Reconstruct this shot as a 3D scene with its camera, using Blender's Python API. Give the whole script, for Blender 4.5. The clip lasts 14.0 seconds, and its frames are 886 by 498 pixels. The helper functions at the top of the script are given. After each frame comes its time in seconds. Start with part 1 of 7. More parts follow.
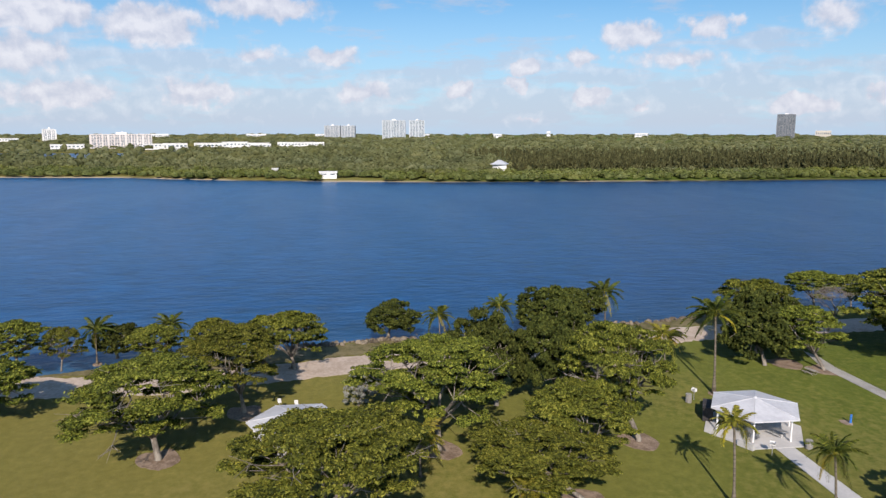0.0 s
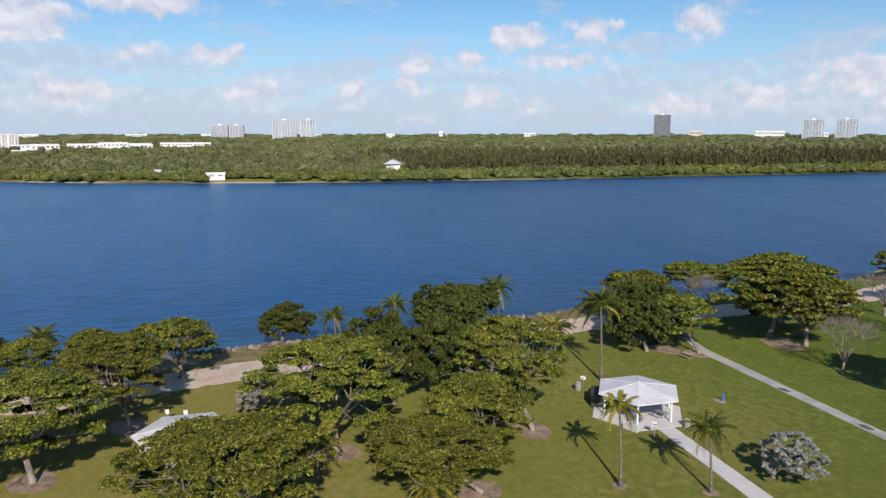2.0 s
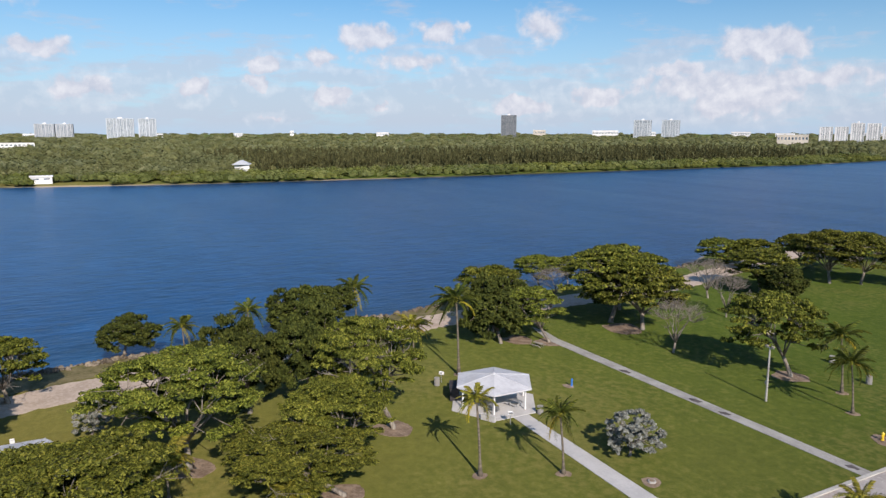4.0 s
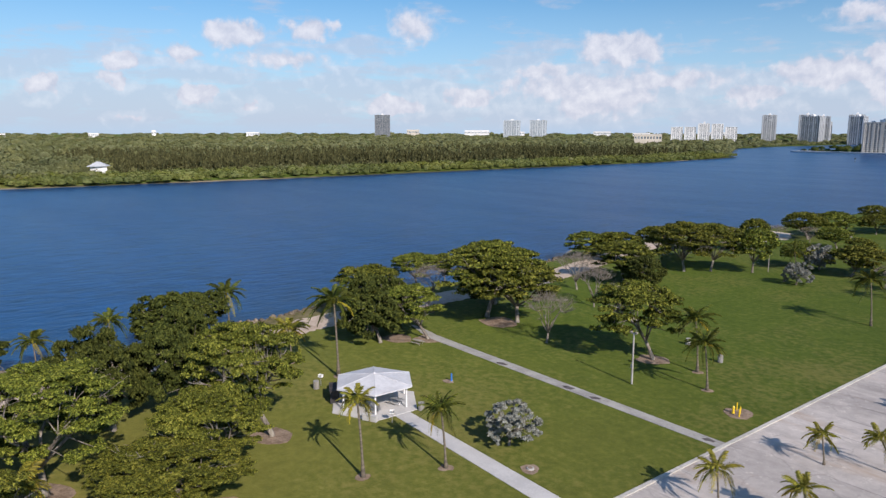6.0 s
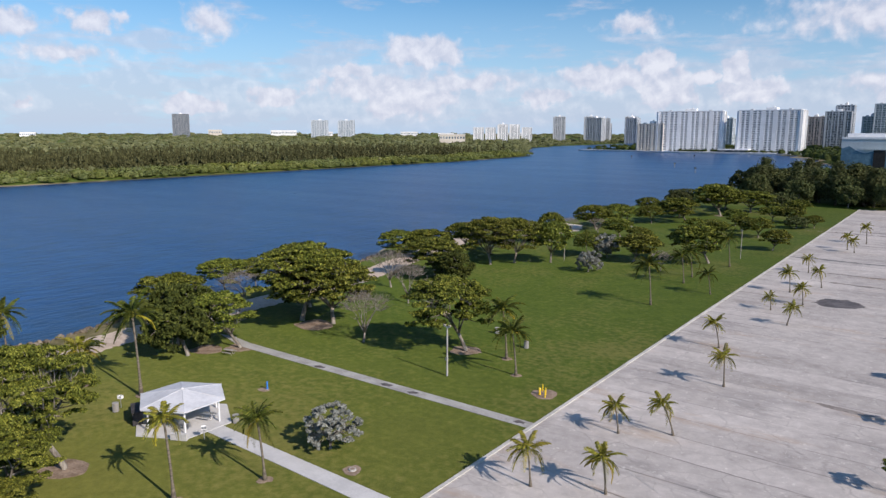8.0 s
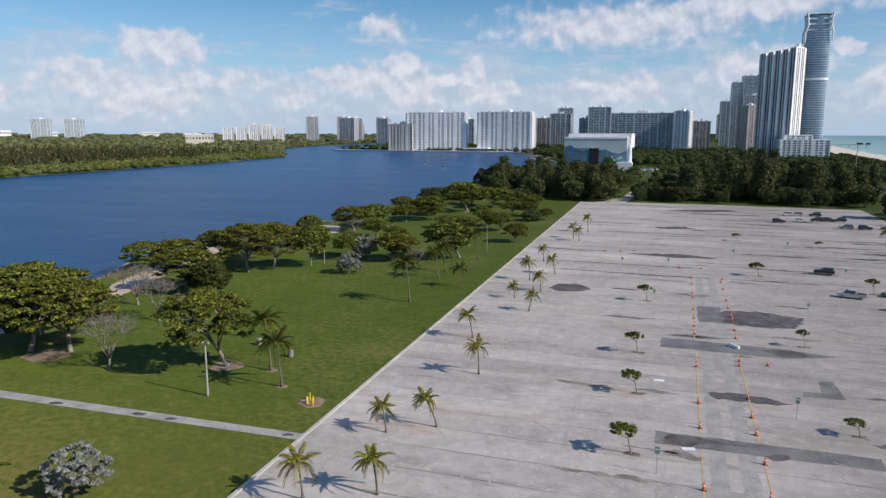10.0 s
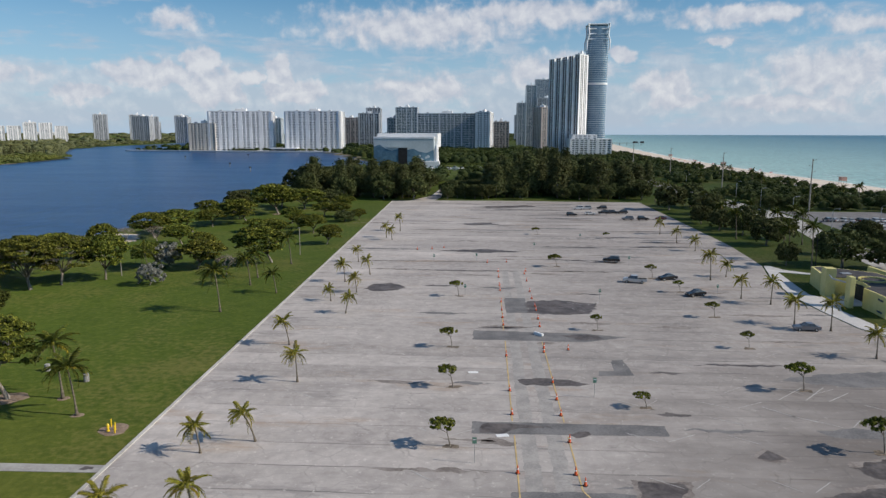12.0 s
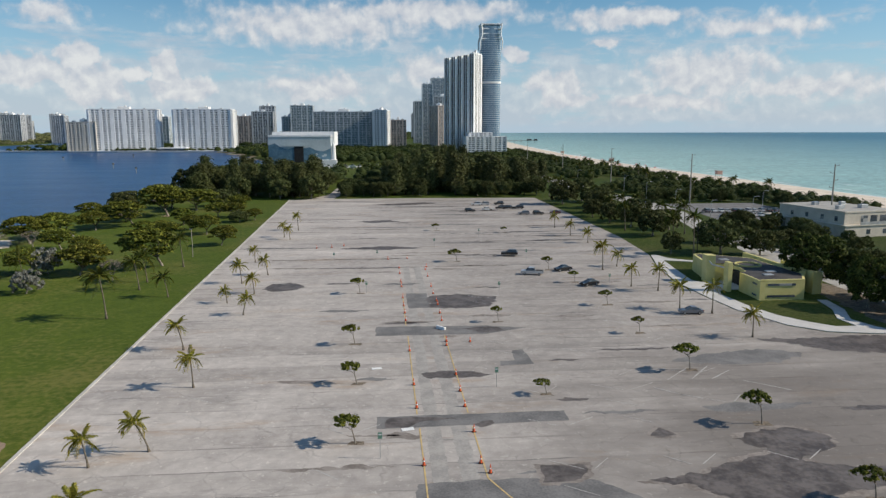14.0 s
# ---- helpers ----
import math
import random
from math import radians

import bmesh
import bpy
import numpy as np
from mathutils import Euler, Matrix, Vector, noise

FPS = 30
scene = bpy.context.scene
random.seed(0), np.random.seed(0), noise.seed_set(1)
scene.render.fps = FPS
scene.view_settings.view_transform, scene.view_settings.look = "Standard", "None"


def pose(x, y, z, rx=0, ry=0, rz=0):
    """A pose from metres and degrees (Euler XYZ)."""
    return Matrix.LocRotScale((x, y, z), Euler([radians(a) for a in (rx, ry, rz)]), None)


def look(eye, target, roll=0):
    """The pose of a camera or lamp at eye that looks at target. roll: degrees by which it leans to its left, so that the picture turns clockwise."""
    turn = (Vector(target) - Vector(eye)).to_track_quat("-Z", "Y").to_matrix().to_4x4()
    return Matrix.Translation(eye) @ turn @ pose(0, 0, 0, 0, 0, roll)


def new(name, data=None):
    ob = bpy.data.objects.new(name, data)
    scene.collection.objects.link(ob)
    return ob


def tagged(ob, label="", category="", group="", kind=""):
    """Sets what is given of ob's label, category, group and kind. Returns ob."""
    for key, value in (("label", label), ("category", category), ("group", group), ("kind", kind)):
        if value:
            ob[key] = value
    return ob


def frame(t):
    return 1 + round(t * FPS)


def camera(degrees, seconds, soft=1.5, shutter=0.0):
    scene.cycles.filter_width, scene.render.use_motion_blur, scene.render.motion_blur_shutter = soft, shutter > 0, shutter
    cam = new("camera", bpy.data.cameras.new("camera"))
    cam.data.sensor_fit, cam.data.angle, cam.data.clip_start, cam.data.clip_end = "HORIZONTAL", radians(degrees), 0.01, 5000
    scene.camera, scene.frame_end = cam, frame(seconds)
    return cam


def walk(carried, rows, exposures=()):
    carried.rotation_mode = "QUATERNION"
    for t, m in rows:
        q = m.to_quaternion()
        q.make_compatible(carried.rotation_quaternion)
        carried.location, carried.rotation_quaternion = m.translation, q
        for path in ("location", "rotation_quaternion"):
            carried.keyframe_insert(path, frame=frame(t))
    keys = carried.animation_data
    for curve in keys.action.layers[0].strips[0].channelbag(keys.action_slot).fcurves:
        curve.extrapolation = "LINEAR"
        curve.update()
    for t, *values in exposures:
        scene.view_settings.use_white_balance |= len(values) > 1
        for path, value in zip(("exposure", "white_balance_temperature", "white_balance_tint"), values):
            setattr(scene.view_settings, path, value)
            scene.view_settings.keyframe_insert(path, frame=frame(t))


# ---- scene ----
cam = camera(64.22, 14.0, soft=1.4)
PATH = [
    (0, 0.29, -0.83, 35.43, -9.41, -0.04, 83.70),
    (0.5, 0.40, -0.75, 35.36, -9.42, -0.01, 82.30),
    (1, 0.48, -0.67, 35.31, -9.42, 0.00, 80.24),
    (1.5, 0.51, -0.62, 35.29, -9.41, -0.01, 77.91),
    (2, 0.51, -0.57, 35.31, -9.42, 0.00, 75.14),
    (2.5, 0.47, -0.52, 35.34, -9.43, 0.01, 72.12),
    (3, 0.43, -0.47, 35.35, -9.43, 0.02, 69.04),
    (5.5, 0.19, -0.16, 35.13, -9.48, -0.08, 55.79),
    (6, 0.12, -0.12, 35.09, -9.47, -0.04, 53.31),
    (6.5, 0.06, -0.07, 35.04, -9.46, -0.04, 50.78),
    (7, 0.00, 0.00, 35.00, -9.46, -0.06, 47.92),
    (7.5, -0.04, 0.10, 34.99, -9.45, -0.10, 43.21),
    (8, -0.07, 0.19, 35.00, -9.44, -0.08, 38.06),
    (8.5, -0.08, 0.29, 35.03, -9.43, -0.07, 32.93),
    (11, -0.01, 0.46, 36.37, -9.45, -0.05, 10.00),
    (11.5, -0.06, 0.51, 36.40, -9.45, -0.08, 6.25),
    (12, -0.10, 0.54, 36.38, -9.48, -0.11, 3.31),
    (12.5, -0.12, 0.58, 36.30, -9.50, -0.04, 1.06),
    (13, -0.12, 0.59, 36.16, -9.52, -0.03, -0.93),
    (13.5, -0.12, 0.61, 35.99, -9.57, 0.00, -2.92),
    (14, -0.09, 0.64, 35.82, -9.59, 0.08, -4.90),
]
EXPOSURES = [(0, 0.03, 6540, 16), (3, 0.0, 6560, 16), (7, 0.01, 6380, 17), (8.5, 0.03, 6360, 16), (11, -0.19, 6420, 12), (12.5, -0.20, 6640, 11), (14, -0.12, 6800, 9)]
walk(cam, [(t, pose(x, y, z, 90 + p, r, yaw)) for t, x, y, z, p, r, yaw in PATH], EXPOSURES)

# ---------------------------------------------------------------- light
SUN_EL, SUN_AZ = 33.5, 98.0      # degrees; azimuth clockwise from +y
SUN_POWER, SKY_POWER = 5.0, 0.08
sun = new("sun", bpy.data.lights.new("sun", "SUN"))
sun.data.energy, sun.data.angle, sun.data.color = SUN_POWER, radians(0.55), (1.0, 0.90, 0.76)
sun_way = Vector((math.sin(radians(SUN_AZ)) * math.cos(radians(SUN_EL)), math.cos(radians(SUN_AZ)) * math.cos(radians(SUN_EL)), math.sin(radians(SUN_EL))))
sun.matrix_world = look(sun_way * 300, (0, 0, 0))


def node(nt, kind, props=None, **ins):
    n = nt.nodes.new(kind)
    for k, v in (props or {}).items():
        setattr(n, k, v)
    for k, v in ins.items():
        key = int(k[1:]) if k[0] == "i" and k[1:].isdigit() else k.replace("_", " ")
        if isinstance(v, bpy.types.NodeSocket):
            nt.links.new(v, n.inputs[key])
        else:
            n.inputs[key].default_value = v
    return n


def math_n(nt, op, a, b=0.0, c=0.0, clamp=False):
    return node(nt, "ShaderNodeMath", {"operation": op, "use_clamp": clamp}, i0=a, i1=b, i2=c).outputs[0]


def ramp(nt, fac, stops):
    n = node(nt, "ShaderNodeValToRGB", None, Fac=fac)
    el = n.color_ramp.elements
    while len(el) < len(stops):
        el.new(0.5)
    for e, (p, c) in zip(el, stops):
        e.position = p
        e.color = (*c, 1) if len(c) == 3 else c
    return n.outputs["Color"]


def grey(v):
    return (v, v, v)


def mixc(nt, fac, a, b, mode="MIX"):
    a = (*a, 1) if isinstance(a, tuple) and len(a) == 3 else a
    b = (*b, 1) if isinstance(b, tuple) and len(b) == 3 else b
    return node(nt, "ShaderNodeMixRGB", {"blend_type": mode}, Fac=fac, Color1=a, Color2=b).outputs[0]


# clouds: azimuth (west positive) and height in degrees, half width, half height, thickness
CLOUDS_WEST = [(113.1, 8.0, 4.4, 1.3, 1.0), (105.5, 7.6, 3.5, 1.6, 1.0), (113.8, 5.4, 3.9, 1.6, 0.7), (97.3, 9.2, 4.4, 0.9, 0.8), (92.3, 5.7, 2.1, 0.7, 0.8), (98.2, 5.9, 2.0, 0.7, 0.5), (69.2, 7.2, 2.5, 1.0, 0.9), (63.6, 7.6, 1.7, 1.0, 0.9), (73.0, 5.5, 1.4, 0.8, 0.9), (77.2, 5.0, 1.4, 0.8, 1.0), (77.6, 3.6, 1.0, 0.6, 0.9), (65.8, 5.4, 4.2, 0.8, 0.5), (82.3, 3.2, 1.5, 0.8, 1.0), (72.2, 2.7, 1.7, 0.8, 1.0), (68.3, 2.0, 0.8, 0.5, 0.8), (55.6, 8.0, 2.0, 1.4, 0.5), (89.7, 3.0, 2.8, 1.0, 0.7), (102.5, 2.9, 3.5, 1.1, 0.7), (111.9, 2.7, 4.8, 1.1, 0.7)]
CLOUDS_NORTHWEST = [(57.2, 2.0, 2.4, 0.8, 0.9), (77.1, 1.0, 0.9, 0.4, 0.6), (51.2, 2.6, 2.2, 0.9, 1.0), (40.5, 2.8, 4.8, 2.1, 0.7), (45.3, 4.5, 2.2, 0.8, 0.7), (39.6, 6.1, 3.3, 1.3, 0.9), (42.1, 3.4, 9.6, 1.4, 0.6), (42.5, 2.3, 2.2, 1.4, 0.9), (25.2, 4.1, 3.5, 1.1, 1.0), (21.7, 4.7, 1.3, 1.6, 1.0), (20.9, 3.2, 2.2, 1.6, 1.0), (30.0, 2.6, 2.2, 0.9, 0.9), (23.2, 8.0, 2.6, 0.8, 0.5)]
CLOUDS_NORTH = [(16.0, 4.5, 1.0, 1.3, 1.0), (14.7, 3.0, 2.6, 1.1, 1.0), (18.2, 4.0, 1.3, 0.6, 0.7), (36.7, 3.8, 7.0, 0.9, 0.6), (4.9, 7.9, 9.6, 1.8, 0.6), (-13.8, 3.4, 2.6, 1.4, 0.8), (-15.0, 2.3, 1.3, 0.8, 0.9), (-10.6, 5.8, 0.9, 0.6, 0.9), (4.8, 3.2, 5.2, 1.4, 0.7), (-17.7, 6.5, 1.2, 0.5, 0.8), (-3.6, 8.9, 8.7, 1.1, 0.6), (-18.8, 8.3, 5.2, 0.8, 0.7), (-13.9, 3.0, 2.0, 1.8, 0.7), (-24.9, 4.1, 6.6, 2.3, 0.6), (-32.0, 3.0, 7.0, 1.2, 0.6), (-22.0, 2.0, 6.0, 0.8, 0.7), (-5.0, 4.5, 5.0, 1.6, 0.6), (-28.0, 7.4, 6.0, 0.9, 0.5)]


def build_world():
    w = bpy.data.worlds.new("sky")
    scene.world = w
    w.use_nodes = True
    nt = w.node_tree
    nt.nodes.clear()
    sky = node(nt, "ShaderNodeTexSky", {"sky_type": "NISHITA", "sun_disc": False, "sun_elevation": radians(SUN_EL), "sun_rotation": radians(SUN_AZ), "altitude": 0, "air_density": 1.0, "dust_density": 0.6, "ozone_density": 2.0})
    co = node(nt, "ShaderNodeTexCoord").outputs["Generated"]
    sep = node(nt, "ShaderNodeSeparateXYZ", None, Vector=co)
    az = math_n(nt, "MULTIPLY", math_n(nt, "ARCTAN2", math_n(nt, "MULTIPLY", sep.outputs[0], -1.0), sep.outputs[1]), 180 / math.pi)
    el = math_n(nt, "MULTIPLY", math_n(nt, "ARCSINE", sep.outputs[2]), 180 / math.pi)
    flat = node(nt, "ShaderNodeCombineXYZ", None, X=az, Y=el).outputs[0]
    # puffy edges: the cloud field is warped at two sizes
    n1 = node(nt, "ShaderNodeTexNoise", {"noise_dimensions": "2D"}, Vector=flat, Scale=0.55, Detail=6.0, Roughness=0.52)
    warp = node(nt, "ShaderNodeVectorMath", {"operation": "MULTIPLY_ADD"}, i0=n1.outputs["Color"], i1=(3.0, 1.5, 0), i2=(-1.5, -0.75, 0)).outputs[0]
    wflat = node(nt, "ShaderNodeVectorMath", {"operation": "ADD"}, i0=flat, i1=warp).outputs[0]
    field = None
    for a, e, hw, hh, s in CLOUDS_WEST + CLOUDS_NORTHWEST + CLOUDS_NORTH:
        q = node(nt, "ShaderNodeVectorMath", {"operation": "MULTIPLY_ADD"}, i0=wflat, i1=(1 / (hw * 1.3), 1 / (hh * 1.3), 0), i2=(-a / (hw * 1.3), -e / (hh * 1.3), 0)).outputs[0]
        ln = node(nt, "ShaderNodeVectorMath", {"operation": "LENGTH"}, i0=q).outputs["Value"]
        v = math_n(nt, "MULTIPLY_ADD", ln, -s, s)
        field = v if field is None else math_n(nt, "MAXIMUM", field, v)
    fine = node(nt, "ShaderNodeTexNoise", {"noise_dimensions": "2D"}, Vector=flat, Scale=0.9, Detail=6.0, Roughness=0.52).outputs["Fac"]
    # low banks near the horizon and thin high streaks
    stretch = node(nt, "ShaderNodeVectorMath", {"operation": "MULTIPLY"}, i0=flat, i1=(0.10, 0.42, 0)).outputs[0]
    bank = node(nt, "ShaderNodeTexNoise", {"noise_dimensions": "2D"}, Vector=stretch, Scale=1.6, Detail=8.0, Roughness=0.6).outputs["Fac"]
    low = math_n(nt, "MULTIPLY", math_n(nt, "SUBTRACT", 1.0, math_n(nt, "MULTIPLY", math_n(nt, "ABSOLUTE", math_n(nt, "SUBTRACT", el, 2.2)), 0.17), clamp=True), 0.35)
    bankf = math_n(nt, "ADD", math_n(nt, "SUBTRACT", bank, 0.555), low)
    body = math_n(nt, "ADD", field, math_n(nt, "MULTIPLY", math_n(nt, "SUBTRACT", fine, 0.5), 0.58))
    cover1 = node(nt, "ShaderNodeMapRange", {"interpolation_type": "SMOOTHSTEP"}, Value=body, i1=0.0, i2=0.42).outputs[0]
    cover2 = math_n(nt, "MULTIPLY", node(nt, "ShaderNodeMapRange", {"interpolation_type": "SMOOTHSTEP"}, Value=bankf, i1=0.0, i2=0.22).outputs[0], 0.62)
    # broken cumulus over the unseen rest of the sky, added to whiten the fill light
    over = node(nt, "ShaderNodeTexNoise", None, Vector=co, Scale=3.2, Detail=7.0, Roughness=0.6).outputs["Fac"]
    high = node(nt, "ShaderNodeMapRange", None, Value=el, i1=11.0, i2=18.0).outputs[0]
    cover3 = math_n(nt, "MULTIPLY", node(nt, "ShaderNodeMapRange", {"interpolation_type": "SMOOTHSTEP"}, Value=over, i1=0.54, i2=0.70).outputs[0], high)
    cover = math_n(nt, "MAXIMUM", math_n(nt, "MAXIMUM", cover1, cover2), cover3)
    above = node(nt, "ShaderNodeMapRange", None, Value=el, i1=-0.3, i2=0.8).outputs[0]
    cover = math_n(nt, "MULTIPLY", cover, above)
    # sunlit tops, greyer hollows
    puff = node(nt, "ShaderNodeTexNoise", {"noise_dimensions": "2D"}, Vector=wflat, Scale=0.9, Detail=7.0, Roughness=0.6).outputs["Fac"]
    upper = node(nt, "ShaderNodeVectorMath", {"operation": "ADD"}, i0=flat, i1=(-0.20, 0.55, 0)).outputs[0]
    relief = math_n(nt, "SUBTRACT", fine, node(nt, "ShaderNodeTexNoise", {"noise_dimensions": "2D"}, Vector=upper, Scale=0.9, Detail=4.0, Roughness=0.5).outputs["Fac"])
    tone = math_n(nt, "ADD", math_n(nt, "MULTIPLY_ADD", relief, 0.8, math_n(nt, "MULTIPLY", body, 0.6)), math_n(nt, "MULTIPLY", puff, 1.0))
    col = ramp(nt, math_n(nt, "SUBTRACT", tone, 0.25), [(0.05, (6.7, 7.4, 8.7)), (0.40, (8.0, 8.4, 9.4)), (0.95, (10.4, 10.6, 11.0))])
    haze = math_n(nt, "SUBTRACT", 1.0, math_n(nt, "MULTIPLY", math_n(nt, "ABSOLUTE", el), 0.10), clamp=True)
    tint = mixc(nt, 1.0, sky.outputs[0], (0.75, 1.19, 1.42), "MULTIPLY")
    hazed = node(nt, "ShaderNodeMixRGB", None, Fac=math_n(nt, "MULTIPLY", haze, 0.72), Color1=tint, Color2=(6.9, 8.8, 11.5, 1)).outputs[0]
    mix = node(nt, "ShaderNodeMixRGB", None, Fac=math_n(nt, "MULTIPLY", cover, 0.86), Color1=hazed, Color2=col).outputs[0]
    bg = node(nt, "ShaderNodeBackground", None, Color=mix, Strength=SKY_POWER)
    nt.links.new(bg.outputs[0], node(nt, "ShaderNodeOutputWorld").inputs["Surface"])


build_world()


# ---------------------------------------------------------------- materials
def material(name):
    m = bpy.data.materials.new(name)
    m.use_nodes = True
    nt = m.node_tree
    nt.nodes.clear()
    b = nt.nodes.new("ShaderNodeBsdfPrincipled")
    o = nt.nodes.new("ShaderNodeOutputMaterial")
    nt.links.new(b.outputs[0], o.inputs[0])
    return m, nt, b


def place(nt, scale=1.0, own=False, stretch=(1, 1, 1)):
    v = node(nt, "ShaderNodeTexCoord").outputs["Object"] if own else node(nt, "ShaderNodeNewGeometry").outputs["Position"]
    return node(nt, "ShaderNodeVectorMath", {"operation": "MULTIPLY"}, i0=v, i1=tuple(scale * s for s in stretch)).outputs[0]


def noise_n(nt, vec, scale, detail=4.0, rough=0.55):
    return node(nt, "ShaderNodeTexNoise", None, Vector=vec, Scale=scale, Detail=detail, Roughness=rough).outputs["Fac"]


def surf(name, c1, c2, grain=6.0, patch=0.5, rough=0.75, bump=0.3, depth=0.02, metal=0.0, own=False, vary=0.0, spec=0.4, stretch=(1, 1, 1)):
    """A worn surface: fine grain between two colours and broad stains."""
    m, nt, b = material(name)
    p = place(nt, 1.0, own, stretch)
    g, s = noise_n(nt, p, grain, 6.0, 0.6), noise_n(nt, p, patch, 5.0, 0.6)
    f = math_n(nt, "MULTIPLY_ADD", math_n(nt, "SUBTRACT", s, 0.5), 1.6, g, clamp=True)
    c = mixc(nt, ramp(nt, f, [(0.3, grey(0)), (0.7, grey(1))]), c1, c2)
    if vary:
        r = node(nt, "ShaderNodeObjectInfo").outputs["Random"]
        c = node(nt, "ShaderNodeHueSaturation", None, Color=c, Value=math_n(nt, "MULTIPLY_ADD", r, vary * 2, 1 - vary)).outputs[0]
    nt.links.new(c, b.inputs["Base Color"])
    b.inputs["Roughness"].default_value, b.inputs["Metallic"].default_value, b.inputs["Specular IOR Level"].default_value = rough, metal, spec
    if bump:
        nt.links.new(node(nt, "ShaderNodeBump", None, Strength=bump, Distance=depth, Height=g).outputs[0], b.inputs["Normal"])
    return m


def leaf_material(name, dark, light, tip, gloss=0.45, through_light=0.25, hue=0.490):
    """Leaves: each card has its own tint, with shade between leaves put into the colour, each tree a little of its own.
    """
    m, nt, b = material(name)
    r = node(nt, "ShaderNodeNewGeometry").outputs["Random Per Island"]
    o = node(nt, "ShaderNodeObjectInfo").outputs["Random"]
    s = noise_n(nt, place(nt), 0.45, 3.0)
    f = math_n(nt, "ADD", math_n(nt, "MULTIPLY", r, 0.72), math_n(nt, "MULTIPLY", math_n(nt, "SUBTRACT", s, 0.40), 0.60))
    c = ramp(nt, f, [(0.1, dark), (0.55, light), (0.95, tip)])
    c = node(nt, "ShaderNodeHueSaturation", None, Color=c, Hue=math_n(nt, "MULTIPLY_ADD", o, 0.024, hue), Value=math_n(nt, "MULTIPLY_ADD", o, 0.35, 0.82)).outputs[0]
    nt.links.new(c, b.inputs["Base Color"])
    b.inputs["Roughness"].default_value, b.inputs["Specular IOR Level"].default_value, b.inputs["Diffuse Roughness"].default_value = gloss, 0.14, 0.3
    t = node(nt, "ShaderNodeBsdfTranslucent", None, Color=c)
    mx = node(nt, "ShaderNodeMixShader", None, Fac=through_light, i1=b.outputs[0], i2=t.outputs[0])
    nt.links.new(mx.outputs[0], [n for n in nt.nodes if n.type == "OUTPUT_MATERIAL"][0].inputs[0])
    return m


def foliage_mass_material(name, dark, light, tip):
    """Dense foliage seen from afar: mottled at three sizes, with deep relief whose hollows are darkened in the colour.
    """
    m, nt, b = material(name)
    p = place(nt)
    r = node(nt, "ShaderNodeNewGeometry").outputs["Random Per Island"]
    o = node(nt, "ShaderNodeObjectInfo").outputs["Random"]
    big, mid, fine = noise_n(nt, p, 0.03, 3.0), noise_n(nt, p, 0.55, 5.0, 0.72), noise_n(nt, p, 1.7, 4.0, 0.7)
    f = math_n(nt, "ADD", math_n(nt, "MULTIPLY", r, 0.22), math_n(nt, "ADD", math_n(nt, "MULTIPLY", math_n(nt, "SUBTRACT", fine, 0.32), 1.1), math_n(nt, "MULTIPLY", math_n(nt, "SUBTRACT", big, 0.42), 0.9)))
    c = ramp(nt, f, [(0.02, dark), (0.42, light), (0.85, tip)])
    stand = noise_n(nt, p, 0.011, 4.0, 0.6)
    # value follows the relief, so shade in the gaps is painted in
    c = node(nt, "ShaderNodeHueSaturation", None, Color=c, Hue=math_n(nt, "MULTIPLY_ADD", stand, -0.09, 0.548), Saturation=math_n(nt, "MULTIPLY_ADD", r, -0.22, math_n(nt, "MULTIPLY_ADD", stand, 0.5, 0.84)), Value=math_n(nt, "MULTIPLY_ADD", r, 0.30, math_n(nt, "MULTIPLY_ADD", mid, 1.1, 0.33))).outputs[0]
    nt.links.new(c, b.inputs["Base Color"])
    b.inputs["Roughness"].default_value, b.inputs["Specular IOR Level"].default_value, b.inputs["Diffuse Roughness"].default_value = 0.85, 0.15, 0.8
    h = math_n(nt, "MULTIPLY_ADD", fine, 0.5, mid)
    nt.links.new(node(nt, "ShaderNodeBump", None, Strength=0.8, Distance=0.7, Height=h).outputs[0], b.inputs["Normal"])
    return m


def window_material(name, dark, mid, blind):
    """Window panes of a tall building: each flat has its own darkness, some have blinds drawn."""
    m, nt, b = material(name)
    cell = node(nt, "ShaderNodeVectorMath", {"operation": "FLOOR"}, i0=place(nt, 1.0, True, (0.36, 0.36, 0.3225))).outputs[0]
    r = node(nt, "ShaderNodeTexWhiteNoise", {"noise_dimensions": "3D"}, Vector=cell).outputs["Value"]
    c = ramp(nt, r, [(0.0, dark), (0.55, mid), (0.80, mid), (0.92, blind)])
    nt.links.new(c, b.inputs["Base Color"])
    b.inputs["Roughness"].default_value, b.inputs["Specular IOR Level"].default_value = 0.14, 0.6
    return m


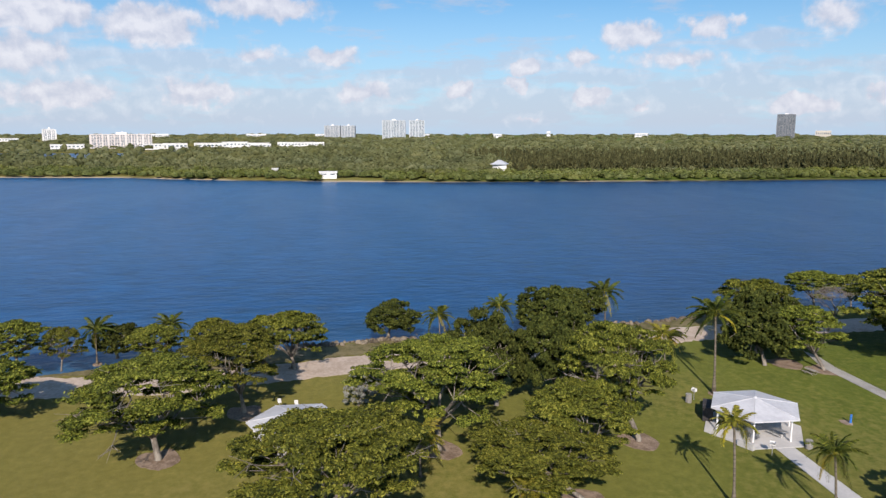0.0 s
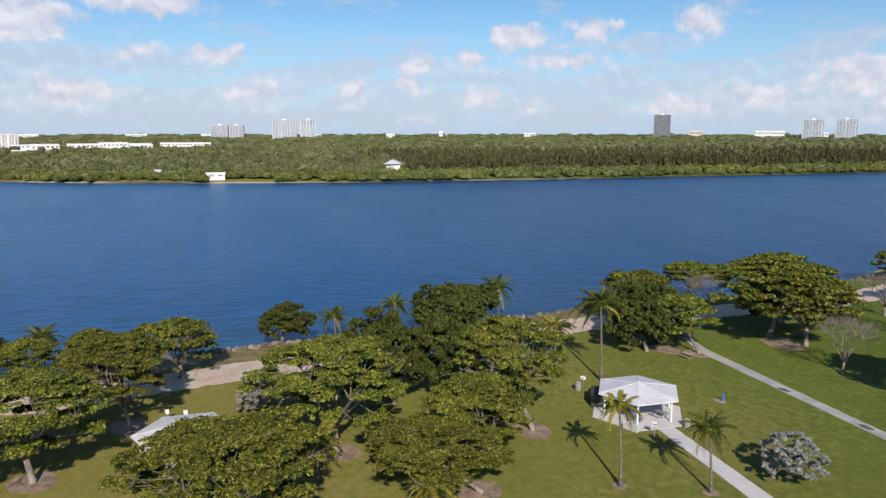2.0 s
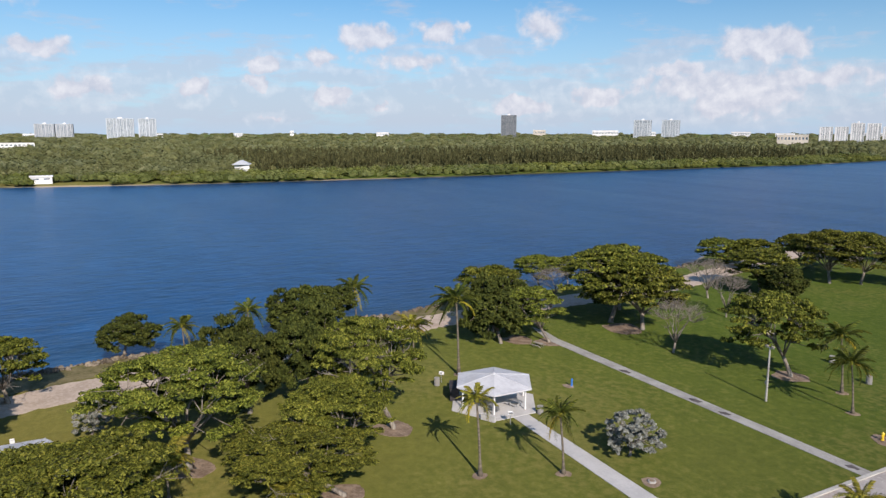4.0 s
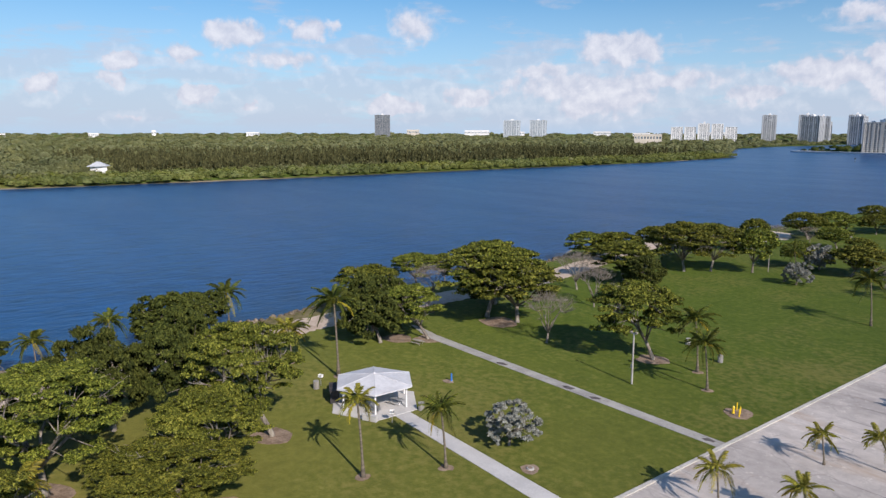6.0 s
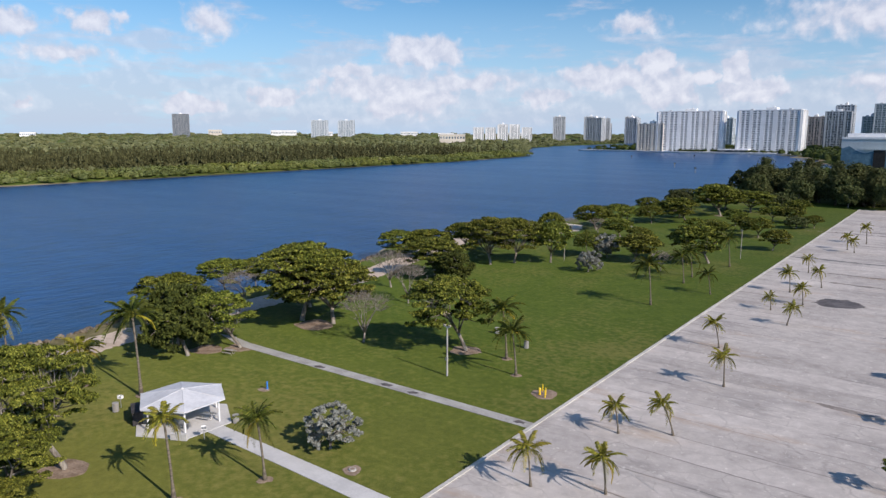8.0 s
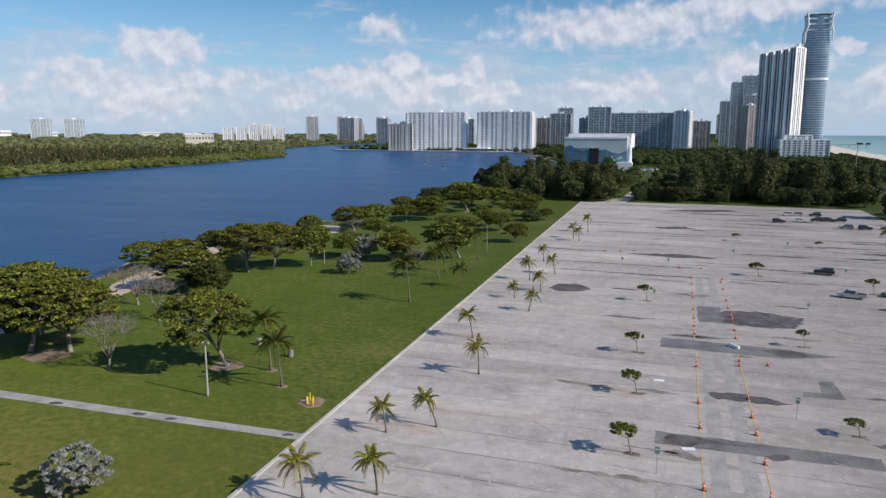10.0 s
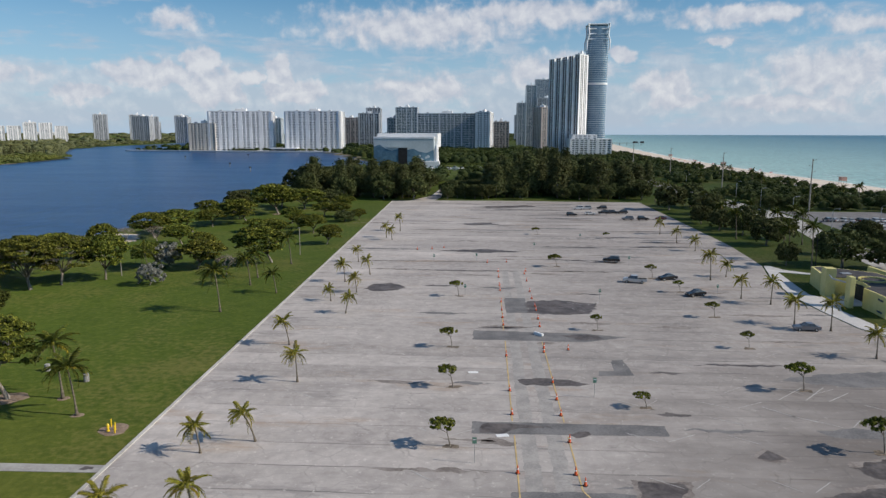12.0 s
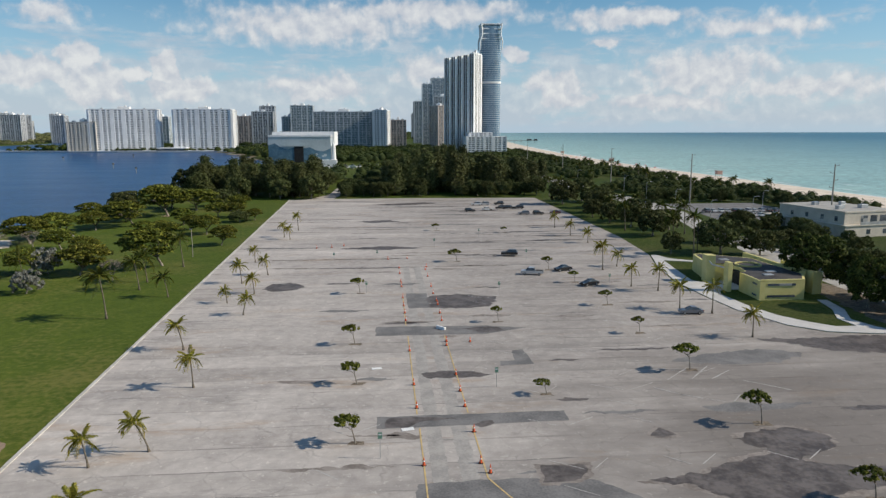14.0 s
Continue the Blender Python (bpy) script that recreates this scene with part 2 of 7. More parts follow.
def grass_material():
    m, nt, b = material("lawn_grass")
    p = place(nt)
    fine, tuft = noise_n(nt, p, 3.5, 6.0, 0.7), noise_n(nt, p, 0.9, 5.0, 0.68)
    mid, big = noise_n(nt, p, 0.22, 5.0, 0.6), noise_n(nt, p, 0.035, 4.0, 0.55)
    f = math_n(nt, "ADD", math_n(nt, "MULTIPLY", mid, 0.25), math_n(nt, "ADD", math_n(nt, "MULTIPLY", tuft, 0.45), math_n(nt, "MULTIPLY", fine, 0.30)))
    c = ramp(nt, f, [(0.28, (0.020, 0.034, 0.005)), (0.45, (0.045, 0.072, 0.009)), (0.60, (0.076, 0.104, 0.015)), (0.74, (0.145, 0.150, 0.040))])
    dry = ramp(nt, math_n(nt, "ADD", math_n(nt, "MULTIPLY", big, 0.6), math_n(nt, "MULTIPLY", tuft, 0.5)), [(0.55, grey(0)), (0.70, grey(1))])
    c = mixc(nt, math_n(nt, "MULTIPLY", dry, 0.5), c, (0.165, 0.140, 0.052))
    y = node(nt, "ShaderNodeSeparateXYZ", None, Vector=p).outputs[1]
    south = node(nt, "ShaderNodeMapRange", None, Value=math_n(nt, "MULTIPLY_ADD", big, 60.0, math_n(nt, "SUBTRACT", y, 30.0)), i1=95.0, i2=-25.0).outputs[0]
    c = mixc(nt, math_n(nt, "MULTIPLY", south, 0.66), c, mixc(nt, tuft, (0.098, 0.088, 0.020), (0.215, 0.168, 0.058)))
    # bare sand below the top of the bank
    z = node(nt, "ShaderNodeSeparateXYZ", None, Vector=node(nt, "ShaderNodeNewGeometry").outputs["Position"]).outputs[2]
    low = node(nt, "ShaderNodeMapRange", None, Value=math_n(nt, "ADD", z, math_n(nt, "MULTIPLY", mid, 0.5)), i1=0.0, i2=-0.35).outputs[0]
    # mud instead of sand on most of the far bank
    px, py, _ = node(nt, "ShaderNodeSeparateXYZ", None, Vector=p).outputs
    muddy = math_n(nt, "MULTIPLY_ADD", py, 0.0016, math_n(nt, "MULTIPLY_ADD", noise_n(nt, p, 0.016, 3.0), 5.0, -2.2), clamp=True)
    muddy = math_n(nt, "MULTIPLY", muddy, node(nt, "ShaderNodeMapRange", None, Value=px, i1=-300.0, i2=-380.0).outputs[0])
    c = mixc(nt, low, c, mixc(nt, muddy, (0.30, 0.25, 0.17), (0.050, 0.052, 0.026)))
    nt.links.new(c, b.inputs["Base Color"])
    b.inputs["Roughness"].default_value, b.inputs["Specular IOR Level"].default_value = 0.9, 0.15
    b.inputs["Diffuse Roughness"].default_value = 1.0
    nt.links.new(node(nt, "ShaderNodeBump", None, Strength=0.7, Distance=0.12, Height=fine).outputs[0], b.inputs["Normal"])
    return m


def water_material(name, deep, shallow, near, far, rough, wave):
    """Wind-rippled water; the bed shows through towards the shore at x = near."""
    m, nt, b = material(name)
    pos = node(nt, "ShaderNodeNewGeometry").outputs["Position"]
    x = node(nt, "ShaderNodeSeparateXYZ", None, Vector=pos).outputs[0]
    big = noise_n(nt, place(nt, 1.0, False, (0.6, 0.25, 1)), 0.012, 4.0)
    f = node(nt, "ShaderNodeMapRange", None, Value=math_n(nt, "ADD", x, math_n(nt, "MULTIPLY_ADD", big, 90.0, -45.0)), i1=near, i2=far).outputs[0]
    c = ramp(nt, f, [(0.0, shallow), (0.35, tuple(0.45 * a + 0.55 * e for a, e in zip(shallow, deep))), (1.0, deep)])
    streak = noise_n(nt, place(nt, 1.0, False, (0.25, 1.0, 1)), 0.03, 5.0, 0.6)
    c = mixc(nt, math_n(nt, "MULTIPLY", streak, 0.5), c, (1.5 * deep[0], 1.45 * deep[1], 1.4 * deep[2]))
    # bay darkened northward in its colour, in place of less glint and cloud reflection
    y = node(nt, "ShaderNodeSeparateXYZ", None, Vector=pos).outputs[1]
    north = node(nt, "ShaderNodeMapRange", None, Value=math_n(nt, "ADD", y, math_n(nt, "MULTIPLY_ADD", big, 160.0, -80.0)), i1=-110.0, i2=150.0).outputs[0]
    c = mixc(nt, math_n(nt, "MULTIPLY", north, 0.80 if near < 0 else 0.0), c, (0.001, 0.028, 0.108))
    # bay colour turns bluer again further north
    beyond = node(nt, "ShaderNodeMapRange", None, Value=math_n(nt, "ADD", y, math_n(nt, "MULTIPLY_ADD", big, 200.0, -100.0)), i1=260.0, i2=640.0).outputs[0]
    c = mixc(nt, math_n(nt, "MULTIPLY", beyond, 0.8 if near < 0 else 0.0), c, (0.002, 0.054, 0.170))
    # light and dark of the ripples, put into the colour
    ripple = noise_n(nt, place(nt, 1.0, False, (1.0, 0.38, 1)), 0.32, 6.0, 0.72)
    c = node(nt, "ShaderNodeHueSaturation", None, Color=c, Value=math_n(nt, "MULTIPLY_ADD", ripple, 2.6, -0.30)).outputs[0]
    nt.links.new(c, b.inputs["Base Color"])
    b.inputs["IOR"].default_value, b.inputs["Specular IOR Level"].default_value = 1.33, 0.24
    nt.links.new(math_n(nt, "MULTIPLY_ADD", streak, 0.12, rough), b.inputs["Roughness"])
    w1, w2 = noise_n(nt, place(nt, 1.0, False, (1.0, 0.45, 1)), 0.55, 4.0, 0.62), noise_n(nt, place(nt, 1.0, False, (1.0, 0.5, 1)), 0.13, 2.0, 0.5)
    h = math_n(nt, "MULTIPLY_ADD", w2, 0.5, w1)
    nt.links.new(node(nt, "ShaderNodeBump", None, Strength=1.0, Distance=wave, Height=h).outputs[0], b.inputs["Normal"])
    return m


def lot_material():
    """Bleached old paving: fine aggregate, paver joints and long stains across the lot, hairline cracks."""
    m, nt, b = material("bleached_paving")
    p = place(nt)
    fine = noise_n(nt, p, 7.0, 5.0, 0.7)
    mid, big = noise_n(nt, p, 0.45, 7.0, 0.68), noise_n(nt, p, 0.045, 5.0, 0.6)
    wide = noise_n(nt, place(nt, 1.0, False, (0.35, 1.0, 1)), 0.10, 6.0, 0.62)
    c = ramp(nt, math_n(nt, "ADD", math_n(nt, "MULTIPLY", mid, 0.40), math_n(nt, "ADD", math_n(nt, "MULTIPLY", wide, 0.35), math_n(nt, "MULTIPLY", big, 0.25))), [(0.34, (0.235, 0.214, 0.203)), (0.46, (0.372, 0.342, 0.322)), (0.56, (0.470, 0.434, 0.408)), (0.66, (0.590, 0.546, 0.510))])
    c = mixc(nt, math_n(nt, "MULTIPLY", fine, 0.35), c, (0.20, 0.19, 0.19))
    # each paver's lane has its own tone, with a dark wavering joint
    wob = noise_n(nt, p, 0.12, 4.0, 0.6)
    yy = math_n(nt, "MULTIPLY_ADD", wob, 0.9, node(nt, "ShaderNodeSeparateXYZ", None, Vector=p).outputs[1])
    lane = math_n(nt, "DIVIDE", yy, 5.6)
    tone = node(nt, "ShaderNodeTexWhiteNoise", {"noise_dimensions": "1D"}, W=math_n(nt, "FLOOR", lane)).outputs["Value"]
    c = node(nt, "ShaderNodeHueSaturation", None, Color=c, Value=math_n(nt, "MULTIPLY_ADD", tone, 0.20, 0.91)).outputs[0]
    edge = math_n(nt, "ABSOLUTE", math_n(nt, "SUBTRACT", math_n(nt, "FRACT", lane), 0.5))
    ragged = math_n(nt, "MULTIPLY_ADD", math_n(nt, "SUBTRACT", mid, 0.5), 0.06, edge)
    joint = math_n(nt, "MULTIPLY", ramp(nt, ragged, [(0.470, grey(0)), (0.492, grey(1))]), ramp(nt, noise_n(nt, place(nt, 1.0, False, (1.0, 0.2, 1)), 0.06, 5.0, 0.6), [(0.44, grey(0)), (0.60, grey(0.85))]))
    c = mixc(nt, joint, c, (0.13, 0.122, 0.120))
    # long stains that run across the lot
    s1 = noise_n(nt, place(nt, 1.0, False, (0.30, 1.0, 1)), 0.20, 8.0, 0.70)
    st = math_n(nt, "MULTIPLY", ramp(nt, s1, [(0.57, grey(0)), (0.62, grey(0.6)), (0.72, grey(1))]), 0.50)
    c = mixc(nt, st, c, (0.150, 0.140, 0.138))
    s2 = noise_n(nt, place(nt, 1.0, False, (0.22, 1.0, 1)), 0.07, 8.0, 0.70)
    st2 = math_n(nt, "MULTIPLY", ramp(nt, s2, [(0.56, grey(0)), (0.63, grey(1))]), 0.36)
    c = mixc(nt, st2, c, (0.165, 0.155, 0.155))
    rust = math_n(nt, "MULTIPLY", ramp(nt, noise_n(nt, place(nt, 1.0, False, (0.25, 1.0, 1)), 0.16, 7.0, 0.68), [(0.57, grey(0)), (0.68, grey(1))]), 0.50)
    c = mixc(nt, rust, c, (0.32, 0.225, 0.150))
    spots = math_n(nt, "MULTIPLY", ramp(nt, noise_n(nt, p, 1.1, 6.0, 0.72), [(0.58, grey(0)), (0.66, grey(1))]), 0.55)
    c = mixc(nt, spots, c, (0.60, 0.57, 0.53))
    # the low south-east corner stays damp after rain
    away = node(nt, "ShaderNodeVectorMath", {"operation": "DISTANCE"}, i0=node(nt, "ShaderNodeVectorMath", {"operation": "MULTIPLY"}, i0=p, i1=(0.8, 1.0, 0)).outputs[0], i1=(58.0, 72.0, 0)).outputs["Value"]
    wetf = node(nt, "ShaderNodeMapRange", {"interpolation_type": "SMOOTHSTEP"}, Value=math_n(nt, "MULTIPLY_ADD", wide, 60.0, away), i1=84.0, i2=48.0).outputs[0]
    c = mixc(nt, math_n(nt, "MULTIPLY", wetf, math_n(nt, "MULTIPLY_ADD", mid, 0.8, 0.25)), c, (0.140, 0.124, 0.115))
    # colour gets paler towards the west side of the lot
    xx = node(nt, "ShaderNodeSeparateXYZ", None, Vector=p).outputs[0]
    west = node(nt, "ShaderNodeMapRange", None, Value=math_n(nt, "MULTIPLY_ADD", big, 24.0, xx), i1=34.0, i2=-4.0).outputs[0]
    c = node(nt, "ShaderNodeHueSaturation", None, Color=c, Value=math_n(nt, "MULTIPLY_ADD", west, 0.22, 0.93)).outputs[0]
    # cracks
    w = node(nt, "ShaderNodeVectorMath", {"operation": "MULTIPLY_ADD"}, i0=node(nt, "ShaderNodeTexNoise", None, Vector=p, Scale=0.5, Detail=4.0).outputs["Color"], i1=(2.5, 2.5, 0), i2=p).outputs[0]
    v = node(nt, "ShaderNodeTexVoronoi", {"feature": "DISTANCE_TO_EDGE"}, Vector=w, Scale=0.17).outputs["Distance"]
    crack = math_n(nt, "MULTIPLY", ramp(nt, v, [(0.0, grey(1)), (0.022, grey(0))]), ramp(nt, mid, [(0.42, grey(0)), (0.6, grey(0.35))]))
    c = mixc(nt, crack, c, (0.10, 0.095, 0.09))
    nt.links.new(c, b.inputs["Base Color"])
    b.inputs["Roughness"].default_value, b.inputs["Specular IOR Level"].default_value = 0.88, 0.25
    nt.links.new(node(nt, "ShaderNodeBump", None, Strength=0.35, Distance=0.02, Height=fine).outputs[0], b.inputs["Normal"])
    return m


M_GRASS = grass_material()
M_LOT = lot_material()
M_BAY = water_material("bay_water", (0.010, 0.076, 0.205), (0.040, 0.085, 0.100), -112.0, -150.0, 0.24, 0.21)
M_SEA = water_material("sea_water", (0.034, 0.128, 0.185), (0.40, 0.58, 0.50), 268.0, 1700.0, 0.28, 0.20)
M_LANE = surf("wheel_worn_paving", (0.285, 0.272, 0.262), (0.385, 0.365, 0.345), 3.0, 0.35, 0.85)
M_STUCCO = surf("cream_stucco", (0.50, 0.455, 0.39), (0.60, 0.55, 0.48), 3.0, 0.3, 0.8, 0.1)
M_CONC = surf("pale_concrete", (0.29, 0.28, 0.265), (0.42, 0.41, 0.385), 5.0, 0.4, 0.85)
M_NEWCONC = surf("new_white_concrete", (0.47, 0.465, 0.46), (0.57, 0.56, 0.55), 5.0, 0.3, 0.8, 0.15)
M_KERB = surf("kerb_concrete", (0.40, 0.385, 0.35), (0.56, 0.54, 0.50), 4.0, 0.25, 0.85)
M_ASPH = surf("worn_asphalt", (0.125, 0.123, 0.126), (0.205, 0.20, 0.20), 4.0, 0.25, 0.85)
# dark paving for puddles, and for one painted patch of tree shade
M_WET_SHADE = surf("wet_or_shaded_paving", (0.070, 0.059, 0.055), (0.150, 0.131, 0.123), 1.5, 0.3, 0.55, 0.1, spec=0.3)
M_DAMP = surf("damp_paving", (0.165, 0.142, 0.128), (0.275, 0.245, 0.226), 2.5, 0.4, 0.8, 0.1)
M_EARTH = surf("bare_earth", (0.10, 0.08, 0.06), (0.22, 0.18, 0.14), 4.0, 1.0, 0.95, 0.5)
M_SAND = surf("beach_sand", (0.56, 0.48, 0.40), (0.70, 0.62, 0.53), 2.0, 0.08, 0.95)
M_DIRT = surf("sandy_track", (0.42, 0.335, 0.265), (0.56, 0.465, 0.385), 2.0, 0.25, 0.95)
M_DRYGRASS = surf("dry_verge", (0.105, 0.095, 0.032), (0.21, 0.175, 0.085), 2.5, 0.4, 0.95, 0.6, 0.05)
M_MULCH = surf("mulch", (0.17, 0.12, 0.085), (0.31, 0.235, 0.175), 4.0, 0.8, 0.95, 0.8, 0.05)
M_ROCK = surf("limestone_boulder", (0.085, 0.068, 0.050), (0.22, 0.185, 0.14), 2.5, 0.7, 0.9, 0.7, 0.06, vary=0.3)
M_BARK = surf("grey_bark", (0.14, 0.12, 0.10), (0.30, 0.27, 0.23), 5.0, 1.2, 0.95, 0.8, 0.04, own=True, stretch=(1, 1, 0.3))
M_PALMBARK = surf("palm_bark", (0.10, 0.085, 0.065), (0.20, 0.17, 0.13), 4.0, 1.0, 0.95, 0.6, 0.03, own=True, stretch=(0.4, 0.4, 2.0))
# wide spread paints fine self-shadowing and sunlit tips into the leaf colours
M_LEAF = leaf_material("spreading_tree_leaf", (0.026, 0.036, 0.007), (0.134, 0.158, 0.023), (0.420, 0.420, 0.074), 0.60, 0.16, 0.483)
M_LEAF_DARK = leaf_material("dense_tree_leaf", (0.022, 0.030, 0.007), (0.072, 0.090, 0.018), (0.170, 0.182, 0.040), 0.75, 0.12, 0.488)
M_LEAF_WOOD = leaf_material("wood_leaf", (0.042, 0.051, 0.020), (0.104, 0.120, 0.042), (0.195, 0.205, 0.078), 0.75, 0.18, 0.490)
M_LEAF_SILVER = leaf_material("silver_leaf", (0.13, 0.14, 0.12), (0.27, 0.28, 0.25), (0.46, 0.46, 0.43), 0.6, 0.1)
M_PINE = leaf_material("casuarina_leaf", (0.040, 0.049, 0.019), (0.095, 0.109, 0.039), (0.170, 0.180, 0.068), 0.7, 0.16)
M_FROND = leaf_material("palm_frond", (0.095, 0.098, 0.017), (0.270, 0.255, 0.038), (0.54, 0.45, 0.075), 0.5, 0.28)
M_FROND_DARK = leaf_material("dark_palm_frond", (0.034, 0.048, 0.010), (0.092, 0.110, 0.017), (0.24, 0.24, 0.040), 0.5, 0.12)
M_FROND_YELLOW = leaf_material("yellowed_frond", (0.20, 0.17, 0.02), (0.34, 0.27, 0.03), (0.45, 0.34, 0.05), 0.5, 0.2)
# paler and greyer than near foliage: distance haze put into the colours
M_MASS_FAR = foliage_mass_material("hazed_mangrove_foliage", (0.046, 0.053, 0.023), (0.114, 0.123, 0.050), (0.205, 0.208, 0.090))
M_MASS_FRINGE = foliage_mass_material("fringe_foliage", (0.036, 0.046, 0.014), (0.112, 0.130, 0.032), (0.215, 0.225, 0.058))
# far casuarinas carry the same painted haze
M_PINE_FAR = leaf_material("hazed_casuarina_leaf", (0.054, 0.055, 0.024), (0.110, 0.110, 0.046), (0.185, 0.177, 0.082), 0.8, 0.28)
M_MASS_DARK = foliage_mass_material("wood_foliage", (0.016, 0.026, 0.006), (0.046, 0.064, 0.013), (0.100, 0.116, 0.024))
M_WHITE = surf("white_paint", (0.72, 0.73, 0.74), (0.82, 0.82, 0.82), 3.0, 0.3, 0.6, 0.05)
M_ROOF = surf("white_roof", (0.52, 0.53, 0.56), (0.62, 0.63, 0.66), 2.0, 0.4, 0.6, 0.1)
M_YELLOW = surf("yellow_stucco", (0.56, 0.51, 0.20), (0.64, 0.585, 0.26), 6.0, 0.3, 0.85, 0.2)
M_DARKROOF = surf("dark_roof", (0.035, 0.033, 0.035), (0.07, 0.065, 0.065), 2.0, 0.3, 0.8)
# dark panes raised a little, distance haze put into the glass colour
M_GLASS = window_material("dark_window", (0.035, 0.050, 0.065), (0.10, 0.12, 0.14), (0.34, 0.35, 0.35))
M_BLUEGLASS = window_material("blue_window", (0.055, 0.085, 0.120), (0.14, 0.20, 0.26), (0.42, 0.44, 0.46))
M_TEALGLASS = window_material("teal_window", (0.045, 0.085, 0.105), (0.11, 0.17, 0.195), (0.30, 0.34, 0.35))
M_BROWNGLASS = window_material("bronze_window", (0.060, 0.050, 0.046), (0.12, 0.105, 0.10), (0.24, 0.23, 0.22))
M_STEEL = surf("galvanised_steel", (0.38, 0.39, 0.40), (0.50, 0.51, 0.52), 6.0, 1.0, 0.45, 0.05, metal=0.6, own=True)
M_POLE = surf("weathered_pole", (0.26, 0.24, 0.21), (0.38, 0.35, 0.31), 5.0, 0.6, 0.9, 0.2, own=True)
M_BLACK = surf("black_rubber", (0.012, 0.012, 0.013), (0.03, 0.03, 0.03), 8.0, 1.0, 0.8, 0.1)
M_YLINE = surf("yellow_line", (0.46, 0.345, 0.17), (0.60, 0.44, 0.20), 3.0, 0.9, 0.85, 0.0)
M_WLINE = surf("faded_white_line", (0.36, 0.35, 0.34), (0.50, 0.49, 0.48), 3.0, 0.6, 0.85, 0.0)
M_ORANGE = surf("orange_cone", (0.62, 0.09, 0.025), (0.75, 0.13, 0.04), 5.0, 1.0, 0.55, 0.0, own=True)


# ---------------------------------------------------------------- building helpers
def mesh_from(name, verts, faces, mat=None, smooth=False):
    me = bpy.data.meshes.new(name)
    me.from_pydata(verts, [], faces)
    if mat:
        me.materials.append(mat)
    if smooth:
        me.polygons.foreach_set("use_smooth", [True] * len(me.polygons))
    me.update()
    return me


def bm_mesh(name, bm, mat, smooth=False):
    me = bpy.data.meshes.new(name)
    bm.to_mesh(me)
    bm.free()
    me.materials.append(mat)
    if smooth:
        me.polygons.foreach_set("use_smooth", [True] * len(me.polygons))
    return me


def part(name, data, mat=None, parent=None, label="", m=None, smooth=False):
    """One mesh object under a thing; data is a bmesh or a mesh."""
    me = data if isinstance(data, bpy.types.Mesh) else bm_mesh(name, data, mat, smooth)
    ob = new(name, me)
    if parent:
        ob.parent = parent
    if m is not None:
        ob.matrix_basis = m
    if label:
        ob["label"] = label
    return ob


def thing(name, m, label, category, group="", kind=""):
    ob = new(name)
    ob.matrix_basis = m
    return tagged(ob, label, category, group, kind)


def add_box(bm, x0, x1, y0, y1, z0, z1, bevel=0.0):
    r = bmesh.ops.create_cube(bm, size=1, matrix=Matrix.LocRotScale(((x0 + x1) / 2, (y0 + y1) / 2, (z0 + z1) / 2), None, (abs(x1 - x0), abs(y1 - y0), abs(z1 - z0))))
    if bevel:
        bmesh.ops.bevel(bm, geom=[e for e in bm.edges if set(e.verts) <= set(r["verts"])], offset=bevel, segments=1, affect="EDGES")
    return r["verts"]


def box(x0, x1, y0, y1, z0, z1, bevel=0.0):
    bm = bmesh.new()
    add_box(bm, x0, x1, y0, y1, z0, z1, bevel)
    return bm


def add_tube(bm, pts, radii, seg=7, cap=True):
    """A tapered tube along points."""
    rings = []
    for i, (p, r) in enumerate(zip(pts, radii)):
        p = Vector(p)
        d = (Vector(pts[min(i + 1, len(pts) - 1)]) - Vector(pts[max(i - 1, 0)])).normalized()
        a = d.cross(Vector((0, 0, 1)) if abs(d.z) < 0.95 else Vector((1, 0, 0))).normalized()
        b = d.cross(a)
        rings.append([bm.verts.new(p + r * (math.cos(2 * math.pi * k / seg) * a + math.sin(2 * math.pi * k / seg) * b)) for k in range(seg)])
    for s, t in zip(rings, rings[1:]):
        for k in range(seg):
            bm.faces.new((s[k], s[(k + 1) % seg], t[(k + 1) % seg], t[k]))
    if cap:
        bm.faces.new(rings[0][::-1])
        bm.faces.new(rings[-1])


def tube(pts, radii, seg=7):
    bm = bmesh.new()
    add_tube(bm, pts, radii, seg)
    return bm


def slab(pts, z0, z1):
    """A flat plate with a given outline."""
    bm = bmesh.new()
    top = bm.faces.new([bm.verts.new((x, y, z1)) for x, y in pts])
    if top.normal.z < 0:
        top.normal_flip()
    top.normal_update()
    if top.normal.z < 0:
        top.normal_flip()
    if z0 is not None:
        ext = bmesh.ops.extrude_face_region(bm, geom=[top])
        for v in ext["geom"]:
            if isinstance(v, bmesh.types.BMVert):
                v.co.z = z1
        for v in top.verts:
            v.co.z = z0
        bmesh.ops.recalc_face_normals(bm, faces=bm.faces)
    bmesh.ops.triangulate(bm, faces=[f for f in bm.faces if len(f.verts) > 4])
    return bm


def wobbly(pts, step=0.8, amp=0.25, seed=0):
    """An outline with uneven edges, broad bays and small teeth."""
    out = []
    for (x0, y0), (x1, y1) in zip(pts, pts[1:] + pts[:1]):
        n = max(1, int(math.hypot(x1 - x0, y1 - y0) / (step * 0.5)))
        for k in range(n):
            x, y = x0 + (x1 - x0) * k / n, y0 + (y1 - y0) * k / n
            q = Vector((x * 0.55, y * 0.9, seed * 1.7))
            d = noise.noise_vector(q) * 1.5 * amp + noise.noise_vector(q * 2.6) * 0.5 * amp + noise.noise_vector(q * 6.0) * 0.12 * amp
            out.append((x + d.x * 1.2, y + d.y))
    return out


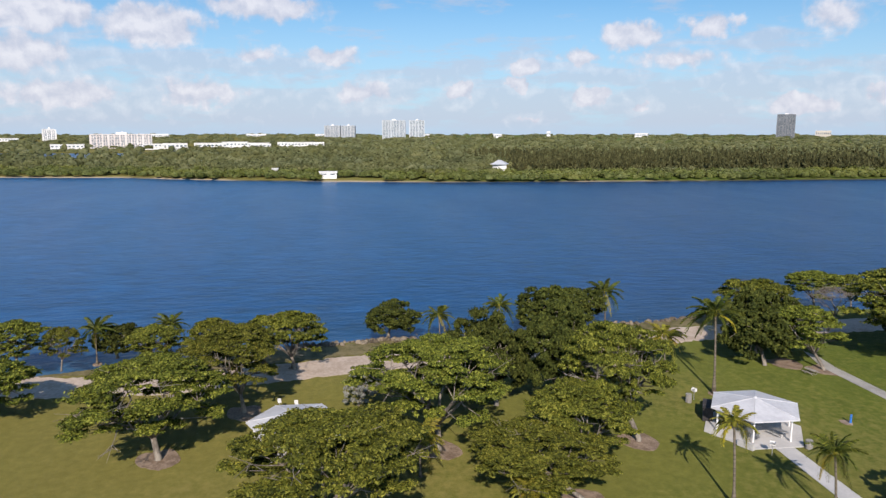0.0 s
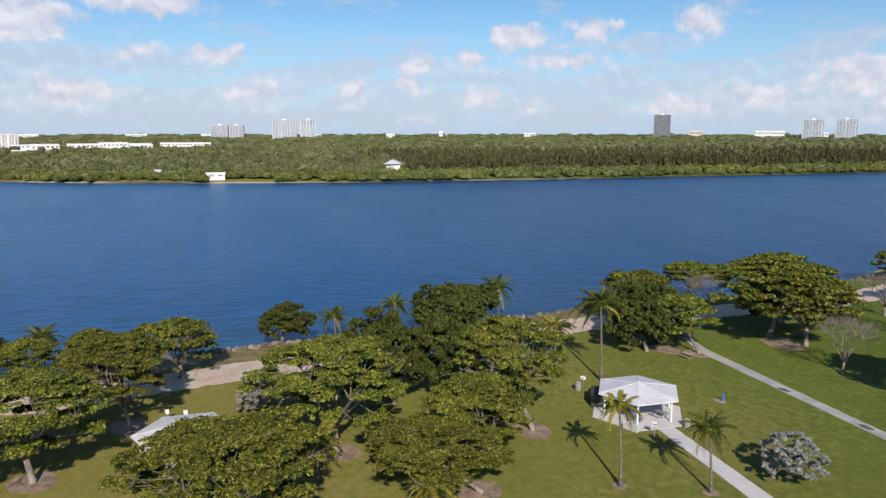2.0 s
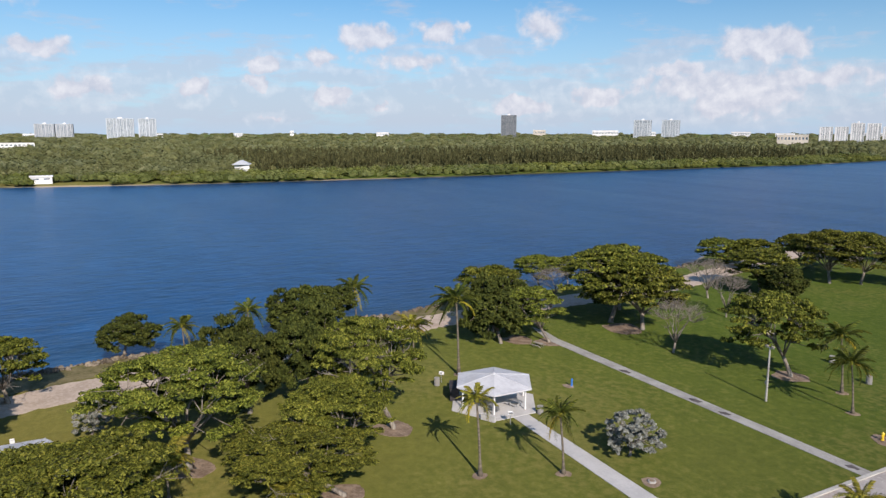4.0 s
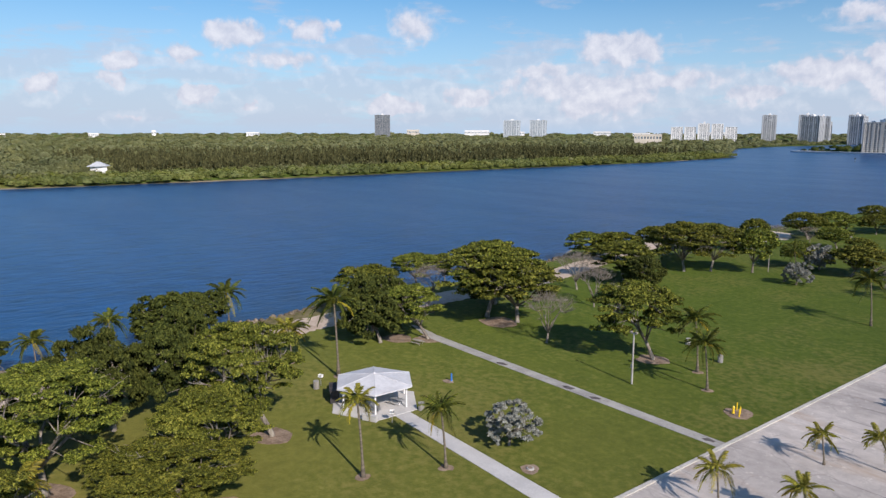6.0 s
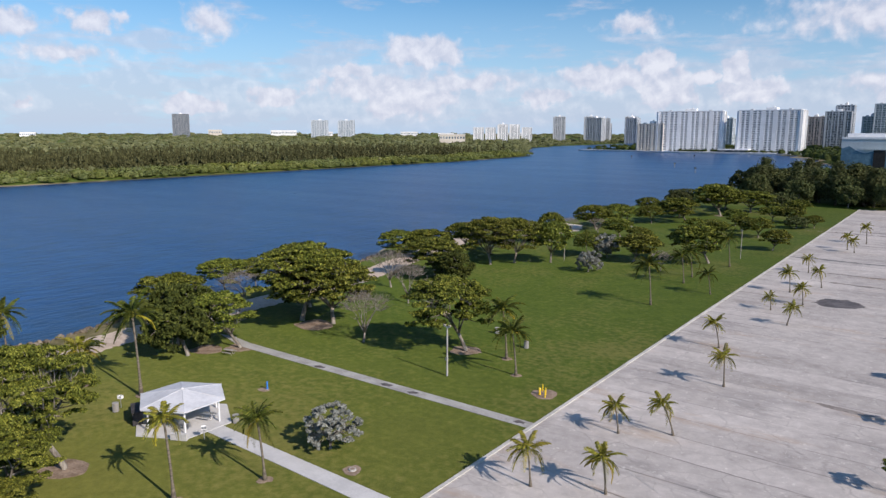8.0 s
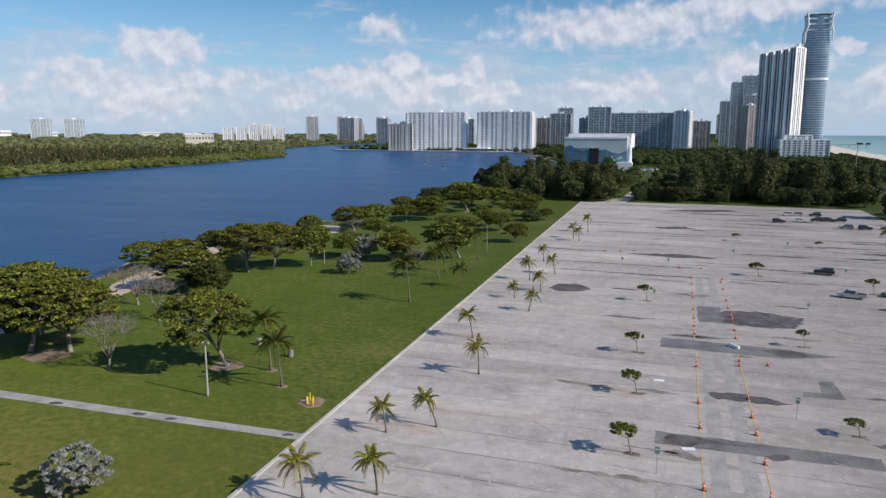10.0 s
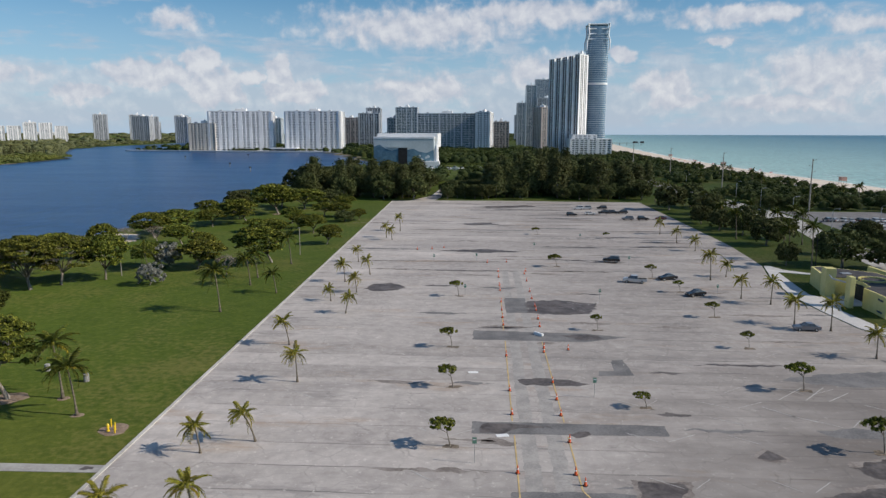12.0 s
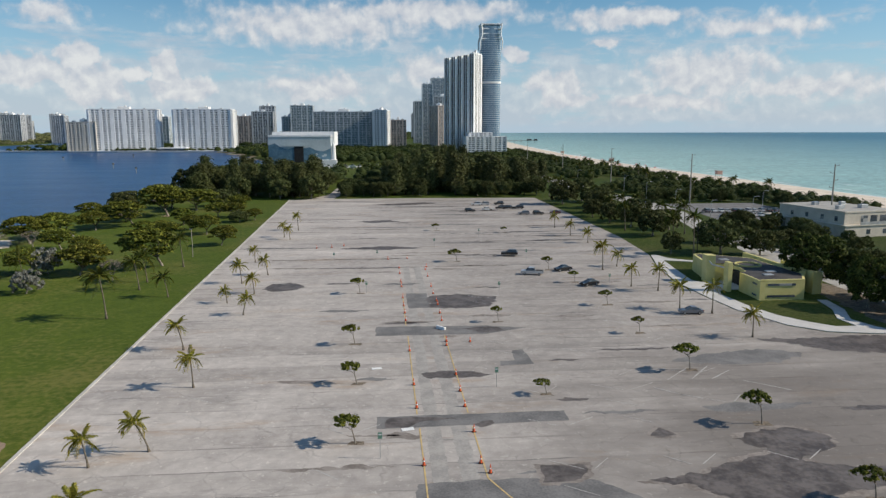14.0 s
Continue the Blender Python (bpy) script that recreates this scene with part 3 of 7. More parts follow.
# ---------------------------------------------------------------- ground, water, paving
LEVEL = -1.2
BAY_SHORE = [(-600, -84), (-150, -90), (-60, -104), (-30, -113.5), (0, -119.5), (48, -125.5), (58, -128), (66, -130), (100, -132), (134, -136), (160, -148), (200, -150), (232, -135), (270, -138), (330, -139), (362, -137), (420, -140), (460, -135), (520, -112), (600, -100), (700, -110), (830, -130), (1000, -190), (1190, -260), (1225, -300), (1290, -640), (1420, -680), (2200, -700)]
SEA_SHORE = [(-600, 280), (300, 273), (450, 271), (570, 268), (677, 263), (772, 266), (897, 271), (1068, 279), (1355, 303), (2400, 400)]
FAR_SHORE = [(-4900, -700), (-420, -640), (-293, -606), (-203, -597), (-106, -553), (-20, -532), (56, -518), (148, -515), (235, -512), (328, -514), (420, -516), (560, -521), (690, -520), (857, -546), (940, -562), (960, -590), (1368, -819), (1640, -891), (2200, -900)]


def along(line, v):
    return float(np.interp(v, [a for a, _ in line], [b for _, b in line]))


def far_rise(x, y):
    r = math.hypot(x, y)
    s = min(1.0, max(0.0, (r - 1500) / 3400))
    return 15.0 * s * s * (3 - 2 * s)


def ground_z(x, y):
    w, e, f = along(BAY_SHORE, y), along(SEA_SHORE, y), along(FAR_SHORE, y)
    jag = 1.6 * noise.noise((x * 0.08, y * 0.08, 0.3)) + 0.8 * noise.noise((x * 0.4, y * 0.4, 7.0))
    inside = max(min(x - w, e - x), f - x) + jag if y < 2100 else min(50.0, e + (y - 2100) * 0.05 - x)
    slope = 2.6 if x < 150 else 14.0
    z = -1.2 + inside / slope * 1.2 if inside < slope else 0.0
    if x > 190 and inside < 56:
        z = min(z, -0.15) - 0.9
    return max(-3.5, min(0.0, z)) + far_rise(x, y)


def spread(*runs):
    out = []
    for a, b, s in runs:
        out += list(np.arange(a, b, s))
    return out + [runs[-1][1]]


def build_ground():
    xs = spread((-4900, -1500, 200), (-1500, -660, 40), (-660, -500, 5), (-500, -170, 30), (-170, -78, 1.6), (-78, 190, 9), (190, 310, 4), (310, 900, 60), (900, 4900, 250))
    ys = spread((-4900, -700, 250), (-700, -100, 25), (-100, 500, 4), (500, 1700, 14), (1700, 4900, 160))
    verts = [(x, y, ground_z(x, y)) for y in ys for x in xs]
    n = len(xs)
    faces = [(j * n + i, j * n + i + 1, (j + 1) * n + i + 1, (j + 1) * n + i) for j in range(len(ys) - 1) for i in range(n - 1)]
    g = new("ground", mesh_from("ground", verts, faces, M_GRASS, True))
    tagged(g, "mown green park lawn with a sandy bank", "ground", kind="structure")
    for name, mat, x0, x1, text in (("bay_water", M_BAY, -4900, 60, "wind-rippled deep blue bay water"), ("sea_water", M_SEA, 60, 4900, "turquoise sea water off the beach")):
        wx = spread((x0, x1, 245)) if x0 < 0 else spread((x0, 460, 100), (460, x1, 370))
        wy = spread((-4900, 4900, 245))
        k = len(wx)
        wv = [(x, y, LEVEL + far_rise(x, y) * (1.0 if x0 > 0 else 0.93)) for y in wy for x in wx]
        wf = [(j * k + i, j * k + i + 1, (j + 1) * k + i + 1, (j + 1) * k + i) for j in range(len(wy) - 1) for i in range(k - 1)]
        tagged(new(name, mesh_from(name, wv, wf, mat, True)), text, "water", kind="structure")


build_ground()


def kerb_x(y):
    return -39.25 - 0.0237 * y


def build_paving():
    east = [(80.5, 371), (80.2, 305), (79.8, 262), (79.5, 230), (76.5, 196), (72.2, 180), (68.9, 160), (69.2, 145), (70.2, 133), (74, 121), (79, 116.2), (86, 114.5), (120, 112), (120, -90)]
    outline = [(kerb_x(-90), -90), (kerb_x(371), 371), (-30, 374), (10, 375)] + east
    part("parking_lot", slab(outline, -0.3, 0.03), M_LOT)
    tagged(bpy.data.objects["parking_lot"], "wide bleached grey parking lot with stains and cracks", "parking lot", kind="structure")
    bm = bmesh.new()
    for y in range(-90, 370, 6):
        a, b = kerb_x(y), kerb_x(y + 5.97)
        vs = [bm.verts.new(c) for c in ((a - 0.35, y, -0.2), (a + 0.12, y, -0.2), (a + 0.12, y, 0.14), (a - 0.35, y, 0.14), (b - 0.35, y + 5.97, -0.2), (b + 0.12, y + 5.97, -0.2), (b + 0.12, y + 5.97, 0.14), (b - 0.35, y + 5.97, 0.14))]
        for q in ((3, 2, 6, 7), (1, 5, 6, 2), (0, 3, 7, 4), (0, 1, 2, 3), (4, 7, 6, 5)):
            bm.faces.new([vs[i] for i in q])
    bmesh.ops.recalc_face_normals(bm, faces=bm.faces)
    tagged(part("kerb", bm, M_KERB), "long pale concrete kerb between lawn and lot", "kerb", kind="structure")
    # footpaths over the lawn
    strip = [(-101, 70.8), (-96, 70.1), (-41.1, 71.0), (-41.1, 69.3), (-96, 68.0), (-104, 70.2)]
    tagged(part("footpath", slab(strip, -0.2, 0.05), M_CONC), "narrow pale concrete footpath with dark damp spots", "path", kind="structure")
    walkway = [(-70.9, 45.0), (-70.4, 47.2), (-40.5, 47.0), (-40.4, 44.6)]
    tagged(part("walkway", slab(walkway, -0.2, 0.05), M_NEWCONC), "white concrete walkway to the picnic shelter", "path", kind="structure")
    track = [(-150, -94), (-60, -104), (-46, -99.5), (-29, -99.3), (-10.5, -103.3), (-1.8, -105.6), (20, -109), (45, -113.6), (52, -115), (64, -117), (90, -118), (118, -119), (150, -128), (190, -138)]
    left = [(x - 4.1, y) for y, x in track]
    right = [(x + 4.1, y) for y, x in track]
    tagged(part("shore_track", slab(wobbly(left + right[::-1], 1.5, 0.35, 3), -0.2, 0.03), M_DIRT), "pale sandy track along the rocky shore", "track", kind="structure")
    bank_in = [(-60, -100), (-46, -104.5), (-29, -104), (-10.5, -108), (-1.8, -110.2), (20, -113.6), (45, -118), (64, -121.5), (90, -122.6)]
    bank_out = [(y, along(BAY_SHORE, y) + 2.6) for y in (90, 66, 58, 48, 25, 0, -15, -30, -45, -60)]
    tagged(part("shore_verge", slab(wobbly([(x, y) for y, x in bank_in + bank_out], 1.5, 0.4, 9), -0.2, 0.02), M_DRYGRASS), "dry brown grass verge above the rocks", "verge", kind="structure")
    cove = [(-142, 214), (-120, 212), (-116, 228), (-122, 242), (-136, 244)]
    tagged(part("cove_beach", slab(wobbly(cove, 1.5, 0.7, 4), -1.0, 0.04), M_SAND), "small pale sand beach at the bay", "beach", kind="structure")
    # beach to the east
    ys = list(range(-300, 2300, 50))
    v, f = [], []
    for y in ys:
        e = along(SEA_SHORE, y)
        for dx, z in ((-58, 0.25), (-30, 0.3), (-12, -0.2), (-2, -0.95), (14, -2.6)):
            v.append((e + dx + 3 * noise.noise((0, y * 0.02, 1)), y, z + far_rise(e, y)))
    for j in range(len(ys) - 1):
        f += [(j * 5 + i, j * 5 + i + 1, j * 5 + i + 6, j * 5 + i + 5) for i in range(4)]
    tagged(new("beach", mesh_from("beach", v, f, M_SAND, True)), "long pale sand beach along the sea", "beach", kind="structure")
    # the road and the car park behind the lot
    edge_w = [(104, -200), (104, 150), (106, 190), (111, 238), (119.5, 281), (121, 320), (118, 400), (112, 600), (120, 900)]
    edge_e = [(134, 900), (126, 600), (132, 400), (134, 320), (131, 290), (123, 255), (119, 200), (118, 150), (118, -200)]
    tagged(part("road", slab(edge_w + edge_e, -0.3, 0.02), M_CONC), "pale grey road beside the park", "road", kind="structure")
    tagged(part("bare_ground", slab(wobbly([(92.5, 118), (101, 116), (108, 130), (106, 150), (99, 160), (95.0, 142)], 1.2, 0.6, 8), -0.1, 0.018), M_EARTH), "bare brown earth under the trees", "ground", kind="structure")
    tagged(part("beach_car_park", slab([(133.5, 262), (136, 292), (136, 334), (182, 334), (180, 268), (150, 258)], -0.3, 0.015), M_ASPH), "grey asphalt car park near the beach", "parking lot", kind="structure")
    tagged(part("access_road", slab([(-40, 371), (-30, 374), (-26, 374.5), (-23, 400), (-20, 470), (-20, 520), (-26, 520), (-27, 470), (-30, 400)], -0.3, 0.02), M_LOT), "narrow access road leaving the lot", "road", kind="structure")


build_paving()


# ---------------------------------------------------------------- plants
def mesh_np(name, verts, quads, mat, smooth=False):
    me = bpy.data.meshes.new(name)
    n, k = len(quads), quads.shape[1]
    me.vertices.add(len(verts))
    me.vertices.foreach_set("co", np.asarray(verts, np.float32).ravel())
    me.loops.add(n * k)
    me.loops.foreach_set("vertex_index", np.asarray(quads, np.int32).ravel())
    me.polygons.add(n)
    me.polygons.foreach_set("loop_start", np.arange(0, n * k, k, dtype=np.int32))
    me.polygons.foreach_set("loop_total", np.full(n, k, np.int32))
    if smooth:
        me.polygons.foreach_set("use_smooth", np.ones(n, bool))
    me.materials.append(mat)
    me.update(calc_edges=True)
    return me


def cards(rng, centres, size, up=0.9, stretch=1.7, facing=None):
    """Small folded leaf sprays round the centres, most of them facing up."""
    n = len(centres)
    nrm = rng.normal(size=(n, 3))
    nrm[:, 2] = np.abs(nrm[:, 2]) * 0.7 + up
    if facing is not None:
        nrm = facing + 0.42 * rng.normal(size=(n, 3))
    nrm /= np.linalg.norm(nrm, axis=1)[:, None]
    a = np.cross(nrm, rng.normal(size=(n, 3)))
    a /= np.linalg.norm(a, axis=1)[:, None]
    b = np.cross(nrm, a)
    s = size * rng.uniform(0.6, 1.35, (n, 1))
    fold = nrm * s * rng.uniform(-0.30, 0.05, (n, 1))
    v = np.stack([centres - a * s * stretch / 2 + fold * 0.6, centres - b * s / 2 + fold * 0.3, centres + a * s * stretch / 2 + fold, centres + b * s / 2], 1).reshape(-1, 3)
    return v, np.arange(4 * n).reshape(n, 4)


def sprays(rng, centres, size, facing, stretch=1.9, spread=0.34):
    """Small pointed leaf sprays, one triangle each, lying square to their facing."""
    n = len(centres)
    nrm = facing + spread * rng.normal(size=(n, 3))
    nrm /= np.linalg.norm(nrm, axis=1)[:, None]
    a = np.cross(nrm, rng.normal(size=(n, 3)))
    a /= np.linalg.norm(a, axis=1)[:, None]
    b = np.cross(nrm, a)
    s = size * rng.uniform(0.6, 1.4, (n, 1))
    v = np.stack([centres - a * s * stretch / 2, centres + a * s * stretch / 2 - b * s * 0.5 - nrm * s * 0.2, centres + a * s * stretch / 2 + b * s * 0.5], 1).reshape(-1, 3)
    return v, np.arange(3 * n).reshape(n, 3)


def lump(seed, subdivisions=2, rough=0.34):
    """A knobbly rounded mass, one metre in radius, open underneath: vertices and triangles."""
    bm = bmesh.new()
    bmesh.ops.create_icosphere(bm, subdivisions=subdivisions, radius=1)
    bmesh.ops.delete(bm, geom=[f for f in bm.faces if f.calc_center_median().z < -0.55], context="FACES")
    for v in bm.verts:
        v.co *= 0.92 + rough * noise.noise(v.co * 1.9 + Vector((seed * 5.3, 0, 0))) + 0.6 * rough * noise.noise(v.co * 4.5 + Vector((0, seed * 3.7, 0)))
    bm.verts.index_update()
    v, f = np.array([tuple(q.co) for q in bm.verts]), np.array([[q.index for q in t.verts] for t in bm.faces])
    bm.free()
    return v, f


def tris(v, q):
    return v, np.concatenate([q[:, [0, 1, 2]], q[:, [0, 2, 3]]])


def tree_parts(seed, h, w, kind, leaves, size, lean_by=0.0):
    """Trunk and limbs as a bmesh, crown as vertices and faces; the crown stands lean_by metres off the foot along -x.
    Kinds: spreading, dense, bare, silver, lollipop."""
    rng = np.random.default_rng(seed)
    R = w / 2
    bm = bmesh.new()
    fork = {"spreading": 0.24, "dense": 0.22, "bare": 0.20, "silver": 0.12, "lollipop": 0.5}[kind] * h
    lean = rng.normal(size=2) * 0.02 * h + np.array([-0.40 * lean_by, 0.0])
    r0 = {"spreading": 0.027, "dense": 0.030, "bare": 0.026, "silver": 0.03, "lollipop": 0.022}[kind] * h
    add_tube(bm, [(0, 0, -0.3), (0.01 * h, 0, 0.02 * h), (lean[0] * 0.5, lean[1] * 0.5, fork * 0.6), (lean[0], lean[1], fork)], [r0 * 1.7, r0 * 1.15, r0 * 0.95, r0 * 0.9], 8)
    pads = []
    ph1, ph2 = rng.uniform(0, 6.28, 2)

    def reach(th):
        return R * (0.90 + 0.10 * math.sin(2 * th + ph1) + 0.09 * math.sin(3 * th + ph2))

    if kind == "spreading":
        # an umbrella of flat layered pads, open underneath, with a few low outer boughs
        n = int(40 + w * 2.4)
        for k in range(n):
            th = k * 2.39996 + rng.uniform(-0.35, 0.35)
            q = math.sqrt((k + 0.5) / n) * rng.uniform(0.92, 1.05)
            r = reach(th) * q
            z = h * (0.60 + 0.355 * max(0.0, 1 - q * q) ** 0.62 + rng.uniform(-0.055, 0.03))
            pads.append((r * math.cos(th), r * math.sin(th), z, rng.uniform(0.11, 0.20) * R + 0.25, 0.13))
        for k in range(int(16 + w * 1.0)):
            th = rng.uniform(0, 6.28)
            r = reach(th) * rng.uniform(0.35, 1.04)
            pads.append((r * math.cos(th), r * math.sin(th), h * rng.uniform(0.38, 0.64), rng.uniform(0.11, 0.18) * R + 0.2, 0.15))
    elif kind == "lollipop":
        for k in range(15):
            th = k * 2.39996
            q = math.sqrt((k + 0.5) / 15) * rng.uniform(0.9, 1.1)
            pads.append((reach(th) * q * math.cos(th), reach(th) * q * math.sin(th), h * (0.74 + 0.17 * (1 - q * q) + rng.uniform(-0.05, 0.03)), R * rng.uniform(0.24, 0.36), 0.25))
    elif kind in ("dense", "silver"):
        n = int(38 + w * 2)
        lo = {"dense": 0.26, "silver": 0.22}[kind]
        for k in range(n):
            u = (k + 0.5) / n
            ph = math.acos(1 - 1.75 * u)
            th = k * 2.39996
            q = rng.uniform(0.74, 1.0) if k % 4 else rng.uniform(0.3, 0.7)
            rr = reach(th) * math.sin(ph) ** 0.8 * q
            z = h * (lo + (0.95 - lo) * (0.36 + 0.61 * math.cos(ph) * q))
            pads.append((rr * math.cos(th), rr * math.sin(th), z, rng.uniform(0.15, 0.25) * R * (0.75 if kind == "silver" else 1.0) + {"dense": 0.3, "silver": 0.1}[kind], {"dense": 0.45, "silver": 0.40}[kind]))
    else:
        n = 46
        for k in range(n):
            r = R * math.sqrt((k + 0.5) / n) * rng.uniform(0.8, 1.05)
            th = k * 2.39996
            pads.append((r * math.cos(th), r * math.sin(th), h * (0.55 + 0.42 * max(0.02, 1 - (r / R) ** 2) ** 0.5 * rng.uniform(0.8, 1.05)), 0.7, 0.5))
    pads = [(x - lean_by, y, z, pr, fl) for x, y, z, pr, fl in pads]
    # limbs: a few from the fork that rise and bend outwards, then boughs to each pad
    mains = []
    nm = {"spreading": 8, "dense": 5, "bare": 7, "silver": 5, "lollipop": 3}[kind]
    for k in range(nm):
        th = 2 * math.pi * (k + rng.uniform(-0.3, 0.3)) / nm
        q = rng.uniform(0.42, 0.72) if kind == "spreading" else rng.uniform(0.38, 0.58)
        tip = Vector((R * q * math.cos(th) - lean_by * 0.95, R * q * math.sin(th), h * rng.uniform(0.58, 0.70)))
        base = Vector((lean[0], lean[1], fork * 0.97))
        knee = base.lerp(tip, 0.42) + Vector((rng.normal() * 0.03 * h, rng.normal() * 0.03 * h, 0.035 * h))
        bend = base.lerp(tip, 0.75) + Vector((rng.normal() * 0.025 * h, rng.normal() * 0.025 * h, 0.03 * h))
        add_tube(bm, [base, knee, bend, tip], [r0 * 0.62, r0 * 0.44, r0 * 0.30, r0 * 0.18], 6)
        mains += [knee, knee.lerp(bend, 0.5), bend, bend.lerp(tip, 0.5), tip]
    bare = set()
    for i, (x, y, z, pr, fl) in enumerate(pads if size < 0.42 else ()):
        p = Vector((x, y, z - pr * fl * 0.4))
        a = min(mains, key=lambda m: (m - p).length + (2.0 if m.z > p.z else 0))
        m = a.lerp(p, 0.55) + Vector((rng.normal() * 0.14, rng.normal() * 0.14, -0.03 * h * rng.random()))
        add_tube(bm, [a, m, p], [r0 * 0.24, r0 * 0.15, r0 * 0.07], 4, False)
        gone = kind == "spreading" and i % 9 == 4
        if gone:
            bare.add(i)
        if kind == "bare" or gone:
            for _ in range(11 if kind == "bare" else 9):
                q = p + Vector((rng.normal() * 0.8, rng.normal() * 0.8, abs(rng.normal()) * 0.55 if kind == "bare" else rng.normal() * 0.25)) * (w / 11)
                add_tube(bm, [m.lerp(p, rng.uniform(0.3, 1.0)), q], [r0 * 0.12, r0 * 0.06], 3, False)
    pads = [p for i, p in enumerate(pads) if i not in bare]
    if not leaves:
        return bm, None
    if size > 0.45:
        # seen from afar: a knobbly mass for each pad, with loose sprays on it
        vs, fs, off = [], [], 0
        for i, (x, y, z, pr, fl) in enumerate(pads):
            if i % 2:
                continue
            pr *= 1.32
            v, f = lump(seed * 7 + i % 9)
            vs.append(v * np.array([pr * 1.12, pr * 1.12, pr * fl * 1.15]) + np.array([x, y, z]))
            fs.append(f + off)
            off += len(v)
            u = rng.normal(size=(6, 3))
            u /= np.linalg.norm(u, axis=1)[:, None]
            u[:, 2] = np.abs(u[:, 2])
            v, f = tris(*cards(rng, np.array([x, y, z]) + u * pr * np.array([1.15, 1.15, fl * 1.2]), 0.55, 0.4))
            vs.append(v)
            fs.append(f + off)
            off += len(v)
        return bm, (np.concatenate(vs), np.concatenate(fs))
    per = np.array([p[3] ** 2 for p in pads])
    per = np.maximum(6, (leaves * per / per.sum()).astype(int))
    # leaves sit on small domed tufts, so that each tuft has a lit top and a shaded side
    cs, ns = [], []
    mid = np.array([-lean_by, 0, h * 0.5])
    flat = kind == "spreading"
    for (x, y, z, pr, fl), c in zip(pads, per):
        k = max(3, int(pr * pr * (9 if flat else 10)))
        t = rng.normal(size=(k, 3))
        t /= np.linalg.norm(t, axis=1)[:, None]
        if flat:
            t[:, 2] = np.abs(t[:, 2]) * 0.9
            heart = np.array([x, y, z]) + t * pr * np.sqrt(rng.uniform(0.1, 1.25, (k, 1))) * np.array([1, 1, fl * 1.8])
        else:
            out = np.array([x, y, z]) - mid
            t = t + 0.8 * out / (np.linalg.norm(out) + 1e-6)
            t /= np.linalg.norm(t, axis=1)[:, None]
            heart = np.array([x, y, z]) + t * pr * rng.uniform(0.5, 1.0, (k, 1)) * np.array([1, 1, fl * 1.2])
        rad = (0.22 + 0.16 * pr) * rng.uniform(0.5, 1.3, k) * (0.75 if kind in ("silver", "lollipop") else 0.9)
        pick = rng.integers(0, k, c)
        u = rng.normal(size=(c, 3))
        u[:, 2] = np.abs(u[:, 2]) * 1.1 - 0.15
        u /= np.linalg.norm(u, axis=1)[:, None]
        cs.append(heart[pick] + u * (rad[pick] * rng.uniform(0.25, 1.45, c))[:, None] * np.array([1, 1, 0.38 if flat else 0.66]))
        ns.append(u * (0.7 if flat else 1.0) + np.array([0, 0, 0.45 if flat else 0.25]))
    return bm, sprays(rng, np.concatenate(cs), size, np.concatenate(ns))


TEMPLATES = {}
WOOD = {"bare": M_BARK, "silver": M_BARK, "lollipop": M_BARK, "spreading": M_BARK, "dense": M_BARK}
LEAVES = {"spreading": M_LEAF, "dense": M_LEAF_DARK, "silver": M_LEAF_SILVER, "lollipop": M_LEAF}


def template(kind, seed, h, w, leaves, size, off):
    bm, crown = tree_parts(seed, h, w, kind, leaves, size, off)
    if crown:
        h, w = float(np.percentile(crown[0][:, 2], 99.7)), 2 * float(np.percentile(np.hypot(crown[0][:, 0] + off, crown[0][:, 1]), 98))
    return bm_mesh("trunk", bm, WOOD[kind], True), (mesh_np("crown", crown[0], crown[1], (M_LEAF_WOOD if kind == "dense" and size > 0.4 else LEAVES[kind]) if size < 0.45 else M_MASS_DARK if kind == "dense" else M_MASS_FAR, size > 0.45) if crown else None), h, w, off


FULLNESS = {("spreading", "near"): (82000, 0.150), ("spreading", "mid"): (28000, 0.25), ("spreading", "off"): (7500, 0.44), ("dense", "near"): (42000, 0.185), ("dense", "mid"): (12000, 0.33), ("dense", "off"): (4200, 0.448), ("silver", "near"): (10000, 0.17), ("silver", "mid"): (5200, 0.24), ("silver", "off"): (3400, 0.32), ("lollipop", "near"): (2200, 0.12), ("lollipop", "mid"): (1400, 0.15), ("lollipop", "off"): (800, 0.21)}


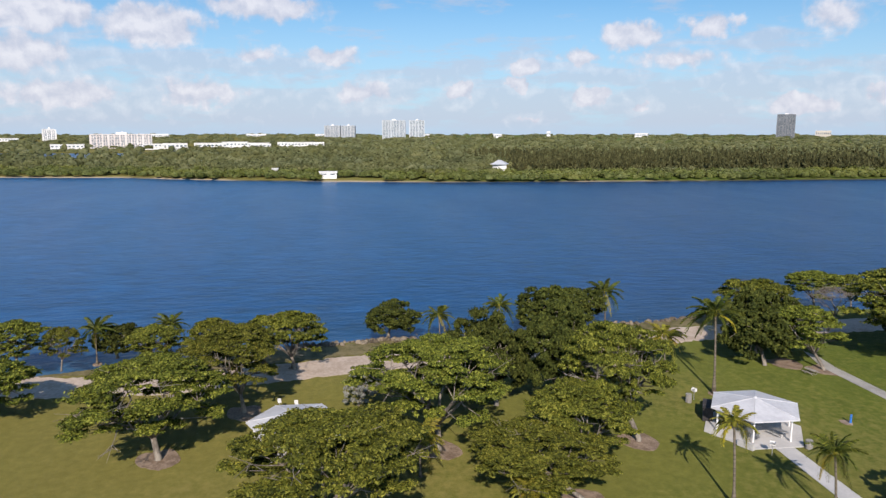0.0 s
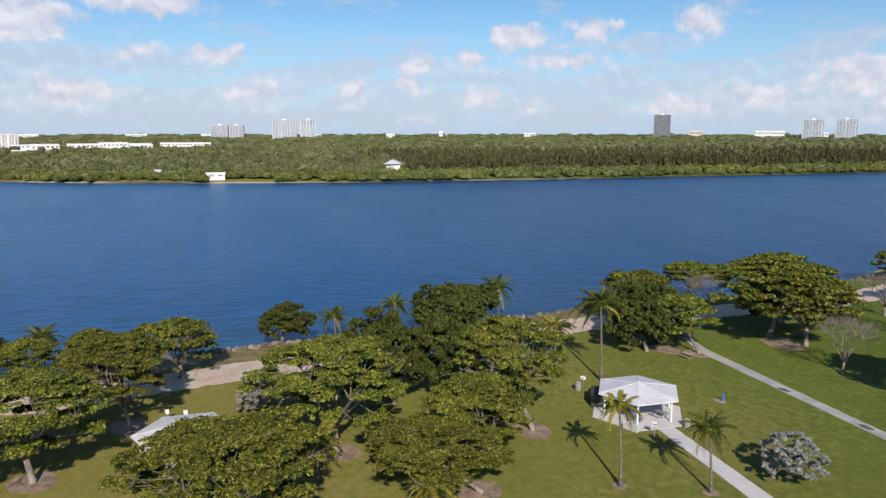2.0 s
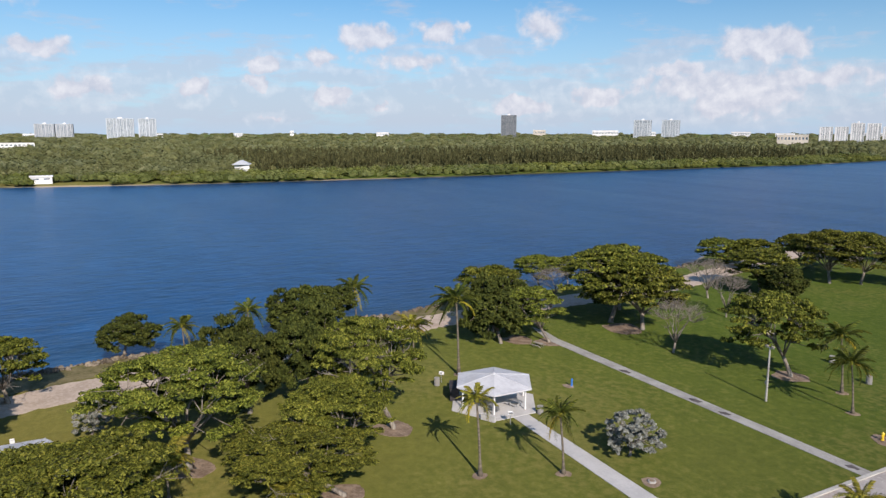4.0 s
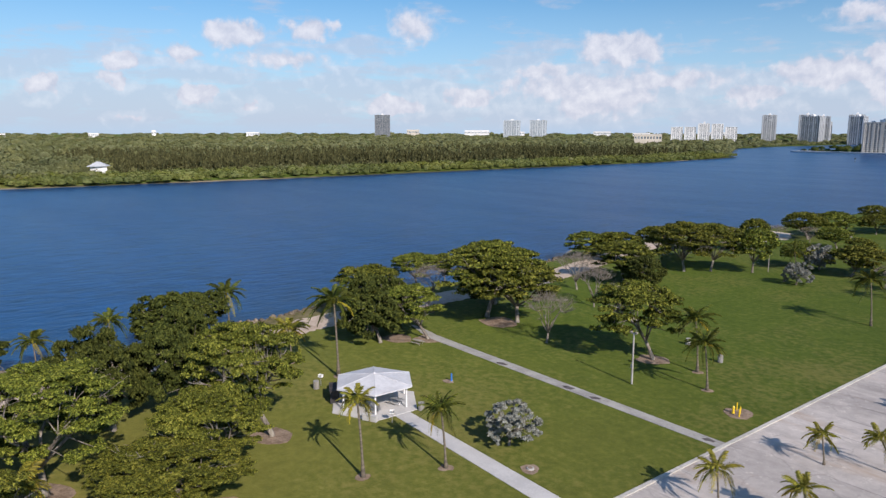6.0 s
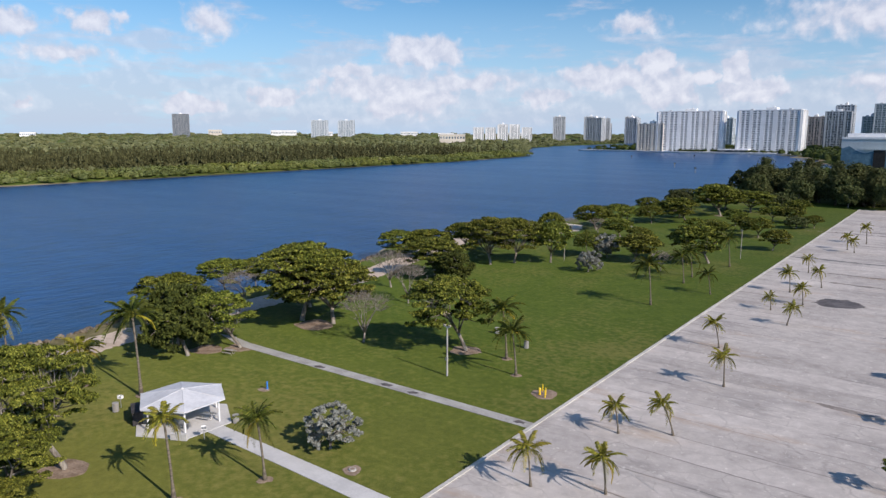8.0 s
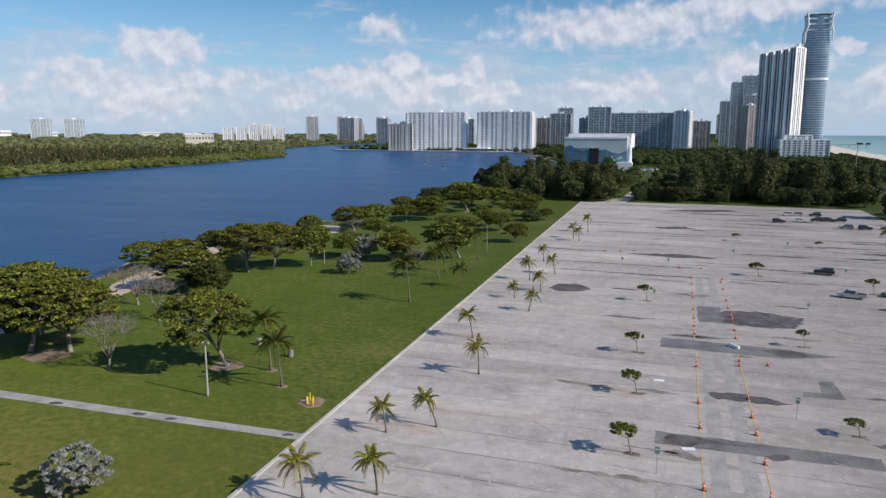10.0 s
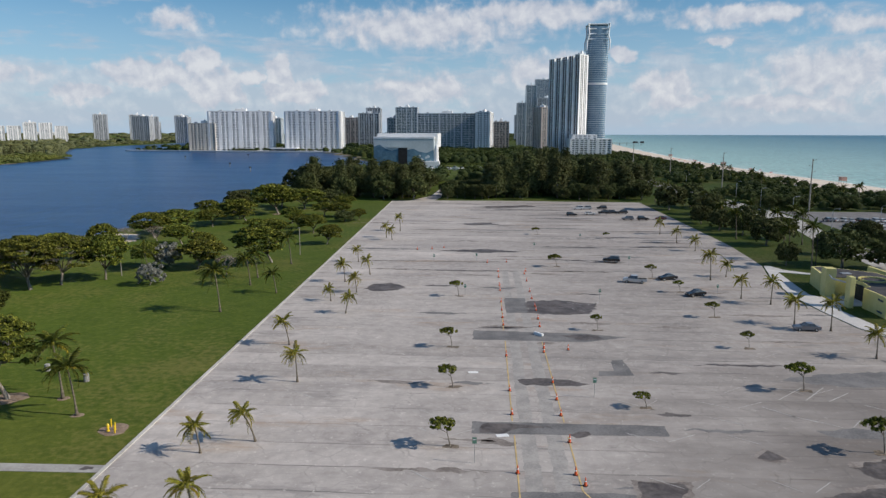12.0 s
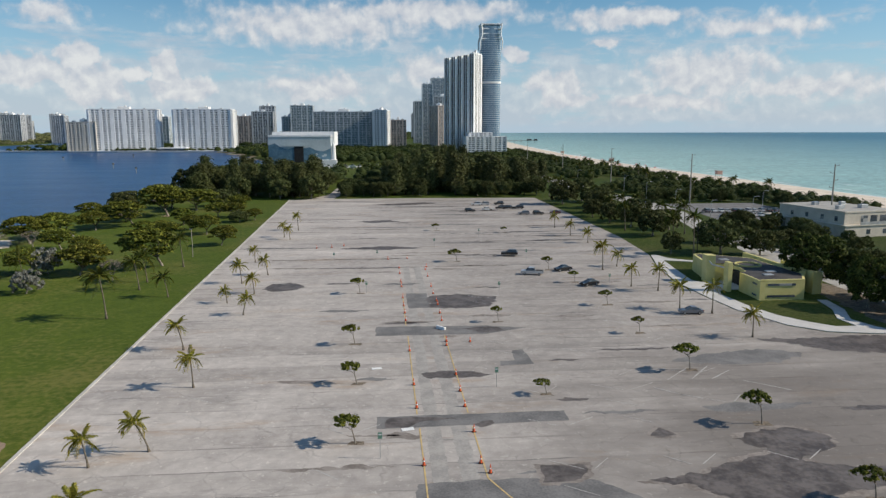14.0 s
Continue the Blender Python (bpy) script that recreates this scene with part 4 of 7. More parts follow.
def tree(kind, x, y, h, w, label, group="", z=0.0, name="tree", fine=True, turn=None, rng=random.Random(5), blown=(0.0, 0.0)):
    """A tree from one of the shapes of its kind, sized to height and width; blown: how far the crown stands off the foot."""
    tier = "far" if not fine else "near" if math.hypot(x, y) < 100 else "mid" if math.hypot(x, y) < 190 else "off"
    key = (kind, tier)
    if key not in TEMPLATES:
        hh, ww = {"spreading": (11.5, 15), "dense": (10, 11), "bare": (8.5, 11), "silver": (5.2, 6.6), "lollipop": (2.9, 2.6)}[kind]
        lv, sz = FULLNESS.get(key, (0, 0.3) if kind == "bare" else (2000, 0.55))
        offs = {"spreading": (0.2, 0.4, 0.7, 1.6, 3.2, 5.0), "dense": (0.2, 0.4, 0.6, 1.2), "bare": (0.3, 0.5, 0.8), "silver": (0.3, 0.8), "lollipop": (0.5, 0.8, 0.3)}[kind]
        TEMPLATES[key] = [template(kind, 100 * len(TEMPLATES) + i, hh, ww, lv, sz, o) for i, o in enumerate(offs)]
    off = math.hypot(*blown) / w
    if off > 0.06:
        shape = min(TEMPLATES[key], key=lambda q: abs(q[4] / q[3] - off))
        turn = math.degrees(math.atan2(-blown[1], -blown[0]))
    else:
        shape = TEMPLATES[key][rng.randrange(3 if kind != "silver" else 2)]
    tr, cr, hh, ww, _ = shape
    t = rng.uniform(0, 360) if turn is None else turn
    e = thing(name, pose(x, y, z, 0, 0, t) @ Matrix.Diagonal((w / ww, w / ww, h / hh, 1)), label, "tree", group)
    part("trunk", tr, None, e)
    if cr:
        part("crown", cr, None, e)
    return e


def mulch_ring(x, y, r, seed):
    pts = [(x + r * (1 + 0.14 * math.sin(3 * a + seed) + 0.08 * math.sin(7 * a)) * math.cos(a), y + r * (1 + 0.14 * math.sin(2 * a + seed)) * math.sin(a)) for a in [2 * math.pi * k / 22 for k in range(22)]]
    tagged(part("mulch_bed", slab(wobbly(pts, 0.4, 0.10, seed), -0.1, 0.04), M_MULCH), "brown mulch bed round a tree trunk", "mulch bed", "mulch beds")


# x, y, height, width, and how far the wind has set the crown off the foot
SPREADING_SOUTH = [(-75.2, -23.9, 10.9, 17.8, -0.2, -1.2), (-87.6, -16.7, 11.4, 13.0, -0.2, -1.4), (-103.9, -11.9, 8.8, 12.3, -0.2, -1.5), (-106.8, -23.9, 7.5, 8.6, 0.0, 0.2), (-107.6, -33.2, 6.3, 9.3, 0.1, 0.5), (-57.8, -5.0, 11.2, 18.6, 0.0, 0.0), (-74.2, 7.0, 12.6, 17.6, -0.1, -0.7), (-74.1, 30.2, 14.0, 14.6, -0.4, -2.9), (-68.0, 22.2, 9.4, 12.3, -0.2, -1.4), (-61.6, 19.7, 7.4, 13.9, -0.7, -5.2), (-107.3, -46.7, 6.7, 6.0, 0.1, 0.8), (-108.0, -53.6, 7.5, 10.0, 0.0, 0.0), (-88.5, -48.2, 7.6, 12.5, 0.0, 0.0)]
SPREADING_MIDDLE = [(-95.0, 67.5, 9.1, 11.9, -2.8, -1.8), (-111.7, 67.0, 10.3, 13.7, -1.5, -1.0), (-131.0, 90.0, 7.6, 10.4, -0.3, -0.2), (-129.4, 97.0, 7.0, 7.0, 0.4, 0.2), (-100.1, 85.3, 14.6, 18.7, -0.2, -0.1), (-93.9, 87.1, 12.3, 17.0, -1.0, -0.7), (-65.1, 89.1, 12.0, 12.9, -3.0, -2.0), (-106.5, 133.2, 9.5, 15.9, -0.3, -0.2), (-131.5, 149.0, 7.4, 12.4, -0.1, 0.0), (-124.7, 152.6, 7.9, 12.8, 0.1, 0.1), (-124.4, 169.7, 8.2, 11.6, -0.4, -0.3), (-104.6, 154.2, 12.6, 14.6, -0.3, -0.2), (-100.4, 159.8, 12.0, 13.4, 1.3, 0.8), (-93.2, 166.6, 11.3, 10.6, 0.2, 0.1), (-114.0, 168.0, 10.4, 13.0, -0.5, -0.3)]
SPREADING_NORTH = [(-109.8, 195.1, 10.0, 9.0, 0.6, 0.4), (-112.4, 233.3, 9.0, 12.9, -1.6, -1.0), (-106.0, 249.7, 8.5, 14.7, -3.6, -2.4), (-87.0, 184.8, 6.8, 10.0, -2.9, -1.9), (-75.8, 181.1, 7.6, 12.6, 1.0, 0.6), (-59.3, 192.0, 10.2, 13.7, -2.9, -1.9), (-120.7, 302.9, 6.3, 11.3, 0.0, 0.0), (-94.5, 275.4, 9.7, 14.8, -2.5, -1.6), (-90.9, 306.5, 13.4, 19.4, -1.4, -0.9), (-84.2, 327.2, 9.6, 18.0, 0.6, 0.4), (-61.2, 297.5, 6.3, 9.3, 0.0, 0.0), (-51.3, 287.2, 4.9, 7.6, 0.0, 0.0), (-50.7, 224.6, 6.4, 8.6, 0.6, 0.4), (-79.2, 260.9, 3.7, 10.1, -0.7, -0.5), (-118.0, 187.0, 8.4, 11.0, 0.0, 0.0)]
SPREADING_LOW = [(-72.0, 243.0, 5.5, 10.0, -1.0, -0.6), (-83.0, 250.0, 5.0, 9.0, 0.0, 0.0), (-69.0, 302.0, 6.0, 11.0, 0.0, 0.0), (-98.0, 222.0, 6.5, 10.0, -1.0, -0.6), (-87.0, 212.0, 5.5, 9.0, 0.0, 0.0), (-104.0, 264.0, 7.0, 11.0, 0.0, 0.0), (-66.0, 330.0, 6.5, 12.0, 0.0, 0.0), (-76.3, 276.7, 6.3, 9.0, 0.0, 0.0), (-61.3, 249.8, 6.8, 10.0, 0.0, 0.0), (-70.0, 262.0, 5.4, 9.0, 0.0, 0.0)]
DENSE_PARK = [(-120.4, 2.9, 6.2, 9.6, 0.0, 0.3), (-86.6, 15.8, 12.6, 10.6, -0.1, -0.9), (-86.2, 23.6, 13.2, 10.4, 0.1, 0.6), (-117.3, 29.4, 8.5, 13.0, 0.1, 1.0), (-122.5, 37.6, 7.3, 9.5, 0.0, 0.0), (-98.1, 59.9, 9.1, 11.9, -1.2, -0.7), (-104.0, 62.0, 10.6, 10.0, 0.0, 0.0), (-98.3, 129.2, 7.6, 10.4, -0.4, -0.3), (-107.0, 93.0, 12.0, 12.0, 0.0, 0.0), (-113.0, -40.5, 5.2, 8.0, 0.0, 0.0), (-56.4, 283.0, 4.2, 9.5, 0.0, 0.0), (-112.0, 318.0, 9.6, 15.0, 0.0, 0.0), (-98.0, 338.0, 10.4, 15.0, 0.0, 0.0), (-102.0, 289.0, 6.2, 11.0, 0.0, 0.0), (-76.0, 344.0, 8.0, 14.0, 0.0, 0.0)]
BARE_PARK = [(-119.7, 86.5, 6.8, 9.5), (-81.2, 82.3, 8.6, 9.2), (-106.4, 116.7, 8.4, 10.4), (-93.3, 107.7, 8.3, 8.2), (-115.4, 219.1, 5.8, 7.2), (-109.0, 228.0, 5.0, 8.0), (-65.5, 174.0, 5.0, 6.0)]
SILVER_PARK = [(-55.7, 50.9, 5.0, 7.2), (-88.4, -2.1, 4.6, 5.4), (-79.4, 161.3, 5.5, 6.9), (-84.9, 183.8, 6.6, 7.4)]

for i, (x, y, h, w, bx, by) in enumerate(SPREADING_SOUTH + SPREADING_MIDDLE + SPREADING_NORTH + SPREADING_LOW):
    w *= 1.12 if y > 84 and h > 6 else 1.0
    tree("spreading", x, y, h, w, "spreading flat-topped tree with layered yellow-green leaves", "park trees", blown=(bx, by))
    if i in (0, 1, 6, 7, 9, 13, 19, 36):
        mulch_ring(x, y, 2.4, i)
for x, y, h, w, bx, by in DENSE_PARK:
    tree("dense", x, y, h, w, "dense rounded dark green tree on the shore lawn", "park trees", blown=(bx, by))
for x, y, h, w in BARE_PARK:
    tree("bare", x, y, h, w, "bare grey leafless tree on the lawn", "bare trees", name="bare_tree")
for x, y, h, w in SILVER_PARK:
    tree("silver", x, y, h, w, "low silver-leaved shrub tree on the lawn", "silver shrubs", name="silver_shrub")
mulch_ring(-98.5, 63.5, 2.6, 20)
mulch_ring(-96.0, 84.5, 3.6, 21)

LOT_TREES = [(-4.2, 97.6, 3.4, 3.1), (-3.7, 78.1, 3.6, 3.4), (-5.2, 116.6, 3.6, 3.2), (-5.4, 154.3, 3.7, 3.2), (21.9, 91.3, 2.3, 2.5), (20.0, 190.9, 3.6, 3.8), (19.2, 252.2, 2.6, 3.0), (21.3, 128.5, 3.2, 2.2), (42.6, 244.2, 2.2, 2.4), (42.4, 176.8, 3.7, 3.0), (45.1, 161.4, 2.9, 2.6), (45.9, 139.3, 3.3, 3.0), (45.2, 118.8, 3.2, 2.4), (45.7, 99.1, 4.3, 4.0), (46.1, 79.3, 4.4, 3.4), (47.6, 60.9, 3.6, 3.2)]
for x, y, h, w in LOT_TREES:
    tree("lollipop", x, y, h, w, "small wind-bent young tree in the parking lot", "parking lot trees", blown=(-0.22 * w, -0.04 * w))
    tagged(part("planting_hole", slab(wobbly([(x - 0.9, y - 0.4), (x + 0.9, y - 0.5), (x + 1.1, y + 0.5), (x - 0.7, y + 0.6)], 0.4, 0.3, int(x * 9) + 500), -0.1, 0.045), M_EARTH), "small patch of bare earth in the paving", "planting hole", "planting holes")


# palms -------------------------------------------------------------
def frond_mesh(seed, mat, droop, n=24):
    """A feather-shaped leaf, one metre long, arching along +x."""
    rng = np.random.default_rng(seed)
    t = np.linspace(0, 1, n)
    spine = np.stack([t * (1 - 0.12 * droop * t), 0.03 * np.sin(3 * t) * rng.normal(), 0.30 * t - droop * t ** 2.2], 1)
    v, f = [], []
    for i in range(n - 1):
        a, b = spine[i], spine[i + 1]
        k = len(v)
        s = 0.012 * (1 - t[i]) + 0.003
        v += [a + [0, -s, 0], a + [0, s, 0], b + [0, s, 0], b + [0, -s, 0]]
        f.append((k, k + 1, k + 2, k + 3))
        if t[i] < 0.10:
            continue
        ln = 0.23 * math.sin(math.pi * (0.12 + 0.86 * t[i])) ** 0.6 + 0.03
        for side in (-1, 1):
            l = ln * rng.uniform(0.8, 1.15)
            tip = a + np.array([0.45 * l, side * 0.72 * l, -0.55 * l * rng.uniform(0.5, 1.2)])
            midp = (a + tip) / 2 + np.array([0, 0, 0.06 * l])
            wd = np.array([0.021, 0, 0.007])
            k = len(v)
            v += [a - wd * 0.6, a + wd * 0.6, midp + wd, midp - wd, tip]
            f += [(k, k + 1, k + 2, k + 3), (k + 3, k + 2, k + 4, k + 4)]
    me = bpy.data.meshes.new("frond")
    me.from_pydata([tuple(p) for p in v], [], [q if q[2] != q[3] else q[:3] for q in f])
    me.materials.append(mat)
    return me


FRONDS = [frond_mesh(i, M_FROND, d) for i, d in enumerate((0.42, 0.68, 0.92, 1.15))]
FRONDS_DARK = [frond_mesh(20 + i, M_FROND_DARK, d) for i, d in enumerate((0.42, 0.68, 0.92, 1.15))]
FRONDS_YELLOW = [frond_mesh(40 + i, M_FROND_YELLOW, d) for i, d in enumerate((0.7, 0.95))]


def palm(x, y, h, size, lean=0.0, toward=180.0, label="", group="palms", yellow=2, wind=0.35):
    """A coconut palm: h is the height of the crown's heart, size a frond's length."""
    rng = random.Random(int(x * 37 + y * 101))
    e = thing("palm_tree", pose(x, y, 0), label or "slender coconut palm with feathery wind-blown fronds", "palm tree", group)
    a = radians(toward)
    dx, dy = lean * math.cos(a), lean * math.sin(a)
    r = 0.10 + 0.010 * h
    pts, rad = [], []
    for k in range(9):
        t = k / 8
        s = t ** 1.6
        pts.append((dx * s, dy * s, -0.25 + (h + 0.25) * t))
        rad.append(r * (1.75 - 1.0 * min(1, t * 4)) if t < 0.25 else r * (0.8 - 0.2 * t))
    part("trunk", tube(pts, rad, 8), M_PALMBARK, e, smooth=True)
    heart = Vector(pts[-1])
    bm = bmesh.new()
    bmesh.ops.create_uvsphere(bm, u_segments=8, v_segments=6, radius=1, matrix=Matrix.LocRotScale(heart + Vector((0, 0, 0.05)), None, (r * 1.2, r * 1.2, r * 2.6)))
    part("crown_shaft", bm, M_FROND, e)
    n = (21 if size > 2.4 else 17) + rng.randrange(4)
    for k in range(n + yellow):
        dead = k >= n
        up = 62 - 82 * (k / (n - 1)) + rng.uniform(-8, 8) if not dead else -22 + rng.uniform(-12, 10)
        th = k * 137.5 + rng.uniform(-14, 14)
        d = Vector((math.cos(radians(th)) * math.cos(radians(up)) - wind * rng.uniform(0.5, 1.1), math.sin(radians(th)) * math.cos(radians(up)) + 0.1 * wind, math.sin(radians(up)))).normalized()
        me = FRONDS_YELLOW[k % 2] if dead else (FRONDS if group == "parking lot palms" or yellow > 2 else FRONDS_DARK)[min(3, int(3.99 * k / n))]
        q = Matrix.Translation(heart + d * r * 0.5) @ Euler((rng.uniform(-0.5, 0.5), -math.asin(d.z) * 0.8, math.atan2(d.y, d.x))).to_matrix().to_4x4()
        part("frond", me, None, e, m=q @ Matrix.Scale(size * rng.uniform(0.8, 1.12), 4))
    return e


LAWN_PALMS = [(-109.6, -42.4, 5.8, 3.2), (-113.6, -32.4, 5.2, 3.0), (-104.5, -12.2, 6.6, 3.2), (-119.0, 11.8, 4.0, 3.0), (-113.0, 21.4, 7.0, 2.8), (-115.8, 31.7, 7.4, 2.8), (-124.0, 43.5, 6.2, 4.0), (-97.4, 43.6, 5.6, 3.3), (-87.5, 46.3, 11.6, 4.0), (-59.1, 33.8, 8.6, 2.3), (-55.6, 41.8, 6.8, 2.5), (-57.5, 89.7, 8.4, 3.2), (-52.3, 84.2, 7.0, 3.0), (-53.4, 137.4, 8.8, 3.6), (-55.5, 162.6, 7.0, 3.4), (-56.4, 171.0, 6.6, 3.4), (-46.9, 154.8, 5.0, 2.6), (-53.1, 190.1, 8.0, 3.2), (-87.4, 176.9, 5.6, 3.2), (-70.0, 225.0, 6.0, 2.6)]
for x, y, h, s in LAWN_PALMS:
    palm(x, y, h - 0.5, s, 0.7, 190, yellow=3 if (x, y) in ((-59.1, 33.8), (-104.5, -12.2), (-97.4, 43.6)) else 1, group="lawn palms")
    if y < 100:
        mulch_ring(x, y, 0.75, int(abs(x * 7)))
palm(-68.2, 4.4, 4.2, 3.0, 0.3, 200, "young palm with yellowing lower fronds under the trees", "lawn palms", 5, 0.1)
palm(-57.6, 13.8, 3.6, 2.6, 0.2, 160, "young palm with yellowing lower fronds under the trees", "lawn palms", 3, 0.1)
LOT_PALMS = [(-27.1, 98.2, 4.3, 2.1, 0.2), (-33.2, 116.0, 4.2, 2.0, 0.9), (-32.1, 74.6, 3.2, 1.9, 0.5), (-26.8, 78.0, 3.5, 1.9, 1.4), (-27.7, 137.9, 3.5, 1.9, -0.9), (-32.9, 148.0, 2.7, 1.7, 0.3), (-33.6, 167.5, 4.4, 2.1, 0.4), (-28.8, 156.5, 3.5, 2.0, 0.3), (-29.0, 177.0, 3.9, 2.0, 0.8), (-35.1, 194.4, 3.6, 1.9, 0.2), (-30.6, 256.9, 5.3, 2.2, 0.3), (-33.5, 240.8, 4.1, 2.0, 0.2), (-30.9, 235.6, 3.5, 2.0, 0.5), (-33.7, 57.4, 3.9, 2.3, 0.4), (-27.1, 60.6, 3.6, 2.1, 0.4)]
LOT_PALMS_EAST = [(56.3, 175.6, 6.3, 2.6, 0.3), (61.4, 179.7, 3.4, 2.2, -0.4), (56.9, 156.0, 4.2, 2.2, 0.1), (61.3, 151.0, 5.0, 2.2, -0.2), (59.4, 134.8, 4.8, 2.2, 0.2), (64.3, 130.8, 5.4, 2.2, 0.1), (63.9, 114.6, 4.2, 2.2, 0.1), (65.2, 219.3, 3.4, 2.2, 0.1), (63.8, 235.4, 4.0, 2.2, 0.1), (63.2, 255.4, 4.4, 2.2, 0.1)]
for x, y, h, s, l in LOT_PALMS + LOT_PALMS_EAST:
    palm(x, y, h, s, l, 180, "short young coconut palm standing in the parking lot", "parking lot palms", 3, 0.5)


# woods behind the lot, the road side and the beach belt -------------
def wood(seed, count, x0, x1, y0, y1, h0, h1, text, keep=lambda x, y: True, group="wood trees", kind="dense", fine=False):
    rng = random.Random(seed)
    made, tries, spots = 0, 0, []
    while made < count and tries < count * 30:
        tries += 1
        x, y = rng.uniform(x0, x1), rng.uniform(y0, y1)
        h = rng.uniform(h0, h1)
        if not keep(x, y) or any((x - a) ** 2 + (y - b) ** 2 < (0.42 * h) ** 2 for a, b in spots):
            continue
        spots.append((x, y))
        tree(kind, x, y, h, h * rng.uniform(0.95, 1.35), text, group, fine=fine, rng=rng)
        made += 1


wood(1, 46, -116, -34, 376, 470, 7, 15, "dark green tree in the wood beyond the lawn", lambda x, y: x > along(BAY_SHORE, y) + 6, fine=True)
wood(2, 54, 12, 88, 379, 450, 6, 11, "dark green tree in the wood beyond the parking lot", fine=True)
wood(7, 30, -22, 14, 379, 440, 6, 9.5, "dark green tree in the wood beyond the parking lot", fine=True)
wood(5, 30, 124, 190, 215, 346, 4.5, 7.5, "dark green tree near the beach car park", lambda x, y: 182 < x < 188 or (125 < x < 144 and y < 250) or y > 338, group="beach trees", fine=True)
wood(6, 16, 122, 146, 150, 240, 4, 7, "low dark green tree by the road", fine=True)
ROADSIDE = [(83.3, 196.8, 6.6, 6.6), (91.4, 231.8, 9.0, 11.5), (91.9, 254.5, 9.0, 10.0), (87.7, 266.8, 8.0, 9.5), (86.4, 284.9, 7.6, 8.6), (87.0, 336.4, 12.0, 14.8), (97.6, 195.5, 10.4, 15.1), (108.1, 192.6, 7.4, 10.0), (98.5, 151.7, 12.3, 15.0), (97.3, 131.5, 10.6, 11.0), (94.0, 300.0, 10.0, 13.0), (99.0, 318.0, 11.0, 14.0), (100.0, 272.0, 9.0, 12.0), (103.0, 246.0, 7.6, 9.0), (102.0, 216.0, 6.0, 7.0), (101.0, 352.0, 12.0, 15.0)]
ROADSIDE_SOUTH = [(106.0, 118.0, 10.0, 12.0), (108.0, 132.0, 11.0, 12.0), (105.0, 107.0, 11.0, 12.0), (113.0, 111.0, 12.0, 14.0), (102.0, 141.0, 10.0, 10.0), (101.0, 123.0, 8.5, 9.0), (118.0, 170.0, 6.0, 8.0), (121.0, 205.0, 5.0, 7.0)]
for x, y, h, w in ROADSIDE + ROADSIDE_SOUTH:
    tree("dense", x, y, h, w, "broad dark green tree beside the road", "roadside trees")
palm(87.8, 191.7, 11.4, 3.0, 0.4, 180, "tall slim palm beside the sidewalk", "roadside palms", 1)


def casuarina(x, y, h, w):
    """A tall feathery tree of many hanging sprays."""
    if "pine" not in TEMPLATES:
        TEMPLATES["pine"] = []
        for s in range(3):
            rng = np.random.default_rng(900 + s)
            bm = bmesh.new()
            add_tube(bm, [(0, 0, -0.3), (0.3, 0.2, 9), (0, 0.3, 18), (0.2, 0, 23)], [0.45, 0.32, 0.18, 0.05], 7)
            cs = []
            for k in range(90):
                z = 4 + 20 * (k / 90) ** 0.9
                r = (1 - (z - 3) / 23) * 5.2 * rng.uniform(0.4, 1.0) + 0.6
                th = k * 2.39996
                c = Vector((r * math.cos(th), r * math.sin(th), z))
                add_tube(bm, [(0, 0, z - 1.6), c], [0.07, 0.02], 3, False)
                cs.append(np.array(c) + rng.normal(size=(26, 3)) * np.array([1.0, 1.0, 0.75]))
            cs = np.concatenate(cs)
            v, q = sprays(rng, cs, 0.58, cs * np.array([1, 1, 0]) / 3 + np.array([0, 0, 0.5]), 2.4, 0.6)
            TEMPLATES["pine"].append((bm_mesh("trunk", bm, M_BARK, True), mesh_np("crown", v, q, M_PINE)))
    rng = random.Random(int(x * 13 + y))
    tr, cr = TEMPLATES["pine"][rng.randrange(3)]
    e = thing("casuarina_tree", pose(x, y, 0, 0, 0, rng.uniform(0, 360)) @ Matrix.Diagonal((w / 10, w / 10, h / 24, 1)), "tall feathery grey-green casuarina tree", "tree", "casuarinas")
    part("trunk", tr, None, e)
    part("crown", cr, None, e)


rng_c = random.Random(77)
for k in range(50):
    x = rng_c.uniform(2, 80)
    casuarina(x, rng_c.uniform(390, 470), rng_c.uniform(19, 28) * (1.0 - 0.35 * abs(x - 40) / 40), rng_c.uniform(9, 13))
for k in range(16):
    casuarina(rng_c.uniform(66, 100), rng_c.uniform(400, 500), rng_c.uniform(13, 19), rng_c.uniform(8, 12))
for k in range(34):
    casuarina(rng_c.uniform(-104, -36), rng_c.uniform(384, 450), rng_c.uniform(12, 21), rng_c.uniform(9, 13))
for k in range(16):
    palm(rng_c.uniform(150, 212), rng_c.uniform(340, 660), rng_c.uniform(6, 10), 3.4, 0.6, 180, "tall coconut palm in the beach belt", "beach palms", 1)
for k in range(14):
    palm(rng_c.uniform(86, 110), rng_c.uniform(205, 400), rng_c.uniform(7, 10), 3.2, 0.5, 180, "tall coconut palm among roadside trees", "roadside palms", 1)


def plume(rng, n=64):
    """A feathery casuarina seen from afar: loose sprays round a tapering crown, two units high."""
    z = rng.uniform(-0.75, 1.12, n)
    r = np.clip(0.85 * (1.25 - z) / 1.7, 0.05, 0.8) * np.sqrt(rng.uniform(0.15, 1.0, n))
    th = rng.uniform(0, 6.283, n)
    c = np.stack([r * np.cos(th), r * np.sin(th), z], 1)
    out = np.stack([np.cos(th), np.sin(th), np.full(n, 0.55)], 1)
    return sprays(rng, c, 0.36, out, 1.7, 0.45)


